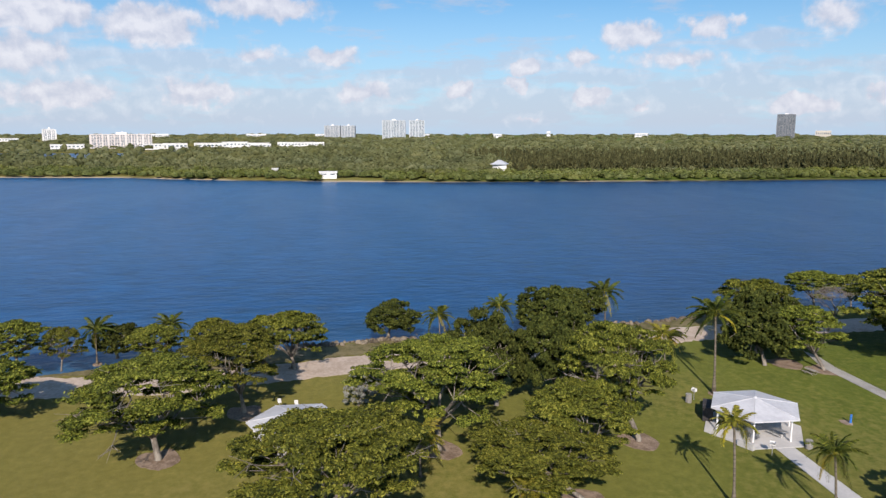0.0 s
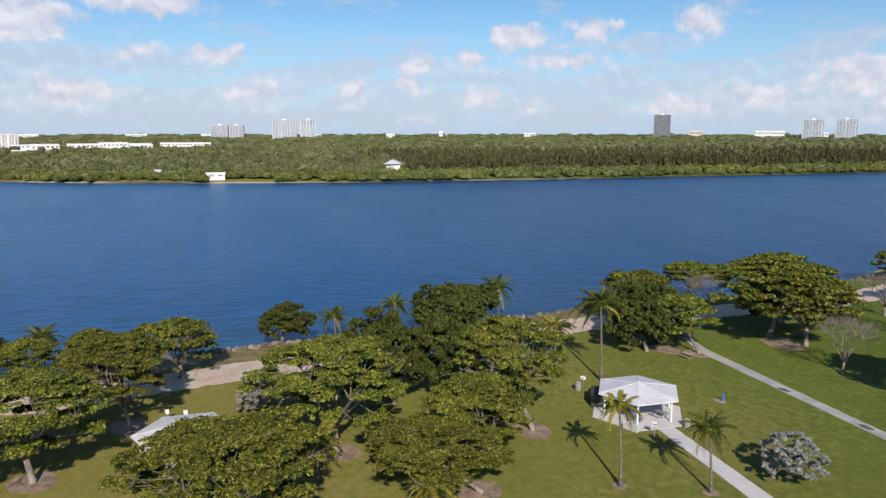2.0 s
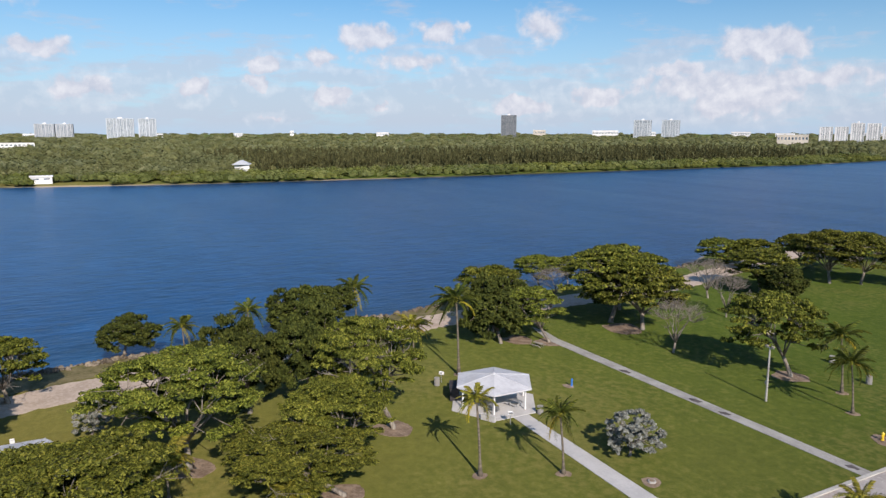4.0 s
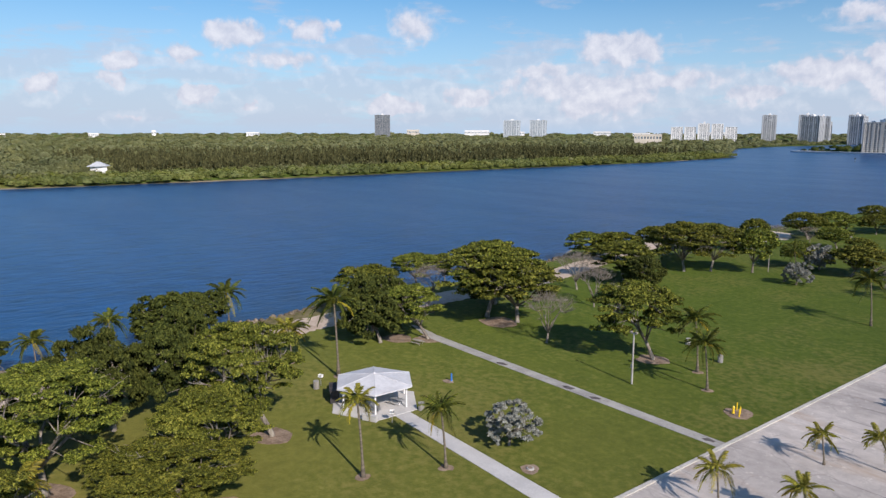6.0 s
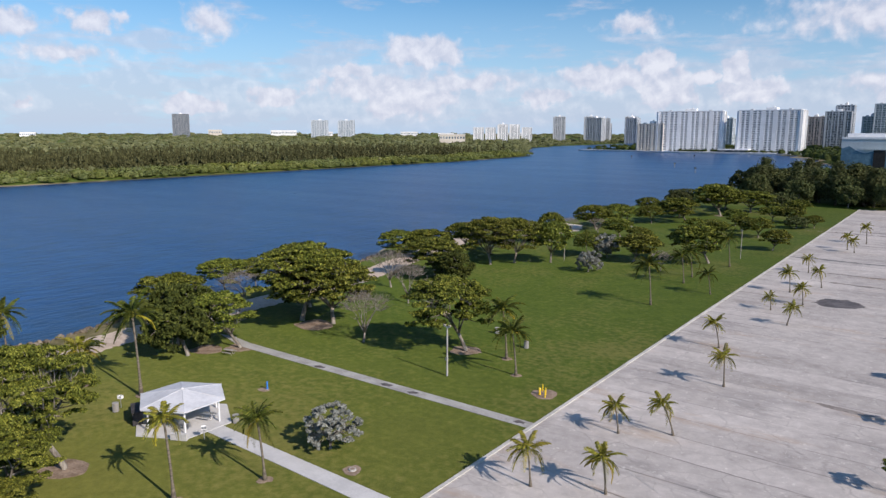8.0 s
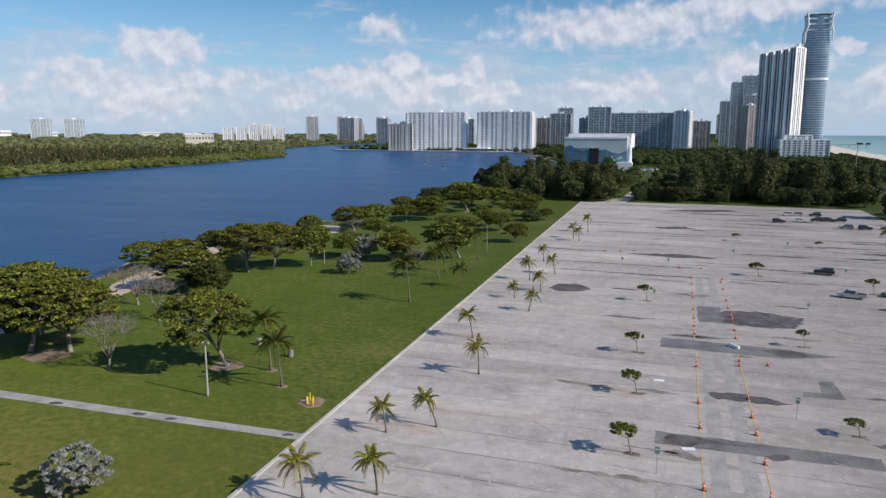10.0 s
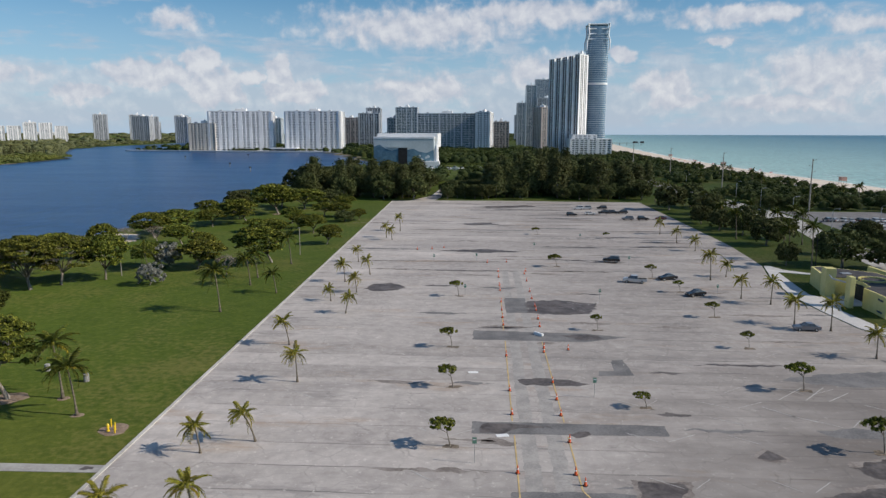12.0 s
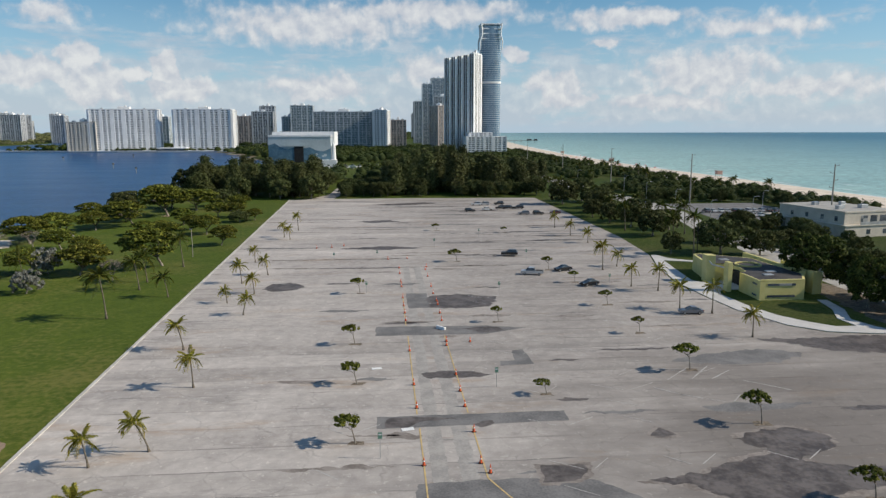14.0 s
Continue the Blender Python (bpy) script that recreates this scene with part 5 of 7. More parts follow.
def canopy(name, spots, mat, leaves, label, seed, card=0.16, feathery=False):
    """Far woods as one mass: each spot is x, y, ground height, height, width."""
    rng = np.random.default_rng(seed)
    vs, fs, off = [], [], 0
    shapes = []
    for s in range(8):
        if feathery:
            shapes.append(plume(rng, leaves))
            continue
        v, f = lump(seed * 11 + s, 2 if leaves > 44 else 1, 0.42)
        u = rng.normal(size=(leaves, 3))
        u /= np.linalg.norm(u, axis=1)[:, None]
        u[:, 2] = np.abs(u[:, 2])
        cv, cf = sprays(rng, u * rng.uniform(0.92, 1.10, (leaves, 1)), card * 1.5, u + np.array([0, 0, 0.3]), 1.4, 0.4)
        shapes.append((np.concatenate([v * 0.94, cv]), np.concatenate([f, cf + len(v)])))
    for i, (x, y, g, h, w) in enumerate(spots):
        v, q = shapes[i % 8]
        a = rng.uniform(0, 6.28)
        c, s = math.cos(a), math.sin(a)
        m = np.array([[c * w / 2, s * w / 2, 0], [-s * w / 2, c * w / 2, 0], [0, 0, h * 0.52]])
        vs.append(v @ m + np.array([x, y, g + h * 0.45]))
        fs.append(q + off)
        off += len(v)
    ob = new(name, mesh_np(name, np.concatenate(vs), np.concatenate(fs), mat, not feathery))
    return tagged(ob, label, "woods", kind="stuff")


def far_woods():
    rng = random.Random(11)
    near, fringe, pines, far = [], [], [], []
    # a fringe on the far shore
    for k in range(2900):
        y = rng.uniform(-420, 960)
        back = rng.uniform(0.5, 46) if k > 1000 else rng.uniform(-2.4, 1.6) if y < 170 else rng.uniform(-4.5, 0.5)
        sandy = max(0.0, noise.noise((y * 0.018, 3.1, 0)) - 0.02 if y < 420 else 0.0)
        if back < 12 * sandy or (-34 < y < 14 and back < 26):
            continue
        x = along(FAR_SHORE, y) - back
        h = 3.6 + back * 0.06 + rng.uniform(-0.8, 1.8)
        fringe.append((x, y, 0, h, h * rng.uniform(1.1, 1.7)))
    for k in range(400):
        y = rng.uniform(930, 2150)
        x = along(FAR_SHORE, y) - rng.uniform(2, 60)
        near.append((x, y, far_rise(x, y), rng.uniform(5, 8), rng.uniform(9, 15)))
    while len(near) < 5200 or len(far) < 5200:
        az = radians(rng.uniform(22, 121))
        d = 1 / rng.uniform(1 / 4700, 1 / 520)
        x, y = -d * math.sin(az), d * math.cos(az)
        if x > along(FAR_SHORE, y) - 30 or y > 2600 and x > -900:
            continue
        if (-1640 < x < -1300 and -580 < y < -60) or (-640 < x < -528 and (-60 < y < -14 or 100 < y < 132)) or (-1250 < x < -900 and -620 < y < -300):
            if rng.random() < 0.85:
                continue
        g = far_rise(x, y)
        back = along(FAR_SHORE, y) - x
        if d < 1250 and len(near) < 5200:
            h = min(11.0, 5.0 + back * 0.02) * rng.uniform(0.6, 1.3)
            if y > 120 and 45 < back < 420 and noise.noise((x * 0.006, y * 0.006, 0)) > -0.25 and rng.random() < 0.8:
                for _ in range(2):
                    pines.append((x + rng.uniform(-7, 7), y + rng.uniform(-7, 7), g, rng.uniform(9.5, 15.5), rng.uniform(4.5, 8)))
            near.append((x, y, g, h, h * rng.uniform(0.7, 1.2) + d * 0.002))
        elif d >= 1250 and len(far) < 5200:
            far.append((x, y, g, rng.uniform(7, 13) + (4 if rng.random() < 0.08 else 0), d * rng.uniform(0.009, 0.014)))
    inner = [q for q in near if math.hypot(q[0], q[1]) < 760]
    outer = [q for q in near if math.hypot(q[0], q[1]) >= 760]
    canopy("mangrove_interior", outer, M_MASS_FAR, 22, "dense green wood behind the far shore", 9)
    canopy("mangrove_wood", inner, M_MASS_FAR, 40, "low dense green mangrove wood on the far shore", 3)
    canopy("mangrove_fringe", fringe, M_MASS_FRINGE, 44, "bright green mangrove fringe along the far waterline", 8)
    canopy("casuarina_wood", pines, M_PINE_FAR, 60, "taller olive-brown casuarina wood behind the mangroves", 4, feathery=True)
    canopy("distant_wood", far, M_MASS_FAR, 8, "flat wooded land reaching to the horizon", 5, 0.24)
    # land between the lot and the towers
    mid = []
    for k in range(2600):
        y = rng.uniform(470, 1215)
        x = rng.uniform(along(BAY_SHORE, y) + 5, along(SEA_SHORE, y) - 36)
        if (-128 < x < 20 and 570 < y < 775) or (-29 < x < -17 and y < 640) or (104 < x < 136 and y < 700):
            continue
        if x > 100:
            continue
        mid.append((x, y, 0, rng.uniform(7, 13), rng.uniform(9, 15)))
    # low belt between the road and the sand, with clearings
    belt = []
    for k in range(2400):
        y = 300 + 920 * rng.random() ** 1.3
        x = rng.uniform(100, along(SEA_SHORE, y) - 50)
        if 104 < x < 135 and y < 700 or (128 < x < 184 and y < 338):
            continue
        if x < 178 and noise.noise((x * 0.022, y * 0.014, 5)) > 0.08:
            continue
        h = rng.uniform(2.4, 5.6) if x > 178 else rng.uniform(3.0, 6.8)
        belt.append((x, y, 0, h, h * rng.uniform(1.0, 1.7)))
    canopy("beach_scrub", belt, M_MASS_DARK, 30, "low dark green sea-grape scrub and trees behind the beach", 12)
    for k in range(900):
        x, y = rng.uniform(-880, -150), rng.uniform(1310, 2500)
        if x > along(BAY_SHORE, y) + 8 or y > 2150:
            mid.append((x, y, far_rise(x, y), rng.uniform(7, 12), rng.uniform(14, 22)))
    for k in range(700):
        x, y = rng.uniform(-1000, 250), rng.uniform(2300, 4600)
        mid.append((x, y, far_rise(x, y), rng.uniform(8, 14), rng.uniform(30, 50)))
    for k in range(130):
        x = rng.uniform(-640, -285)
        mid.append((x, 1246 + max(0, -300 - x) * 0.08 + rng.uniform(-3, 6), 1, rng.uniform(2.5, 6), rng.uniform(5, 11)))
    canopy("park_wood", mid, M_MASS_DARK, 26, "dense green wood between the lot and the towers", 6)


far_woods()


# ---------------------------------------------------------------- shore rocks
def boulder_mesh(seed):
    bm = bmesh.new()
    bmesh.ops.create_icosphere(bm, subdivisions=2, radius=1)
    for v in bm.verts:
        v.co *= 0.8 + 0.45 * noise.noise(v.co * 1.3 + Vector((seed * 3.1, 0, 0))) + 0.12 * noise.noise(v.co * 3.5 + Vector((0, seed * 2.0, 0)))
        v.co.z *= 0.7
    return bm_mesh("boulder", bm, M_ROCK)


def riprap():
    e = thing("rock_revetment", pose(0, 0, 0), "rough bank of tan limestone boulders at the waterline", "rocks")
    shapes = [boulder_mesh(i) for i in range(6)]
    rng = random.Random(4)
    for k in range(290):
        y = rng.uniform(-14, 8) if k < 110 else rng.uniform(40, 72) if k < 240 else rng.uniform(120, 150)
        x = along(BAY_SHORE, y) + rng.uniform(-0.5, 3.4)
        s = rng.uniform(0.3, 0.85)
        part("boulder", shapes[k % 6], None, e, m=pose(x, y, ground_z(x, y) + 0.15 * s, rng.uniform(0, 360), rng.uniform(0, 40), rng.uniform(0, 360)) @ Matrix.Diagonal((s, s * rng.uniform(0.7, 1.2), s, 1)))


riprap()


# ---------------------------------------------------------------- picnic shelters
def hexagon(cx, cy, r, turn=-90):
    return [(cx + r * math.cos(radians(turn + 60 * k)), cy + r * math.sin(radians(turn + 60 * k))) for k in range(6)]


def picnic_table(x, y, z, turn, mat=None, label="grey metal picnic table with two benches"):
    e = thing("picnic_table", pose(x, y, z, 0, 0, turn), label, "picnic table", "picnic tables")
    mat = mat or M_STEEL
    part("tabletop", box(-0.9, 0.9, -0.37, 0.37, 0.70, 0.76, 0.015), mat, e)
    for s in (-1, 1):
        part("bench_seat", box(-0.9, 0.9, s * 0.72 - 0.14, s * 0.72 + 0.14, 0.42, 0.47, 0.012), mat, e)
        bm = bmesh.new()
        add_tube(bm, [(s * 0.65, -0.72, 0.42), (s * 0.65, -0.3, 0.0), (s * 0.65, 0, 0.35), (s * 0.65, 0.3, 0.0), (s * 0.65, 0.72, 0.42)], [0.03] * 5, 6)
        add_tube(bm, [(s * 0.65, 0, 0.35), (s * 0.65, 0, 0.71)], [0.03, 0.03], 6)
        part("leg_frame", bm, mat, e)
    return e


def shelter(x, y, turn, extras=True):
    e = thing("picnic_shelter", pose(x, y, 0, 0, 0, turn + 90), "white hexagonal picnic shelter with low pitched roof", "shelter", "picnic shelters")
    part("floor_slab", slab(hexagon(0, 0, 6.2), -0.2, 0.10), M_NEWCONC, e)
    eave, apex = 3.05, 4.0
    pts = hexagon(0, 0, 5.5)
    for k in range(6):
        (ax, ay), (bx, by) = pts[k], pts[(k + 1) % 6]
        bm = bmesh.new()
        top = [bm.verts.new(p) for p in ((ax, ay, eave), (bx, by, eave), (0, 0, apex))]
        low = [bm.verts.new(p) for p in ((ax, ay, eave - 0.16), (bx, by, eave - 0.16), (0, 0, apex - 0.16))]
        bm.faces.new(top)
        bm.faces.new(low[::-1])
        for i in range(3):
            bm.faces.new((top[i], low[i], low[(i + 1) % 3], top[(i + 1) % 3]))
        bmesh.ops.recalc_face_normals(bm, faces=bm.faces)
        part("roof_panel", bm, M_ROOF, e)
        part("roof_rib", tube([(ax * 1.003, ay * 1.003, eave + 0.015), (0, 0, apex + 0.015)], [0.03, 0.03], 5), M_ROOF, e)
        part("post", box(ax * 0.84 - 0.09, ax * 0.84 + 0.09, ay * 0.84 - 0.09, ay * 0.84 + 0.09, 0.12, eave + 0.12, 0.01), M_WHITE, e)
    bm = bmesh.new()
    bmesh.ops.create_cone(bm, segments=6, radius1=0.35, radius2=0.1, depth=0.2, cap_ends=True, matrix=Matrix.Translation((0, 0, apex + 0.08)))
    part("roof_cap", bm, M_ROOF, e)
    if extras:
        part("counter", box(-3.6, -2.9, -2.2, 1.6, 0.12, 1.05, 0.02), M_CONC, e)
    return e


shelter(-75.8, 45.3, -90)
picnic_table(-73.6, 47.2, 0.10, 20)
picnic_table(-73.2, 43.6, 0.10, -25)
picnic_table(-77.4, 43.2, 0.10, 60)
picnic_table(-77.6, 47.6, 0.10, 95)
shelter(-77.2, -9.2, -90, False)
picnic_table(-76.0, -8.4, 0.10, 20)
picnic_table(-93.5, 64.4, 0.0, 15, M_POLE, "weathered wooden picnic table beside the footpath")
# shadow under the shelter roof is put into this box's dark colour
e = thing("shaded_service_hut", pose(-79.9, 41.6, 0, 0, 0, -27), "low service cupboard beside the shelter, darkened as if in roof shadow", "cupboard")
part("cabinet_body", box(-1.6, 1.6, -0.6, 0.6, 0.0, 1.7, 0.03), M_DARKROOF, e)
part("cabinet_top", box(-1.68, 1.68, -0.68, 0.68, 1.7, 1.78, 0.01), M_DARKROOF, e)
e = thing("entry_sill", pose(-71.0, 41.7, 0, 0, 0, 30), "low white concrete block wall at the shelter edge", "low wall")
part("wall_block", box(-1.0, 1.0, -0.2, 0.2, 0.0, 0.75, 0.03), M_NEWCONC, e)
part("coping", box(-1.05, 1.05, -0.25, 0.25, 0.75, 0.82, 0.015), M_NEWCONC, e)


def park_grill(x, y, turn):
    e = thing("park_grill", pose(x, y, 0, 0, 0, turn), "small pale steel grill on a post", "grill", "park grills")
    part("post", tube([(0, 0, -0.1), (0, 0, 1.25)], [0.05, 0.05], 7), M_STEEL, e)
    bm = box(-0.3, 0.3, -0.22, 0.22, 1.25, 1.3)
    add_box(bm, -0.3, 0.3, 0.19, 0.22, 1.3, 1.62)
    add_box(bm, -0.3, -0.27, -0.22, 0.19, 1.3, 1.62)
    add_box(bm, 0.27, 0.3, -0.22, 0.19, 1.3, 1.62)
    part("fire_box", bm, M_WHITE, e)
    part("grate", box(-0.26, 0.26, -0.2, 0.18, 1.45, 1.47), M_STEEL, e)


def litter_bin(x, y, h=1.0, turn=0):
    e = thing("litter_bin", pose(x, y, 0, 0, 0, turn), "round tan slatted litter bin with open top", "litter bin", "litter bins")
    bm = bmesh.new()
    add_tube(bm, [(0, 0, 0.02), (0, 0, 0.1), (0, 0, h * 0.9)], [0.30, 0.34, 0.36], 14)
    part("drum", bm, M_POLE, e)
    bm = bmesh.new()
    add_tube(bm, [(0, 0, h * 0.9), (0, 0, h)], [0.40, 0.40], 14)
    part("rim", bm, M_CONC, e)
    for k in range(12):
        a = 2 * math.pi * k / 12
        part("slat", box(-0.07, 0.07, -0.02, 0.02, 0.05, h * 0.9), M_CONC, e, m=pose(0.375 * math.cos(a), 0.375 * math.sin(a), 0, 0, 0, math.degrees(a) + 90))


park_grill(-85.6, 42.5, 20)
park_grill(-68.9, 43.6, 60)
park_grill(-87.6, -12.2, 10)
park_grill(-86.8, -10.0, 10)
for x, y, h in ((-84.8, 41.4, 1.2), (-70.0, 48.7, 1.05), (-58.0, 96.4, 1.2), (-66.5, 100.5, 1.1)):
    litter_bin(x, y, h)
e = thing("blue_post", pose(-76.1, 58.2, 0), "short bright blue post on a dirt spot", "post")
part("shaft", tube([(0, 0, -0.1), (0, 0, 1.15)], [0.13, 0.13], 10), surf("blue_paint", (0.03, 0.16, 0.55), (0.05, 0.22, 0.65), 5, 1, 0.5, 0.05), e)
part("base_collar", tube([(0, 0, 0), (0, 0, 0.08)], [0.2, 0.2], 10), M_CONC, e)
mulch_ring(-76.4, 57.9, 0.8, 40)
mulch_ring(-50.1, 48.8, 1.0, 41)
e = thing("valve_cover", pose(-50.1, 48.8, 0.04), "round pale concrete valve cover in the lawn", "cover")
part("ring", tube([(0, 0, -0.05), (0, 0, 0.16)], [0.45, 0.40], 16), M_CONC, e)
part("lid", tube([(0, 0, 0.16), (0, 0, 0.19)], [0.26, 0.26], 14), M_MULCH, e)

e = thing("light_pole", pose(-60.1, 77.9, 0), "pale concrete lamp post with two floodlights", "lamp post")
part("pole", tube([(0, 0, -0.3), (0, 0, 7.4)], [0.16, 0.11], 9), M_CONC, e)
part("crossarm", box(-0.55, 0.55, -0.05, 0.05, 7.3, 7.42), M_STEEL, e)
for s in (-1, 1):
    part("floodlight", box(s * 0.45 - 0.16, s * 0.45 + 0.16, -0.14, 0.16, 7.42, 7.64, 0.03), M_POLE, e)
part("control_box", box(-0.3, -0.14, -0.12, 0.12, 2.3, 2.8, 0.02), M_STEEL, e)
for x, y, h in ((-91.5, 171.0, 9.0), (-54.5, 205.0, 8.0)):
    e = thing("light_pole", pose(x, y, 0), "thin grey lamp post on the lawn", "lamp post", "thin lamp posts")
    part("pole", tube([(0, 0, -0.3), (0, 0, h)], [0.12, 0.08], 8), M_POLE, e)
    part("lamp_head", box(-0.35, 0.15, -0.12, 0.12, h - 0.05, h + 0.12, 0.03), M_STEEL, e)

mulch_ring(-45.2, 80.2, 1.7, 42)
M_HYDRANT = surf("yellow_gloss_paint", (0.70, 0.48, 0.02), (0.80, 0.56, 0.04), 5, 1, 0.4, 0.0)
e = thing("fire_hydrant", pose(-45.7, 79.7, 0.04), "yellow fire hydrant beside guard posts", "hydrant")
part("barrel", tube([(0, 0, -0.05), (0, 0, 0.1), (0, 0, 0.11), (0, 0, 0.7)], [0.2, 0.2, 0.14, 0.14], 10), M_HYDRANT, e)
part("bonnet", tube([(0, 0, 0.7), (0, 0, 0.82), (0, 0, 0.95), (0, 0, 1.0)], [0.19, 0.17, 0.08, 0.04], 10), M_HYDRANT, e)
for s in (-1, 1):
    part("outlet", tube([(0, s * 0.1, 0.55), (0, s * 0.26, 0.55)], [0.08, 0.08], 8), M_HYDRANT, e)
for x, y in ((-45.0, 80.1), (-44.6, 79.2), (-46.0, 81.0)):
    e = thing("guard_post", pose(x, y, 0.03), "short yellow steel guard post by the hydrant", "post", "guard posts")
    part("shaft", tube([(0, 0, -0.1), (0, 0, 0.98)], [0.09, 0.09], 9), M_HYDRANT, e)
    part("cap", tube([(0, 0, 0.98), (0, 0, 1.03)], [0.09, 0.04], 9), M_HYDRANT, e)


# ---------------------------------------------------------------- parking lot furniture
def cone_meshes():
    out = []
    for pts, mat in (([(0, 0, 0.05), (0, 0, 0.42)], M_ORANGE), ([(0, 0, 0.42), (0, 0, 0.54)], M_WHITE), ([(0, 0, 0.54), (0, 0, 0.90)], M_ORANGE)):
        r = [0.17 - 0.15 * p[2] / 0.92 for p in pts]
        out.append(bm_mesh("cone_band", tube(pts, r, 10), mat))
    return out, bm_mesh("base", box(-0.21, 0.21, -0.21, 0.21, 0, 0.05, 0.01), M_BLACK)


CONE_BANDS, CONE_BASE = cone_meshes()


def traffic_cone(x, y):
    e = thing("traffic_cone", pose(x, y, 0.03, 0, 0, (x * 97) % 90) @ Matrix.Scale(1.12, 4), "orange traffic cone with a white band and black base", "traffic cone", "traffic cones")
    part("base", CONE_BASE, None, e)
    for me, n in zip(CONE_BANDS, ("body", "white_band", "tip")):
        part(n, me, None, e)


for y in (71.9, 87.9, 96.4, 112.1, 130.8, 136.3, 142.2, 149.2, 160.3, 165.3, 175.3, 182.7):
    traffic_cone(3.9, y)
for x, y in ((10.8, 69.6), (10.1, 71.9), (10.4, 80.0), (10.2, 87.9), (10.2, 93.4), (10.3, 100.1), (10.2, 114.5), (10.4, 116.8), (10.7, 130.2), (10.8, 135.7), (10.9, 142.5), (10.9, 146.0), (10.7, 152.8), (10.7, 159.7), (10.7, 171.2), (10.6, 179.8), (11.1, 183.6), (14.4, 116.1), (1.1, 195.3), (6.5, 196.5), (-20.5, 216.4), (-12.4, 219.9), (-16.0, 217.5)):
    traffic_cone(x, y)


def sign_post(x, y, h, turn=0):
    e = thing("parking_sign", pose(x, y, 0, 0, 0, turn), "small sign plate on a thin steel post", "sign", "parking signs")
    part("post", box(-0.03, 0.03, -0.03, 0.03, -0.2, h), M_STEEL, e)
    part("sign_plate", box(-0.24, 0.24, -0.05, -0.035, h - 0.75, h, 0.004), surf("sign_green", (0.10, 0.22, 0.16), (0.14, 0.28, 0.20), 5, 1, 0.5, 0.0) if "sign_green" not in bpy.data.materials else bpy.data.materials["sign_green"], e)
    part("lettering_bar", box(-0.18, 0.18, -0.056, -0.051, h - 0.32, h - 0.2), M_WHITE, e)


for x, y, h in ((-0.8, 74.0, 3.1), (15.5, 94.7, 2.9), (15.5, 215.1, 2.8), (-13.6, 192.4, 2.8), (-1.9, 198.2, 2.2), (32.0, 234.6, 2.9), (25.5, 153.1, 2.4), (39.5, 191.7, 3.0), (-4.0, 155.0, 2.6), (53.0, 160.0, 2.3)):
    sign_post(x, y, h)


def decal(name, pts, mat, label, category, z, seed, amp=0.25, group=""):
    tagged(part(name, slab(wobbly(pts, 0.7, amp, seed), None, z), mat), label, category, group, kind="structure")


PATCH = "dark asphalt repair patch in the paving"
decal("asphalt_patch", [(-1.1, 81.8), (-1.2, 85.4), (22.9, 85.5), (22.6, 82.4)], M_ASPH, PATCH, "patch", 0.038, 1, 0.12)
decal("asphalt_patch", [(2.8, 63.8), (3.0, 67.9), (13, 68.2), (21.3, 67.4), (25.7, 62.5), (18, 60.5)], M_ASPH, PATCH, "patch", 0.038, 2, 0.2)
decal("asphalt_patch", [(-1.7, 121.2), (-1.7, 127.0), (18.6, 126.2), (25.7, 124.2), (17.8, 120.8)], M_ASPH, PATCH, "patch", 0.038, 3, 0.15)
decal("asphalt_patch", [(4.7, 140.3), (4.7, 153.4), (9.3, 153.2), (9.1, 140.3)], M_ASPH, PATCH, "patch", 0.038, 4, 0.12)
decal("asphalt_patch", [(20.7, 111.1), (22.6, 111.4), (22.9, 103.9), (17.5, 103.5), (17.9, 105.6), (20.2, 105.9)], M_ASPH, PATCH, "patch", 0.038, 5, 0.1)
decal("asphalt_patch", [(13, 163.5), (32, 164.5), (33, 160.5), (13, 159.5)], M_LOT, "paler repair patch in the paving", "patch", 0.042, 6, 0.3)
decal("worn_lane", [(4.6, 30), (4.8, 185), (6.4, 185), (6.5, 30)], M_LANE, "grey worn wheel lane between the cones", "lane", 0.0345, 7, 0.12)
decal("worn_lane", [(7.7, 30), (7.7, 185), (9.4, 185), (9.6, 30)], M_LANE, "grey worn wheel lane between the cones", "lane", 0.0345, 7, 0.12)
WET_SHADE_LAB = "dark damp puddle stain or tree shade painted on the paving"
decal("puddle", [(-28, 160.5), (-26, 166), (-22, 167.5), (-18.5, 163.5), (-19.6, 159.5), (-25, 158)], M_WET_SHADE, WET_SHADE_LAB, "puddle", 0.040, 8, 0.5)
decal("puddle", [(9.0, 140.3), (9.2, 150.5), (16, 152), (24.5, 149.0), (21.5, 140.2), (15, 139.3)], M_WET_SHADE, WET_SHADE_LAB, "puddle", 0.044, 9, 0.5)


def stain(pts, seed, amp=0.5, grow=1.12):
    """A damp brown rim with the wet middle inside it."""
    cx, cy = sum(p[0] for p in pts) / len(pts), sum(p[1] for p in pts) / len(pts)
    decal("damp_rim", [(cx + (x - cx) * grow + 0.2 * (1 if x > cx else -1), cy + (y - cy) * grow + 0.25 * (1 if y > cy else -1)) for x, y in pts], M_DAMP, "brownish damp rim round a wet stain", "damp rim", 0.0385, seed + 300, amp * 1.4)
    decal("puddle", pts, M_WET_SHADE, WET_SHADE_LAB, "puddle", 0.0425, seed, amp)


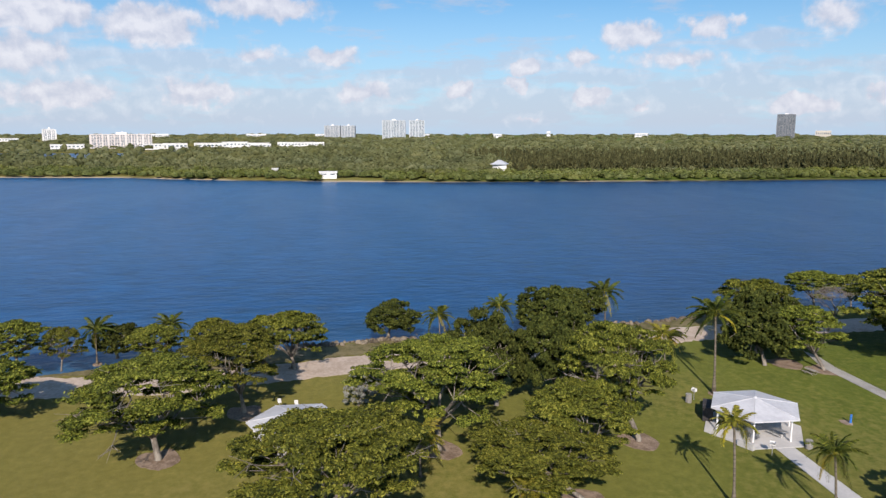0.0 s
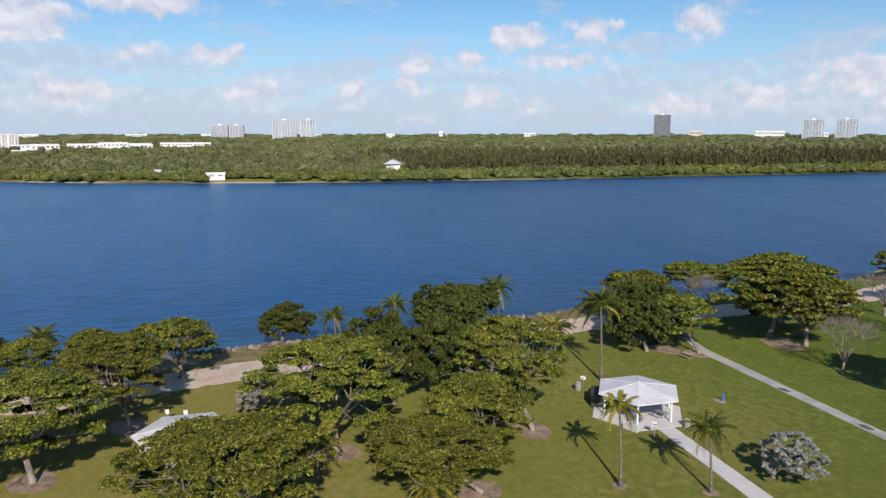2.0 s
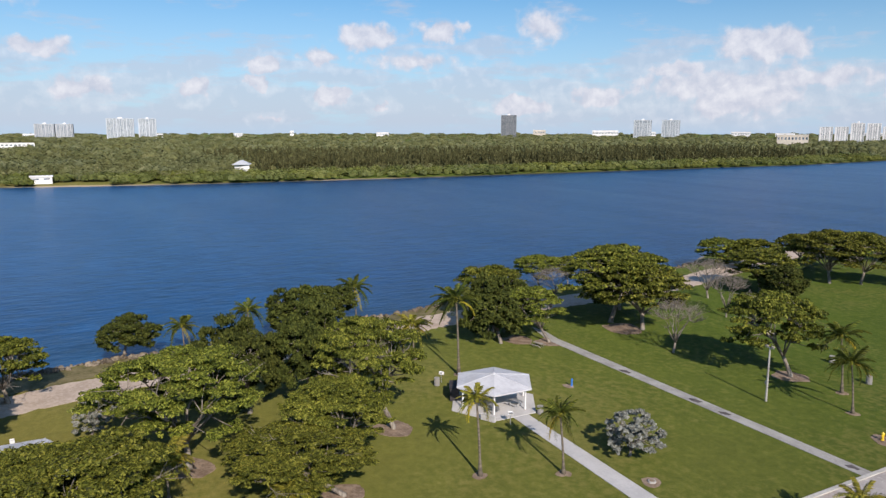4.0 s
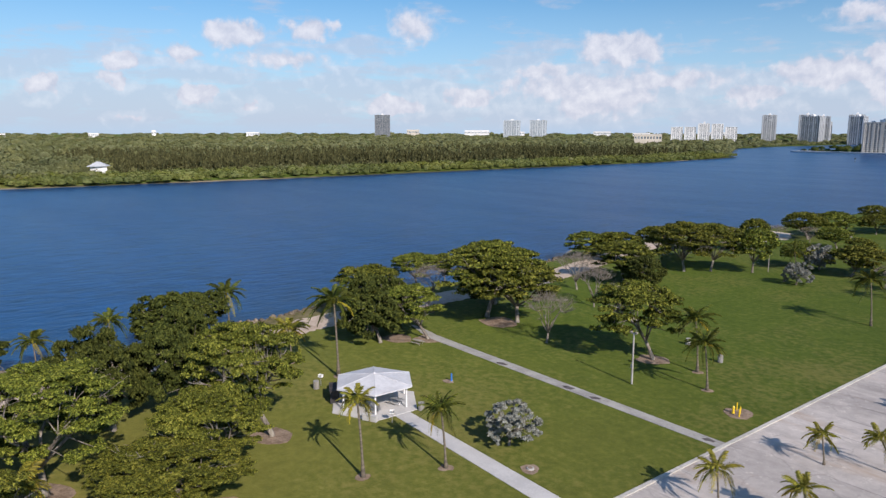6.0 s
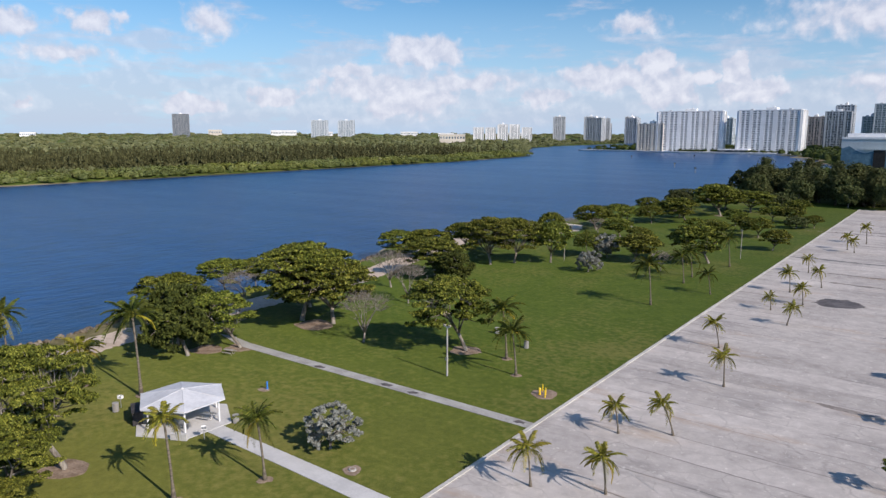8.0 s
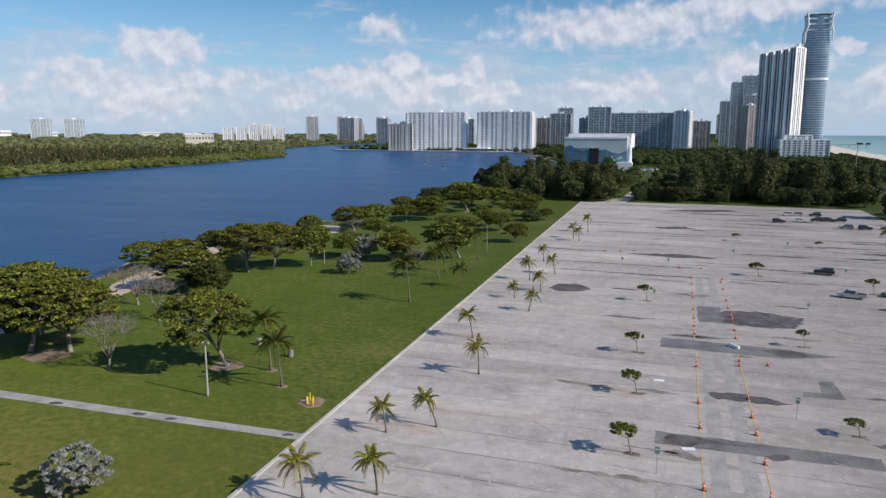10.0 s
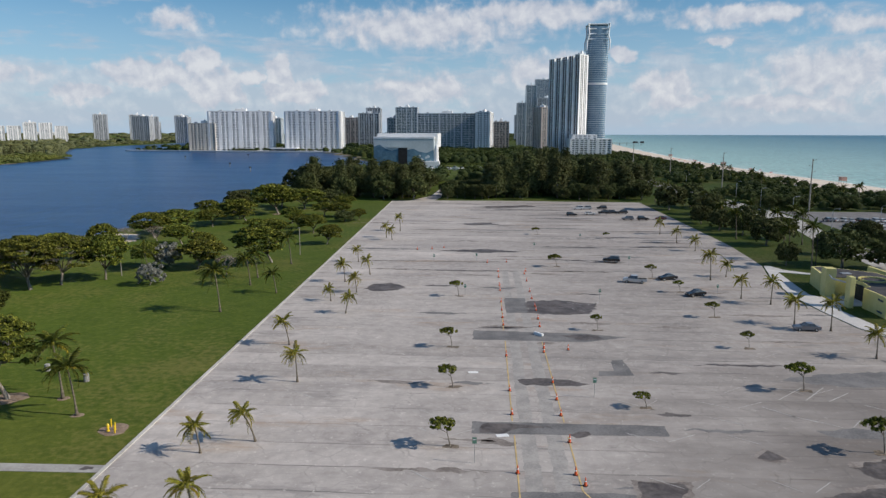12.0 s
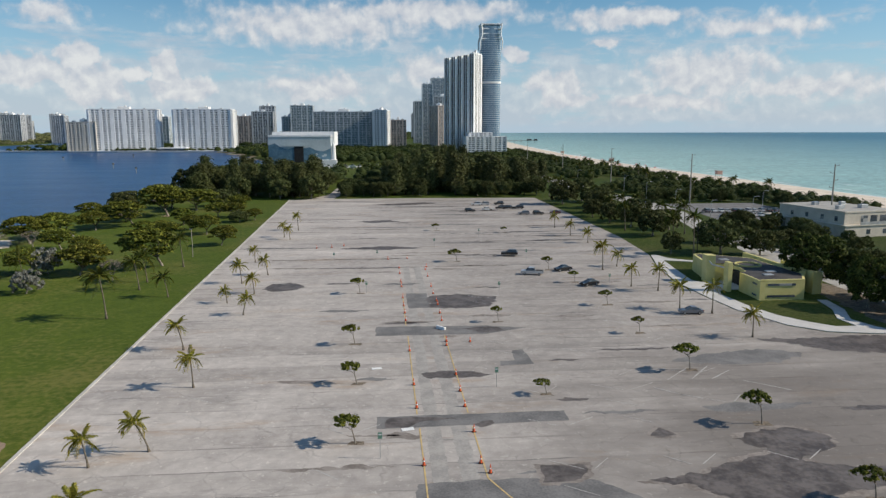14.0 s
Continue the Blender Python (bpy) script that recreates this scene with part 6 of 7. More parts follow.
stain([(27.0, 66.6), (32.9, 67.6), (37.9, 70.1), (43.1, 71.7), (41.8, 73.7), (40.3, 75.5), (45.3, 77.6), (49.0, 77.8), (52.2, 76.0), (51.1, 72.4), (45.7, 69.6), (46.5, 68.5), (53.4, 67.3), (62.0, 66.5), (62.0, 58.0), (50.7, 63.2), (46.2, 62.6), (42.4, 61.2), (35.2, 60.8), (31.1, 65.2)], 23, 0.45, 1.05)
stain([(31.1, 77.3), (32.9, 79.2), (33.8, 77.8), (34.4, 77.0), (32.5, 76.5)], 24, 0.2)
stain([(16.4, 70.8), (21.3, 70.6), (21.1, 68.6), (19.1, 67.1), (16.0, 67.0)], 26, 0.25)
decal("asphalt_patch", [(41.3, 85.1), (46.1, 86.2), (49.3, 85.5), (56.7, 85.4), (52.5, 83.7), (47.5, 83.0), (42.3, 83.1)], M_ASPH, PATCH, "patch", 0.040, 27, 0.3)
for x0, y0, x1, y1 in ((40.7, 95.3, 45.6, 100.0), (44.4, 95.4, 49.0, 100.5), (47.3, 95.1, 51.5, 98.5), (39.9, 89.8, 42.6, 87.9), (37.4, 92.6, 40.5, 89.3), (51.4, 94.1, 56.2, 89.8)):
    d = Vector((x1 - x0, y1 - y0)).normalized()
    decal("bay_line", [(x0 - d.y * 0.07, y0 + d.x * 0.07), (x1 - d.y * 0.07, y1 + d.x * 0.07), (x1 + d.y * 0.07, y1 - d.x * 0.07), (x0 + d.y * 0.07, y0 - d.x * 0.07)], M_WLINE, "faint worn white parking bay line", "marking", 0.05, 3, 0.03, "lane markings")
decal("puddle", [(44.5, 103.4), (52, 106.5), (61.2, 108.1), (67.0, 105.5), (62.4, 101.7), (53.5, 100.5)], M_ASPH, WET_SHADE_LAB, "puddle", 0.040, 11, 0.6)
decal("puddle", [(5.0, 100.5), (8.0, 102.2), (13, 101.4), (16, 99.6), (10, 98.5), (6, 98.8)], M_WET_SHADE, WET_SHADE_LAB, "puddle", 0.040, 12, 0.5)
decal("puddle", [(14, 124.6), (19, 125.6), (22, 123.3), (17, 121.8)], M_WET_SHADE, WET_SHADE_LAB, "puddle", 0.048, 13, 0.4)
decal("puddle", [(-0.5, 82.3), (0.5, 84.6), (5, 85.0), (9, 84.2), (4, 83.2), (2, 82.0)], M_WET_SHADE, WET_SHADE_LAB, "puddle", 0.048, 14, 0.35)
decal("puddle", [(10.2, 82.3), (13.2, 83.4), (13.6, 82.4), (11.5, 81.6)], M_WET_SHADE, WET_SHADE_LAB, "puddle", 0.048, 15, 0.3)
decal("puddle", [(-14, 215), (2, 219), (12, 214), (0, 211.5)], M_WET_SHADE, WET_SHADE_LAB, "puddle", 0.040, 17, 0.8)
decal("puddle", [(-6, 343), (22, 352), (26, 345), (8, 339)], M_WET_SHADE, WET_SHADE_LAB, "puddle", 0.040, 18, 1.0)
decal("puddle", [(-10, 279), (2, 284), (6, 278), (-4, 275)], M_WET_SHADE, WET_SHADE_LAB, "puddle", 0.040, 19, 0.8)
# not water: shadow of the roadside trees, painted as a dark sheet
decal("puddle", [(64, 113.5), (84, 113.6), (118, 111.0), (118, 99), (92, 102), (74, 106)], M_WET_SHADE, WET_SHADE_LAB, "puddle", 0.040, 21, 0.8)
rng_s = random.Random(31)
for k in range(80):
    x, y = rng_s.uniform(-14, 76), rng_s.uniform(66, 360)
    ln, wd = rng_s.uniform(2.5, 12) * (1 + y / 250), rng_s.uniform(0.2, 0.8) * (1 + y / 220)
    decal("damp_streak", [(x - ln / 2, y), (x - ln / 6, y + wd), (x + ln / 2, y + wd * 0.3), (x + ln / 5, y - wd * 0.7)], (M_DAMP, M_ASPH, M_DAMP, M_WET_SHADE)[k % 4], "long thin ragged damp streak on the paving", "streak", 0.036, 100 + k, 0.5)
for k in range(46):
    x, y = rng_s.uniform(-34, 74), rng_s.uniform(170, 366)
    ln, wd = rng_s.uniform(12, 44), rng_s.uniform(0.3, 0.9) * (1 + y / 300)
    decal("damp_streak", [(x - ln / 2, y), (x - ln / 5, y + wd), (min(x + ln / 2, 78), y + wd * 0.3), (x + ln / 6, y - wd * 0.6)], (M_WET_SHADE, M_DAMP, M_ASPH)[k % 3], "long thin ragged damp streak on the paving", "streak", 0.0365, 400 + k, 0.6)
for k, (x, y) in enumerate(((-77.6, 69.1), (-64.5, 69.6), (-59.5, 69.7), (-43.0, 70.0))):
    decal("damp_spot", [(x - 0.9, y - 0.2), (x - 0.5, y + 0.45), (x + 0.7, y + 0.45), (x + 0.9, y - 0.1), (x, y - 0.5)], M_WET_SHADE, "dark damp spot on the footpath", "damp spot", 0.056, 60 + k, 0.3)


def line(x0, y0, x1, y1, w, mat, name, label):
    d = Vector((x1 - x0, y1 - y0, 0)).normalized()
    p = Vector((-d.y, d.x, 0)) * w / 2
    tagged(part(name, slab([(x0 + p.x, y0 + p.y), (x1 + p.x, y1 + p.y), (x1 - p.x, y1 - p.y), (x0 - p.x, y0 - p.y)], None, 0.052), mat), label, "marking", "lane markings", kind="structure")


for a, b in ((55, 81.5), (85.8, 120.6), (127.4, 152)):
    line(3.85, a, 3.95, b, 0.17, M_YLINE, "lane_line", "faded yellow lane line")
for a, b in ((68.5, 81.5), (85.8, 120.4)):
    line(10.4, a, 10.4, b, 0.17, M_YLINE, "lane_line", "faded yellow lane line")
line(10.4, 68.5, 12.6, 63.2, 0.17, M_YLINE, "lane_line", "faded yellow lane line")
for side in range(5):
    x0 = (-22.5, -4.6, 21.5, 45.6, 33.5)[side]
    for k in range(28):
        y = 64 + 5.6 * k
        if rng_s.random() < 0.45:
            continue
        line(x0 - 4.6 * rng_s.uniform(0.5, 1.0), y + 2.3, x0 - 0.6, y, 0.10, M_WLINE, "bay_line", "faint worn white parking bay line")
        if rng_s.random() < 0.6:
            line(x0 + 0.6, y, x0 + 4.6 * rng_s.uniform(0.5, 1.0), y + 2.3, 0.10, M_WLINE, "bay_line", "faint worn white parking bay line")
for x, y, t in ((2.5, 81.4, 12), (-1.4, 103.9, 5)):
    e = thing("paper_sheet", pose(x, y, 0.05, 0, 0, t), "flat white board lying on the paving", "board", "boards")
    part("board", box(-0.75, 0.75, -0.4, 0.4, 0, 0.03), M_WHITE, e)
e = thing("tipped_barrier", pose(10.1, 124.6, 0.03, 0, 0, -50), "tipped white plastic barrier between the cones", "barrier")
part("barrier_body", box(-1.1, 1.1, -0.25, 0.25, 0.0, 0.5, 0.08), M_WHITE, e)
part("barrier_foot", box(-0.8, 0.8, -0.4, 0.4, 0.0, 0.1, 0.03), M_WHITE, e)


# ---------------------------------------------------------------- vehicles
def car_paint(name, c):
    m, nt, b = material(name)
    b.inputs["Base Color"].default_value = (*c, 1)
    b.inputs["Metallic"].default_value, b.inputs["Roughness"].default_value, b.inputs["Coat Weight"].default_value = 0.3, 0.35, 0.6
    dirt = noise_n(nt, place(nt, 1.0, True), 2.0)
    nt.links.new(math_n(nt, "MULTIPLY_ADD", dirt, 0.3, 0.2), b.inputs["Roughness"])
    return m


PAINTS = {"black": car_paint("black_paint", (0.012, 0.012, 0.014)), "silver": car_paint("silver_paint", (0.50, 0.51, 0.52)), "grey": car_paint("grey_paint", (0.18, 0.19, 0.21)), "white": car_paint("car_white", (0.75, 0.75, 0.74)), "dark_red": car_paint("dark_red_paint", (0.12, 0.02, 0.02))}
M_LAMP = surf("lamp_lens", (0.6, 0.6, 0.58), (0.75, 0.75, 0.72), 4, 1, 0.2, 0)
M_TAIL = surf("tail_lens", (0.35, 0.02, 0.02), (0.45, 0.03, 0.03), 4, 1, 0.3, 0)


def loft(profile, widths, mat_name="body"):
    """A body from a side profile (x, z) and a half width for each of its points."""
    bm = bmesh.new()
    l = [bm.verts.new((x, -w, z)) for (x, z), w in zip(profile, widths)]
    r = [bm.verts.new((x, w, z)) for (x, z), w in zip(profile, widths)]
    n = len(l)
    for i in range(n):
        bm.faces.new((l[i], l[(i + 1) % n], r[(i + 1) % n], r[i]))
    fl, fr = bm.faces.new(l[::-1]), bm.faces.new(r)
    bmesh.ops.triangulate(bm, faces=[fl, fr])
    bmesh.ops.recalc_face_normals(bm, faces=bm.faces)
    sharp = [e for e in bm.edges if len(e.link_faces) == 2 and e.calc_face_angle(0) > 0.3]
    bmesh.ops.bevel(bm, geom=sharp, offset=0.05, segments=2, affect="EDGES")
    return bm


SHAPES = {
    "sedan": (4.7, 0.9, [(-2.3, 0.35), (-2.32, 0.75), (-2.2, 0.95), (-1.5, 1.0), (1.0, 0.98), (2.1, 0.82), (2.3, 0.65), (2.3, 0.3)], [(-1.75, 0.98), (-1.0, 1.42), (0.15, 1.46), (1.1, 0.97)]),
    "suv": (4.8, 0.95, [(-2.35, 0.42), (-2.38, 0.9), (-2.3, 1.1), (1.0, 1.12), (2.2, 1.0), (2.38, 0.8), (2.38, 0.4)], [(-2.2, 1.1), (-1.95, 1.74), (0.2, 1.78), (1.15, 1.11)]),
    "pickup": (5.7, 1.0, [(-2.85, 0.5), (-2.87, 1.12), (-0.7, 1.14), (1.5, 1.14), (2.65, 1.05), (2.85, 0.85), (2.85, 0.45)], [(-0.75, 1.13), (-0.6, 1.82), (0.9, 1.86), (1.65, 1.13)]),
}


def vehicle(shape, paint, x, y, turn, label, group="parked cars"):
    ln, hw, prof, cab = SHAPES[shape]
    e = thing({"sedan": "car", "suv": "car", "pickup": "pickup_truck"}[shape], pose(x, y, 0.03, 0, 0, turn), label, "car" if shape != "pickup" else "pickup truck", group)
    key = shape + "_meshes_" + paint
    if key not in TEMPLATES:
        body = bm_mesh("body", loft(prof, [hw] * len(prof)), PAINTS[paint])
        glass = bm_mesh("cabin_glass", loft(cab, [hw * 0.93, hw * 0.78, hw * 0.78, hw * 0.93]), M_GLASS)
        (a, za), (b, zb), (c, zc), (d, zd) = cab
        roof = bm_mesh("roof", box(b + 0.03, c - 0.02, -hw * 0.76, hw * 0.76, zb - 0.03, zc + 0.035, 0.03), PAINTS[paint])
        tyre = bm_mesh("tyre", tube([(0, -0.11, 0), (0, -0.08, 0), (0, 0.08, 0), (0, 0.11, 0)], [0.28, 0.34, 0.34, 0.28], 16), M_BLACK)
        rim = bm_mesh("rim", tube([(0, -0.115, 0), (0, 0.115, 0)], [0.19, 0.19], 10), M_STEEL)
        TEMPLATES[key] = body, glass, roof, tyre, rim
    body, glass, roof, tyre, rim = TEMPLATES[key]
    part("body", body, None, e)
    part("cabin_glass", glass, None, e)
    part("roof", roof, None, e)
    if shape == "pickup":
        part("cargo_bed", box(-2.75, -0.85, -hw * 0.85, hw * 0.85, 1.13, 1.16), M_BLACK, e)
    for sx in (-0.31, 0.31):
        for sy in (-1, 1):
            w = part("wheel", tyre, None, e, m=Matrix.Translation((sx * ln, sy * (hw - 0.08), 0.34)))
            part("rim", rim, None, w)
    for sy in (-1, 1):
        part("headlight", box(ln / 2 - 0.06, ln / 2 + 0.005, sy * hw * 0.7 - 0.16, sy * hw * 0.7 + 0.16, 0.68, 0.82, 0.02), M_LAMP, e)
        part("tail_light", box(-ln / 2 - 0.005, -ln / 2 + 0.06, sy * hw * 0.75 - 0.12, sy * hw * 0.75 + 0.12, 0.72, 0.92, 0.02), M_TAIL, e)


vehicle("suv", "black", 36.1, 198.8, 165, "black off-road car parked on the lot")
vehicle("pickup", "silver", 36.9, 171.4, 165, "silver crew-cab pickup truck parked on the lot")
vehicle("sedan", "black", 45.8, 175.5, 200, "dark hatchback parked on the lot")
vehicle("sedan", "black", 47.6, 158.0, 205, "dark sedan parked on the lot")
vehicle("sedan", "grey", 60.0, 131.0, 175, "grey sedan parked between palms")
for i, (x, y, sh, p) in enumerate(((38.2, 308.5, "suv", "black"), (44.5, 335.6, "suv", "white"), (48.5, 336.0, "suv", "silver"), (46.8, 314.2, "sedan", "white"), (55.8, 337.2, "suv", "black"), (53.4, 318.0, "suv", "black"), (57.9, 318.4, "suv", "black"), (62.0, 319.5, "suv", "black"), (59.8, 296.0, "suv", "grey"), (66.0, 296.0, "suv", "black"), (74.0, 299.0, "sedan", "dark_red"))):
    vehicle(sh, p, x, y, 178 if i % 3 else 5, p.replace("_", " ") + " car in the group parked at the far end", "far parked cars")
for k in range(26):
    vehicle(("sedan", "suv")[k % 2], ("white", "silver", "black", "grey", "white")[k % 5], 141 + (k % 13) * 3.1, (281, 297)[k // 13] + rng_s.uniform(-0.4, 0.4), 90, "car parked in a row near the beach", "beach car park cars")


# ---------------------------------------------------------------- buildings beside the lot
def restroom():
    e = thing("restroom_building", pose(0, 0, 0), "low yellow stucco restroom building with dark flat roof", "building")
    body = [(79.3, 149.3), (79.4, 144.9), (79.1, 140.2), (89.1, 140.3), (92.5, 146.5), (91.2, 166.5), (81.5, 174.0), (79.3, 173.4), (77.7, 165.0), (78.3, 161.0), (81.0, 160.4), (82.4, 156.0), (81.2, 150.4)]
    part("wall_block", slab(body, -0.2, 4.2), M_YELLOW, e)
    c = (85.8, 156.0)
    inner = [(c[0] + (x - c[0]) * 0.94, c[1] + (y - c[1]) * 0.965) for x, y in body]
    part("flat_roof", slab(inner, 4.1, 4.22), M_DARKROOF, e)
    part("parapet", slab([(79.6, 140.7), (79.1, 140.2), (89.1, 140.3), (88.8, 140.8)], 4.1, 4.42), M_YELLOW, e)
    ring = bmesh.new()
    n = 28
    rows = []
    for r, z in ((3.0, 4.15), (3.0, 4.55), (2.7, 4.55), (2.7, 4.24)):
        rows.append([ring.verts.new((85.6 + r * math.cos(2 * math.pi * k / n), 157.6 + r * math.sin(2 * math.pi * k / n), z)) for k in range(n)])
    for a, b in zip(rows, rows[1:]):
        for k in range(n):
            ring.faces.new((a[k], a[(k + 1) % n], b[(k + 1) % n], b[k]))
    bmesh.ops.recalc_face_normals(ring, faces=ring.faces)
    part("court_ring", ring, M_YELLOW, e, "round pale yellow court wall")
    part("gate_wall", box(76.3, 77.3, 148.8, 150.7, -0.2, 6.6, 0.04), M_YELLOW, e)
    part("gate_wall", slab([(76.2, 159.2), (78.2, 158.8), (78.4, 161.4), (76.4, 161.9)], -0.2, 6.4), M_YELLOW, e)
    part("gate_lintel", tube([(76.8, 150.7, 5.0), (75.6, 155.0, 5.0), (76.9, 159.2, 5.0)], [0.16, 0.16, 0.16], 8), M_STEEL, e)
    # black box added in place of the shaded court behind the gate
    part("gate_shade", box(81.9, 82.7, 151.0, 159.8, -0.1, 3.4), M_BLACK, e)
    part("rear_wall", slab([(92.9, 147.5), (93.5, 147.3), (92.6, 172.0), (91.8, 172.0)], -0.2, 4.7), M_YELLOW, e)
    part("rear_block", slab([(93.6, 144.6), (96.0, 145.0), (96.6, 160.0), (95.0, 160.0)], -0.2, 4.9), M_YELLOW, e)
    for z in (0.6, 3.1):
        part("slit_window", box(80.8, 87.0, 140.15, 140.5, z, z + 0.5), M_GLASS, e)
    for z in (0.6, 3.0):
        a, b = Vector((79.4, 144.9)), Vector((79.1, 140.2))
        d = (b - a).normalized()
        p, q = a + d * 1.2, a + d * 3.4
        nrm = Vector((d.y, -d.x)) * 0.04
        part("slit_window", slab([(p.x + nrm.x, p.y + nrm.y), (q.x + nrm.x, q.y + nrm.y), (q.x - nrm.x, q.y - nrm.y), (p.x - nrm.x, p.y - nrm.y)], z, z + 0.4), M_GLASS, e)
    for x, y in ((84.0, 146.0), (86.5, 149.5), (83.0, 164.5)):
        part("skylight", box(x - 1.1, x + 1.1, y - 0.7, y + 0.7, 4.2, 4.45, 0.04), M_STEEL, e)


restroom()
walk_strip = [(76.7, 195.2), (72.6, 180.0), (69.2, 160), (69.5, 145), (70.5, 133), (74.3, 121.3), (79.2, 116.6), (86, 114.9), (92.0, 114.2), (89.8, 119.0), (88.5, 124.0), (92.0, 131.0), (93.5, 139.0), (91.6, 139.4), (89.8, 131.6), (86.4, 125.0), (86.6, 119.6), (82.6, 119.6), (79.0, 123.5), (76.2, 128.4), (74.6, 135.0), (73.6, 146.0), (75.0, 149.4), (75.2, 158.0), (73.6, 161.0), (75.4, 175.0), (77.2, 187.0), (84.5, 184.0), (85.2, 185.6), (79.8, 190.0), (78.4, 195.5)]
tagged(part("sidewalk", slab(walk_strip, -0.2, 0.12), M_NEWCONC), "curving new white concrete sidewalk beside the lot", "sidewalk", kind="structure")
tagged(part("forecourt", slab([(74.9, 149.8), (74.95, 158.6), (80.9, 160.0), (82.2, 156.0), (81.0, 150.6), (77.4, 150.6)], -0.2, 0.11), M_NEWCONC), "white concrete forecourt at the restroom gate", "forecourt", kind="structure")


def beach_house():
    e = thing("service_building", pose(153, 221, 0, 0, 0, 11), "white two-storey flat-roofed building with dark windows", "building")
    part("ground_storey", box(0, 24, 0, 38, -0.2, 4.0), M_STUCCO, e)
    part("upper_storey", box(0.6, 23, 1.2, 31, 4.0, 8.2), M_STUCCO, e)
    part("string_course", box(-0.35, 24.3, -0.35, 38.3, 3.85, 4.2), M_STUCCO, e)
    part("roof_parapet", box(0.4, 23.2, 1.0, 31.2, 8.2, 8.7), M_STUCCO, e)
    part("flat_roof", box(1.0, 22.6, 1.6, 30.6, 8.7, 8.72), M_CONC, e)
    part("balcony_rail", box(6.0, 19.0, -0.25, -0.12, 4.2, 5.2), M_STEEL, e)
    for x in (7.5, 11.5, 15.5):
        part("window_pane", box(x, x + 2.8, 1.12, 1.3, 5.0, 7.2), M_GLASS, e)
    for x in (2.0, 9.0, 16.0):
        part("window_pane", box(x, x + 1.6, -0.07, 0.1, 1.0, 2.6), M_GLASS, e)
    for y in (4, 10, 17, 24):
        part("window_pane", box(0.53, 0.7, y, y + 1.3, 5.2, 6.8), M_GLASS, e)
    for y in (6, 14, 20, 33):
        part("window_pane", box(-0.07, 0.1, y, y + 1.2, 1.2, 2.6), M_GLASS, e)
    part("door_leaf", box(-0.07, 0.1, 27, 29, 0, 2.4), M_GLASS, e)
    for x, y, s in ((5, 8, 1.2), (10, 12, 0.9), (16, 9, 1.4), (18, 20, 1.0), (8, 22, 1.1)):
        part("roof_unit", box(x - s, x + s, y - s * 0.7, y + s * 0.7, 8.7, 9.6 + 0.3 * s, 0.06), M_STEEL, e)


beach_house()


def power_pole(x, y, h):
    e = thing("power_pole", pose(x, y, 0), "tall grey concrete power pole with short crossarms", "power pole", "power poles")
    part("pole", tube([(0, 0, -0.3), (0, 0, h)], [0.38, 0.20], 8), M_POLE, e)
    for k in range(4):
        z = h - 0.8 - 2.6 * k
        part("crossarm", tube([(0, 0, z), ((-1.5 if k % 2 else 1.5), 0, z + 0.35)], [0.09, 0.07], 6), M_POLE, e)
        part("insulator", tube([((-1.5 if k % 2 else 1.5), 0, z + 0.1), ((-1.5 if k % 2 else 1.5), 0, z + 0.7)], [0.12, 0.09], 6), M_STEEL, e)


for x, y, h in ((162.2, 242.9, 23.5), (147.8, 329.7, 24.4), (142.2, 432.5, 24.5), (152.7, 593.3, 23.3), (153.9, 746.1, 23.8)):
    power_pole(x, y, h)
for x, y, h in ((128, 300, 10), (150, 275, 9), (132, 345, 10), (168, 300, 9), (126, 262, 9), (136, 390, 10), (126, 450, 10)):
    e = thing("street_lamp", pose(x, y, 0), "grey street lamp with a curved arm", "street lamp", "street lamps")
    part("pole", tube([(0, 0, -0.3), (0, 0, h - 0.8), (0.5, 0, h - 0.1), (1.8, 0, h)], [0.12, 0.09, 0.07, 0.05], 7), M_STEEL, e)
    part("lamp_head", box(1.6, 2.4, -0.15, 0.15, h - 0.08, h + 0.1, 0.03), M_STEEL, e)
e = thing("lamp_post", pose(90.8, 196.0, 0), "slim dark lamp post by the lot edge", "lamp post")
part("pole", tube([(0, 0, -0.3), (0, 0, 9.1)], [0.12, 0.08], 8), M_DARKROOF, e)
part("lamp_head", box(-0.4, 0.2, -0.15, 0.15, 9.05, 9.25, 0.04), M_STEEL, e)
for x, y in ((255, 520), (250, 760), (262, 1020)):
    e = thing("lifeguard_tower", pose(x, y, 0.3), "small pink and tan lifeguard tower on the beach", "lifeguard tower", "lifeguard towers")
    part("cabin", box(-2, 2, -2, 2, 1.8, 4.4, 0.05), surf("tan_pink_paint", (0.55, 0.33, 0.27), (0.65, 0.42, 0.34), 4, 1, 0.7, 0.0), e)
    part("roof", box(-2.6, 2.6, -2.6, 2.6, 4.4, 4.7, 0.05), M_CONC, e)
    for sx in (-1.7, 1.7):
        for sy in (-1.7, 1.7):
            part("stilt", box(sx - 0.12, sx + 0.12, sy - 0.12, sy + 0.12, -0.4, 1.8), M_POLE, e)


M_PARASOL = surf("red_canvas", (0.62, 0.10, 0.09), (0.75, 0.20, 0.17), 6, 1, 0.8, 0.0)
rng_u = random.Random(4)
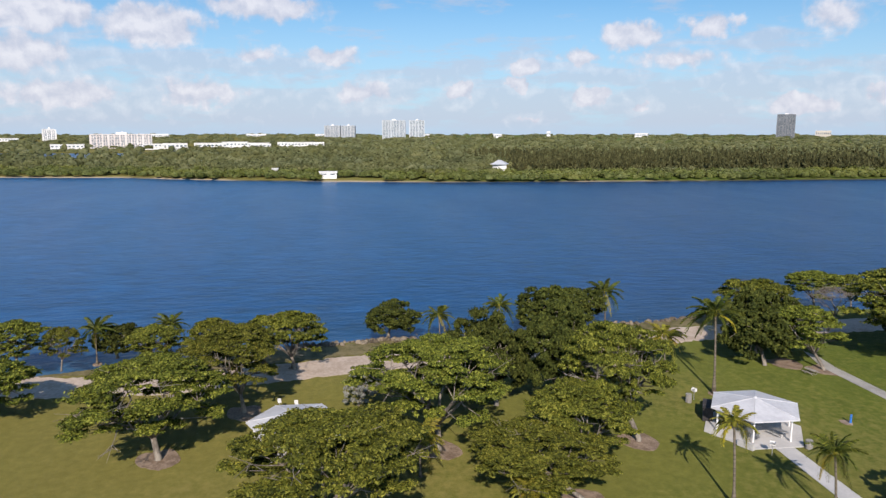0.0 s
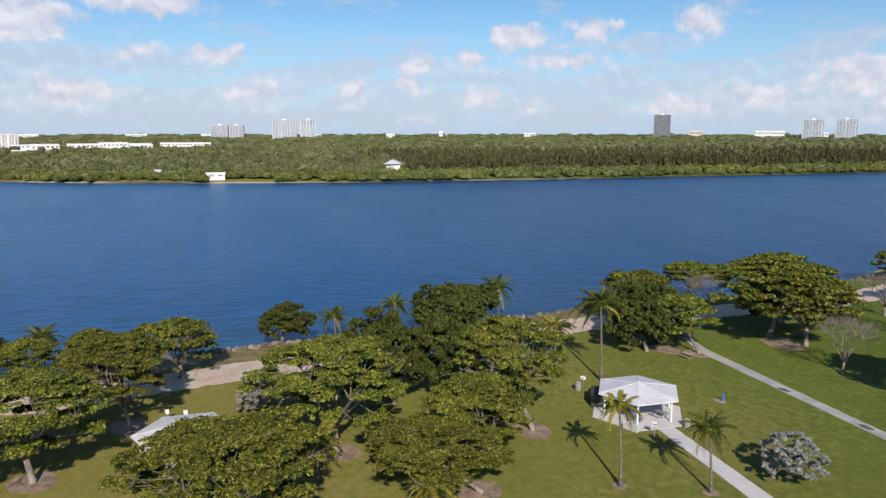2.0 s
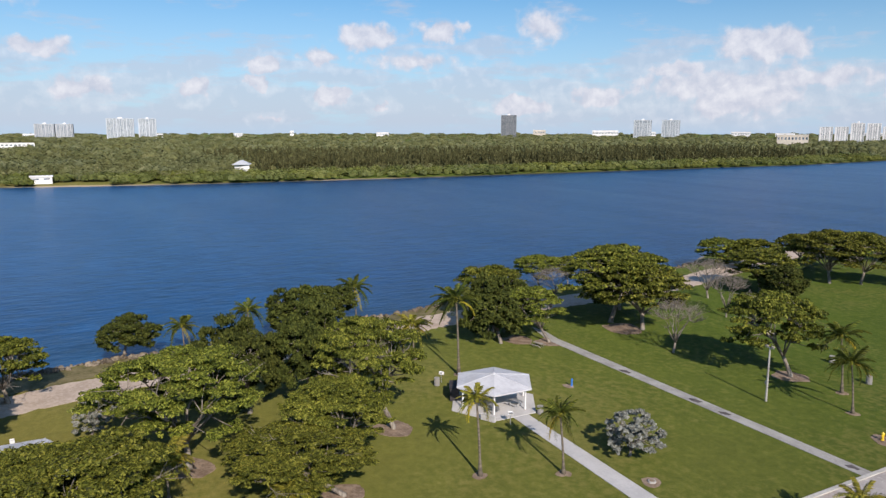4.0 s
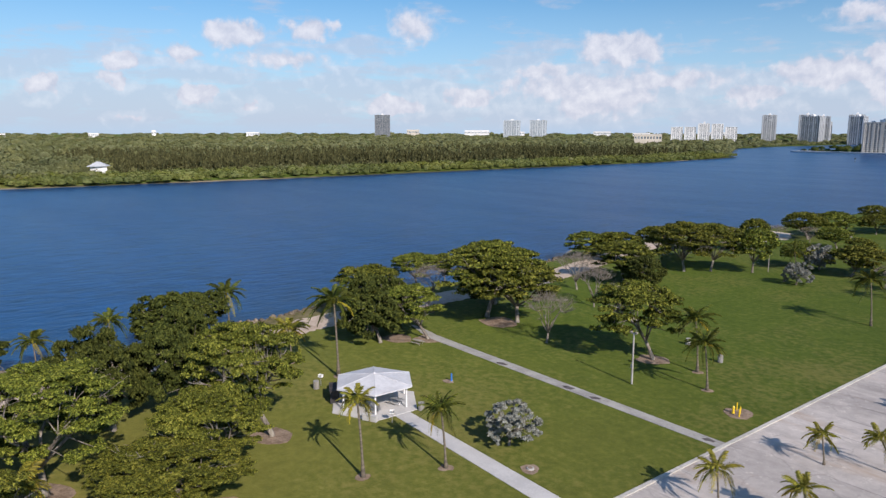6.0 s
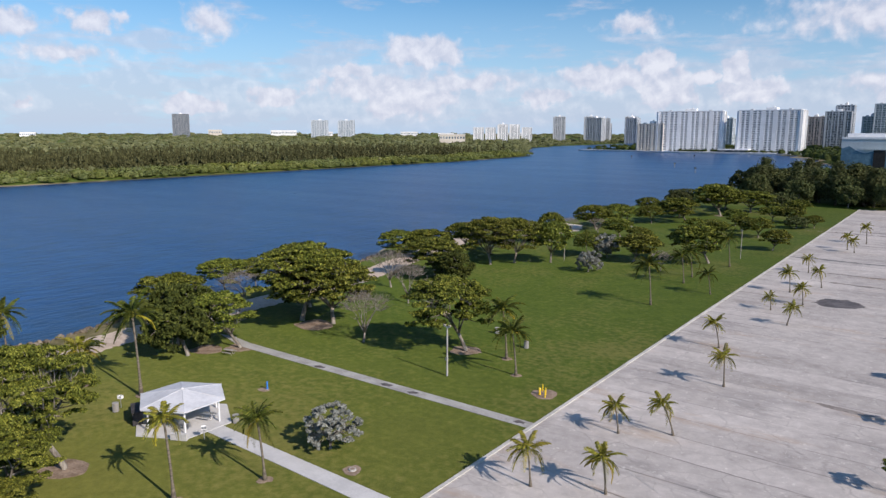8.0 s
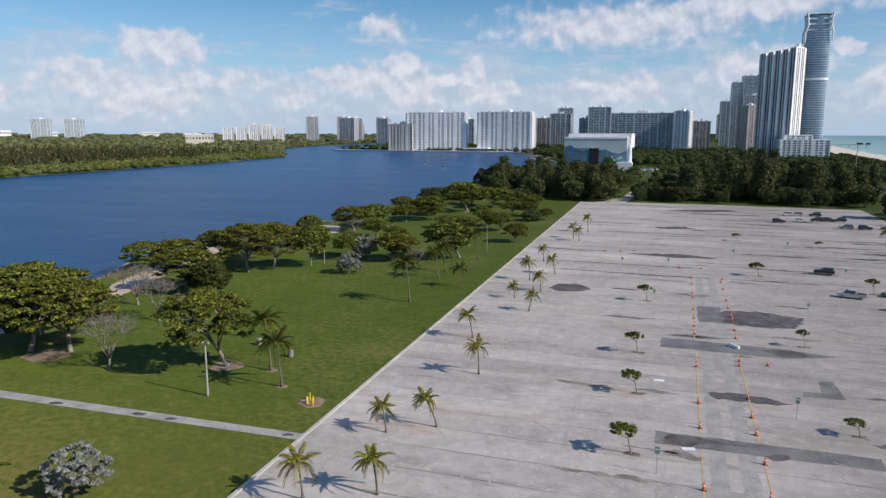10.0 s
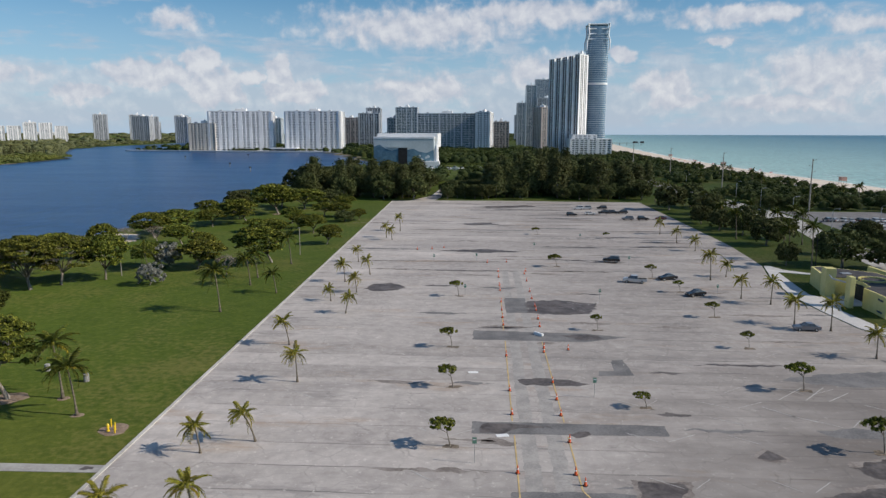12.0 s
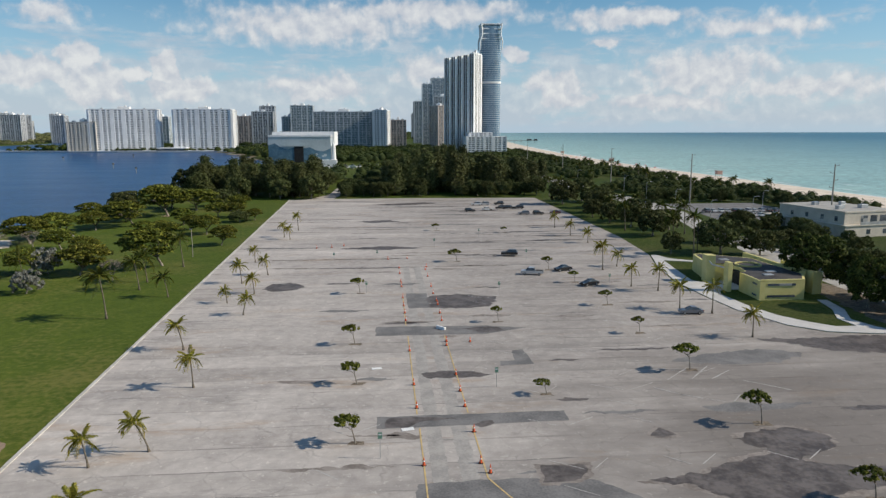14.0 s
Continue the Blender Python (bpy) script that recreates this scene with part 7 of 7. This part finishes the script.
for k in range(14):
    y = rng_u.uniform(600, 960)
    e = thing("beach_umbrella", pose(along(SEA_SHORE, y) - rng_u.uniform(10, 34), y, 0.0), "open red beach umbrella on the sand", "umbrella", "beach umbrellas")
    part("pole", tube([(0, 0, -0.8), (0, 0, 2.2)], [0.05, 0.05], 6), M_STEEL, e)
    bm = bmesh.new()
    bmesh.ops.create_cone(bm, segments=10, radius1=1.7, radius2=0.1, depth=0.6, matrix=Matrix.Translation((0, 0, 2.2)))
    part("canopy", bm, M_PARASOL, e)


# ---------------------------------------------------------------- boat shed at the marina
def boat_shed():
    e = thing("boat_storage_shed", pose(-78, 706, 0), "huge pale boat storage shed with blue wave mural", "building")
    pale = surf("pale_cladding", (0.42, 0.48, 0.50), (0.50, 0.56, 0.58), 0.5, 0.05, 0.7, 0.05)
    blue = surf("mural_blue", (0.070, 0.150, 0.215), (0.130, 0.240, 0.310), 0.4, 0.08, 0.7, 0.0)
    part("hall", box(-32, 28, 0, 60, -1, 30), pale, e)
    part("upper_hall", box(-30, 31, 12, 66, 20, 34), M_WHITE, e)
    part("parapet", box(-32.4, 28.4, -0.4, 60, 29.0, 30.8), M_WHITE, e)
    part("mural_panel", slab([(1.6, 0), (28, 0), (28, 18), (21, 15), (14, 16), (8, 19), (1.6, 18)], 0, 0.15), blue, e, "blue wave mural", m=Matrix.Translation((0, -0.06, 0)) @ Euler((math.pi / 2, 0, 0)).to_matrix().to_4x4())
    part("mural_panel", slab([(-32, 0), (-7.4, 0), (-7.4, 19), (-14, 17), (-20, 19), (-26, 23), (-32, 21)], 0, 0.15), blue, e, "blue wave mural", m=Matrix.Translation((0, -0.06, 0)) @ Euler((math.pi / 2, 0, 0)).to_matrix().to_4x4())
    for k in range(7):
        r = 0.9 + 0.3 * (k % 3)
        part("painted_disc", tube([(12 + 2.1 * k, -0.30, 9 + 3 * math.sin(k * 1.7)), (12 + 2.1 * k, -0.22, 9 + 3 * math.sin(k * 1.7))], [r, r], 12), pale, e)
    # solid black box stands in for the unlit inside of the doorway
    part("door_opening", box(-7.4, 1.6, -0.5, 0.1, -1, 20), M_BLACK, e)
    part("door_lintel", box(-18, 2.2, -1.0, 0, 20, 21.4), pale, e)
    part("painted_lighthouse", tube([(30.5, 2, -1), (30.5, 2, 18), (30.5, 2, 18.5), (30.5, 2, 22), (30.5, 2, 24)], [3.0, 2.0, 2.4, 1.4, 0.2], 10), M_WHITE, e, "white lighthouse column")
    part("side_office", box(14, 34, -9, 0, -1, 7), M_WHITE, e)


boat_shed()
for k in range(12):
    e = thing("motor_boat", pose(-88 + 7.5 * k + rng_s.uniform(-1, 1), 668 + rng_s.uniform(-9, 9), 0.9, 0, 0, rng_s.uniform(0, 360)), "white motor boat parked on a trailer rack", "boat", "marina boats")
    part("hull", loft([(-4, 0.2), (-4, 1.8), (3.0, 2.1), (4.5, 2.2), (3.4, 0.7), (2, 0.1)], [1.2, 1.4, 1.3, 0.15, 0.5, 0.9]), M_WHITE, e)
    part("cabin", box(-1.5, 1.6, -0.9, 0.9, 1.8, 3.2, 0.1), M_GLASS, e)
    part("cradle", box(-2, 2, -0.6, 0.6, -0.9, 0.4), M_STEEL, e)


# ---------------------------------------------------------------- towers
def cladding(name, c):
    return surf(name, tuple(0.9 * a for a in c), tuple(1.05 * a for a in c), 0.2, 0.02, 0.75, 0.0)


# grey and tan are lightened: the towers' distance haze is in the colour
C_WHITE, C_CREAM, C_GREY_HAZED, C_TAN_HAZED, C_PALE = cladding("white_cladding", (0.80, 0.805, 0.815)), cladding("cream_cladding", (0.60, 0.55, 0.48)), cladding("grey_cladding", (0.46, 0.49, 0.53)), cladding("tan_cladding", (0.44, 0.39, 0.37)), cladding("pale_blue_cladding", (0.52, 0.57, 0.62))

C_DARK = cladding("dark_grey_cladding", (0.20, 0.22, 0.25))
C_PINK = cladding("pinkish_white_cladding", (0.74, 0.69, 0.68))


def tower(x, y, w, d, h, turn, clad, glass, label, floors=None, bays=None, proud=0.7, z=0.0, top=True, group="towers", band=0.34, fin=0.30, side=1.5):
    """A high-rise: glass core, a slab edge at each floor, piers between the bays, corner walls and plant rooms on the roof."""
    e = thing("apartment_tower", pose(x, y, z, 0, 0, turn), label, "building", group)
    floors = floors or max(3, int(h / 3.1))
    bays = bays or max(3, int(w / 5.5))
    part("glazed_core", box(-w / 2, w / 2, -d / 2, d / 2, -1, h), glass, e)
    fh = h / floors
    v, f = [], []

    def add(x0, x1, y0, y1, z0, z1):
        k = len(v)
        v.extend([(x0, y0, z0), (x1, y0, z0), (x1, y1, z0), (x0, y1, z0), (x0, y0, z1), (x1, y0, z1), (x1, y1, z1), (x0, y1, z1)])
        f.extend([(k, k + 3, k + 2, k + 1), (k + 4, k + 5, k + 6, k + 7), (k, k + 1, k + 5, k + 4), (k + 1, k + 2, k + 6, k + 5), (k + 2, k + 3, k + 7, k + 6), (k + 3, k, k + 4, k + 7)])

    for i in range(floors + 1):
        add(-w / 2 - proud, w / 2 + proud, -d / 2 - proud, d / 2 + proud, i * fh - fh * band / 2, i * fh + fh * band / 2)
    tagged(part("floor_band", mesh_from("floor_band", v, f, clad), None, e), kind="stuff")
    v, f = [], []
    pw = w / bays
    out = proud * 1.3
    for i in range(bays + 1):
        c, k = -w / 2 + i * pw, pw * min(0.40, fin / 2 * (2.3, 0.55, 1.1, 0.55, 1.5, 0.5)[i % 6])
        add(c - k, c + k, -d / 2 - out, -d / 2 + 0.2, 0, h + 0.5)
        add(c - k, c + k, d / 2 - 0.2, d / 2 + out, 0, h + 0.5)
    nd = max(2, int(d / 7))
    for i in range(nd + 1):
        c = -d / 2 + i * d / nd
        add(-w / 2 - out, -w / 2 + 0.2, c - side, c + side, 0, h + 0.5)
        add(w / 2 - 0.2, w / 2 + out, c - side, c + side, 0, h + 0.5)
    tagged(part("pier", mesh_from("pier", v, f, clad), None, e), kind="stuff")
    if top:
        part("roof_parapet", box(-w / 2 - proud * 1.3, w / 2 + proud * 1.3, -d / 2 - proud * 1.3, d / 2 + proud * 1.3, h, h + 1.4), clad, e)
        part("plant_room", box(-w * 0.09, w * 0.09, -d * 0.25, d * 0.25, h + 1.4, h + 5.5, 0.2), C_WHITE, e)
        part("water_tank", tube([(w * 0.02, 0, h + 5.5), (w * 0.02, 0, h + 7.2)], [1.8, 1.8], 10), C_WHITE, e)
        for s in (-0.33, 0.3):
            part("roof_unit", box(w * s - 2.0, w * s + 2.0, -d * 0.15, d * 0.15, h + 1.4, h + 3.4, 0.1), C_GREY_HAZED, e)
    return e


L_SLAB = "long white apartment block with ranks of balconies"
tower(-503, 1262, 46, 20, 47, 0, C_CREAM, M_GLASS, "lower cream apartment block beside the bay", z=1.5, bays=7, band=0.5, fin=0.5)
tower(-437, 1270, 108, 22, 68, 7, C_WHITE, M_GLASS, L_SLAB, z=2, floors=23, bays=12, band=0.52, fin=0.52)
tower(-306, 1282, 94, 40, 68, 1, C_WHITE, M_GLASS, L_SLAB, z=2, floors=23, bays=10, band=0.52, fin=0.52)
tower(-485, 1640, 32, 20, 64, 0, C_PALE, M_TEALGLASS, "teal glass apartment tower behind the white blocks", fin=0.15)
tower(-970, 1985, 50, 25, 75, 0, C_GREY_HAZED, M_GLASS, "grey apartment tower across the bay")
tower(-984, 2090, 24, 22, 61, 0, C_GREY_HAZED, M_GLASS, "slim grey apartment tower across the bay")
tower(-871, 2030, 34, 25, 74, 0, C_GREY_HAZED, M_GLASS, "grey apartment tower across the bay")
tower(-314, 1680, 44, 25, 66, 0, C_TAN_HAZED, M_GLASS, "brown-grey apartment tower behind the white blocks")
tower(-256, 1592, 44, 25, 74, 0, C_GREY_HAZED, M_GLASS, "grey apartment tower with a stepped top")
tower(-247, 1600, 30, 20, 86, 0, C_GREY_HAZED, M_GLASS, "taller grey part of a stepped apartment tower")
tower(-162, 1502, 44, 30, 84, 0, C_PALE, M_TEALGLASS, "blue-grey glass tower with pointed plant room", fin=0.2)
tower(-190, 1510, 26, 25, 62, 0, C_GREY_HAZED, M_TEALGLASS, "lower blue-grey glass tower", fin=0.2)
tower(-66, 1268, 104, 24, 66, 0, C_PALE, M_TEALGLASS, "broad teal glass apartment slab", floors=22, bays=16, band=0.28, fin=0.16)
tower(0, 1256, 22, 40, 68, -8, C_WHITE, M_GLASS, "white end block of the teal apartment slab", bays=4, band=0.5, fin=0.5)
tower(31, 1362, 29, 22, 53, 0, C_TAN_HAZED, M_GLASS, "dark brown apartment block", fin=0.3)
tower(148, 3000, 20, 20, 138, 0, C_PALE, M_TEALGLASS, "very distant slim pale tower")
tower(120, 2600, 22, 20, 92, 0, C_GREY_HAZED, M_GLASS, "distant grey apartment tower block")
tower(98, 1900, 24, 22, 108, 0, C_GREY_HAZED, M_TEALGLASS, "grey-blue tower in the beach cluster")
tower(112, 1757, 24, 24, 144, 0, C_PALE, M_TEALGLASS, "dark blue glass tower in the beach cluster", fin=0.15)
tower(152, 1905, 40, 26, 168, 0, C_PALE, M_BLUEGLASS, "pale glass tower in the beach cluster", fin=0.15)
tower(144, 1700, 44, 26, 112, 0, C_GREY_HAZED, M_GLASS, "grey balconied tower in the beach cluster")
tower(120, 1500, 22, 40, 84, 20, C_TAN_HAZED, M_GLASS, "tan balconied tower beside the white high-rise")
for k in range(5):
    a = radians(50)
    u, v = -5.0 * k, -16 + 8.0 * k
    tower(134 + u * math.cos(a) - v * math.sin(a), 1128 + u * math.sin(a) + v * math.cos(a), 20, 8, 150 - 1.4 * k, 50, C_WHITE, M_BROWNGLASS, "stepped section of a tall white ribbed high-rise", floors=46, bays=4, proud=0.6, top=k == 0, group="white high-rise", band=0.10, fin=0.62, side=0.55)


def glass_tower(x, y, h):
    e = thing("glass_tower", pose(x, y, 0, 0, 0, 0), "very tall rounded blue glass tower with sculpted white crown", "building")

    def oval(r, n=28):
        return [(r * 17 * math.copysign(abs(math.cos(t)) ** 0.75, math.cos(t)), r * 14 * math.copysign(abs(math.sin(t)) ** 0.75, math.sin(t))) for t in [2 * math.pi * k / n for k in range(n)]]
    part("glazed_core", slab(oval(0.97), -1, h - 4), surf("curtain_glass", (0.13, 0.22, 0.31), (0.22, 0.32, 0.42), 0.15, 0.03, 0.12, 0.0, spec=0.7), e)
    v, f = [], []
    o = oval(1.02)
    n = len(o)
    for i in range(56):
        z = 3.3 * i + 2
        k = len(v)
        v += [(a, b, z) for a, b in o] + [(a, b, z + 0.6) for a, b in o]
        f += [(k + j, k + (j + 1) % n, k + n + (j + 1) % n, k + n + j) for j in range(n)] + [tuple(k + n + j for j in range(n)), tuple(k + j for j in reversed(range(n)))]
    tagged(part("floor_band", mesh_from("floor_band", v, f, C_PALE), None, e), kind="stuff")
    part("crown_ring", slab(oval(1.04), 108, 111), C_WHITE, e)
    # the crown: open dark storeys behind white curving frames
    part("crown_core", box(-13.5, 13.5, -10.5, 10.5, h - 22, h - 1.5, 0.5), M_TEALGLASS, e)
    for z0, w in ((h - 24, 16.8), (h - 16.5, 15.8), (h - 9, 15.8), (h - 2, 16.6)):
        part("crown_ring", box(-w, w, -13.4, 13.4, z0, z0 + 1.8, 0.3), C_WHITE, e)
    for sx in (-1, 1):
        for sy in (-1, 1):
            pts = [(sx * 17.2, sy * 11.5, h - 40), (sx * 17.6, sy * 12.5, h - 27), (sx * 14.6, sy * 13.6, h - 17), (sx * 15.2, sy * 13.6, h - 9), (sx * 16.4, sy * 13.2, h)]
            part("crown_fin", tube(pts, [0.9, 1.2, 1.3, 1.2, 1.1], 6), C_WHITE, e)


glass_tower(174, 1150, 200)
tower(158, 1088, 60, 30, 25, 0, C_WHITE, M_GLASS, "white stepped podium with terraces at the tower foot", bays=9, band=0.5, fin=0.4, top=False)
tower(150, 1092, 34, 26, 31, 0, C_WHITE, M_GLASS, "upper terraces of the white podium", bays=5, band=0.5, fin=0.4, top=False)

# towers and low buildings over the far woods
# bluish greys on the farthest towers also paint in haze
for x, y, w, h, c, g, t in ((-2997, -129, 62, 60, C_GREY_HAZED, M_BLUEGLASS, 84), (-2999, -64, 54, 60, C_GREY_HAZED, M_BLUEGLASS, 84), (-2997, 124, 92, 82, C_PALE, M_BLUEGLASS, 84), (-2992, 220, 60, 82, C_PALE, M_BLUEGLASS, 84), (-2972, 1847, 70, 112, C_DARK, M_GLASS, 58), (-2370, 2149, 72, 82, C_PALE, M_BLUEGLASS, 47), (-2291, 2233, 72, 82, C_PALE, M_BLUEGLASS, 45), (-1617, -524, 120, 34, C_PINK, M_BLUEGLASS, 108), (-2401, -997, 36, 42, C_WHITE, M_BLUEGLASS, 112)):
    tower(x, y, w, 25, h - 5, t, c, g, "white apartment tower far over the wooded shore" if c != C_DARK else "dark grey tower far over the wooded shore", z=5 if h > 40 else 0, group="distant towers", band=0.4, fin=0.4)
for x, y, w, h, t in ((-1206, 2190, 38, 85, 30), (-1022, 2060, 40, 81, 26), (-985, 2075, 34, 76, 26), (-911, 2112, 36, 80, 25)):
    tower(x, y, w, 22, h, t, C_GREY_HAZED, M_GLASS, "grey apartment tower across the bay", group="distant towers")
for k in range(5):
    tower(-1330 + 33 * k, 1886 + 20 * k, 30, 18, 48 + (9 if k in (2, 3) else 0), 31, C_WHITE, M_BLUEGLASS, "white apartment block across the bay", group="distant towers", band=0.5, fin=0.4, top=k == 2)


def low_building(x, y, w, d, h, turn, mat, z=0.0, label="low white building among far trees"):
    e = thing("low_building", pose(x, y, z, 0, 0, turn), label, "building", "low far buildings")
    part("wall_block", box(-w / 2, w / 2, -d / 2, d / 2, -1, h), mat, e)
    part("roof_edge", box(-w / 2 - 0.6, w / 2 + 0.6, -d / 2 - 0.6, d / 2 + 0.6, h, h + 0.8), C_WHITE, e)
    n = max(2, int(w / 7))
    for k in range(n):
        c = -w / 2 + w * (k + 0.5) / n
        part("window_pane", box(c - w / n * 0.28, c + w / n * 0.28, -d / 2 - 0.08, -d / 2 + 0.1, h * 0.62, h * 0.82), M_BLUEGLASS, e)


for x, y, w, h, t in ((-1396, -550, 56, 15, 111), (-1357, -346, 42, 18, 104), (-1440, -300, 60, 17, 100), (-1490, -262, 50, 19, 100), (-1480, -210, 40, 14, 98), (-1594, -139, 100, 16, 95), (-1560, -225, 44, 15, 97), (-2266, -1057, 50, 20, 114), (-1500, -420, 50, 14, 106)):
    low_building(x, y, w, 22, h * 0.78, t, C_WHITE)
for x, y, w, h, t in ((-2891, 1971, 60, 42, 56), (-3385, 887, 18, 38, 75), (-2704, 2221, 120, 40, 50), (-2084, 2686, 76, 28, 38), (-1091, 1432, 64, 28, 37), (-3300, 620, 40, 26, 80), (-3250, 1300, 60, 30, 66), (-2600, 2400, 60, 33, 47), (-3500, 300, 40, 24, 85), (-3400, -500, 90, 26, 98), (-3200, -900, 120, 26, 105), (-3500, -200, 70, 24, 93), (-2500, 2900, 90, 34, 40), (-1900, 3000, 120, 30, 32)):
    low_building(x, y, w, 22, h, t, C_CREAM if (x, y) in ((-2891, 1971), (-1091, 1432)) else C_WHITE, 0, "pale building on the far horizon")
low_building(-553, -29, 13, 9, 4.6, 94, C_WHITE, 0, "small white house on the far shore")
low_building(-578, -72, 4, 4, 6.0, 94, C_WHITE, 0, "tiny white hut among mangroves")
e = thing("shore_pavilion", pose(-609, 116, 0, 0, 0, 79), "grey-roofed pavilion among the mangroves", "building")
part("wall_block", box(-6, 6, -5, 5, -1, 8.0), C_WHITE, e)
bm = bmesh.new()
bmesh.ops.create_cone(bm, segments=4, radius1=12, radius2=2, depth=3.5, cap_ends=True, matrix=Matrix.Translation((0, 0, 9.6)) @ Matrix.Rotation(radians(45), 4, "Z") @ Matrix.Diagonal((1, 0.75, 1, 1)))
part("hipped_roof", bm, C_GREY_HAZED, e)
e = thing("seawall", pose(-400, 1228, 0), "low concrete seawall promenade at the towers", "seawall")
part("wall_block", slab([(-250, 30), (-40, 4), (140, -10), (150, 30), (-250, 60)], -4, 1.2), C_GREY_HAZED, e)
part("club_roof", box(20, 70, 14, 34, 5, 6.5), C_WHITE, e)
part("club_glazing", box(22, 68, 16, 32, 1.2, 5), M_GLASS, e)
for k, (x, y) in enumerate(((-262, 720), (-388, 905), (-214, 640), (-330, 980))):
    e = thing("channel_marker", pose(x, y, -1.2), "slim channel marker post standing in the bay", "marker", "channel markers")
    part("pile", tube([(0, 0, -2), (0, 0, 5)], [0.3, 0.3], 7), M_POLE, e)
    part("day_board", box(-0.9, 0.9, -0.1, 0.1, 3.6, 5.2), M_DARKROOF, e)
e = thing("pier", pose(300, 1930, 0), "distant low fishing pier over the sea", "pier")
part("deck", box(-40, 126, -3, 3, 5.5, 6.6), M_POLE, e)
for k in range(9):
    part("pile", box(-35 + 19 * k, -34 + 19 * k, -0.5, 0.5, -4, 5.5), M_POLE, e)
part("shelter", box(96, 108, -4, 4, 6.6, 10.5), M_DARKROOF, e)
part("shelter", box(116, 124, -4, 4, 6.6, 10.5), M_DARKROOF, e)
M_FOAM = surf("sea_foam", (0.62, 0.68, 0.68), (0.82, 0.85, 0.85), 0.6, 0.05, 0.7, 0.1)
for k in range(26):
    y = 300 + 1500 * (k / 26) ** 1.6 + rng_s.uniform(-10, 10)
    off = (3.0, 15.0, 42.0, 6.0)[k % 4] + rng_s.uniform(-2, 4)
    ln, wd = rng_s.uniform(14, 34) * (1 + y / 500), (1.8, 1.2, 1.0, 1.6)[k % 4] * (1 + y / 700)
    pts = [(along(SEA_SHORE, y + ln * t) + off - wd * math.sin(math.pi * (t + 0.5)) / 2, y + ln * t) for t in np.linspace(-0.5, 0.5, 9)] + [(along(SEA_SHORE, y + ln * t) + off + wd * math.sin(math.pi * (t + 0.5)) / 2 + 0.05, y + ln * t) for t in np.linspace(0.5, -0.5, 9)]
    tagged(part("surf_line", slab(wobbly(pts, 3.0, 0.5, k), None, LEVEL + 0.06), M_FOAM), "white line of breaking surf", "surf", "surf lines", kind="structure")
ys = list(range(240, 1900, 20))
vv = []
for y in ys:
    c = along(SEA_SHORE, y) + 1.5 * noise.noise((y * 0.05, 0, 0)) - 0.5
    vv += [(c - 1.6, y, LEVEL + 0.30), (c + 1.8, y, LEVEL + 0.05)]
tagged(new("swash", mesh_from("swash", vv, [(2 * i, 2 * i + 1, 2 * i + 3, 2 * i + 2) for i in range(len(ys) - 1)], M_FOAM)), "white wash along the waterline", "surf", kind="structure")
tagged(part("inlet_water", slab(wobbly([(-1010, -500), (-960, -380), (-1080, -330), (-1230, -380), (-1240, -600)], 12, 5, 3), None, 0.08), M_BAY), "small blue inlet behind the mangroves", "water", kind="structure")
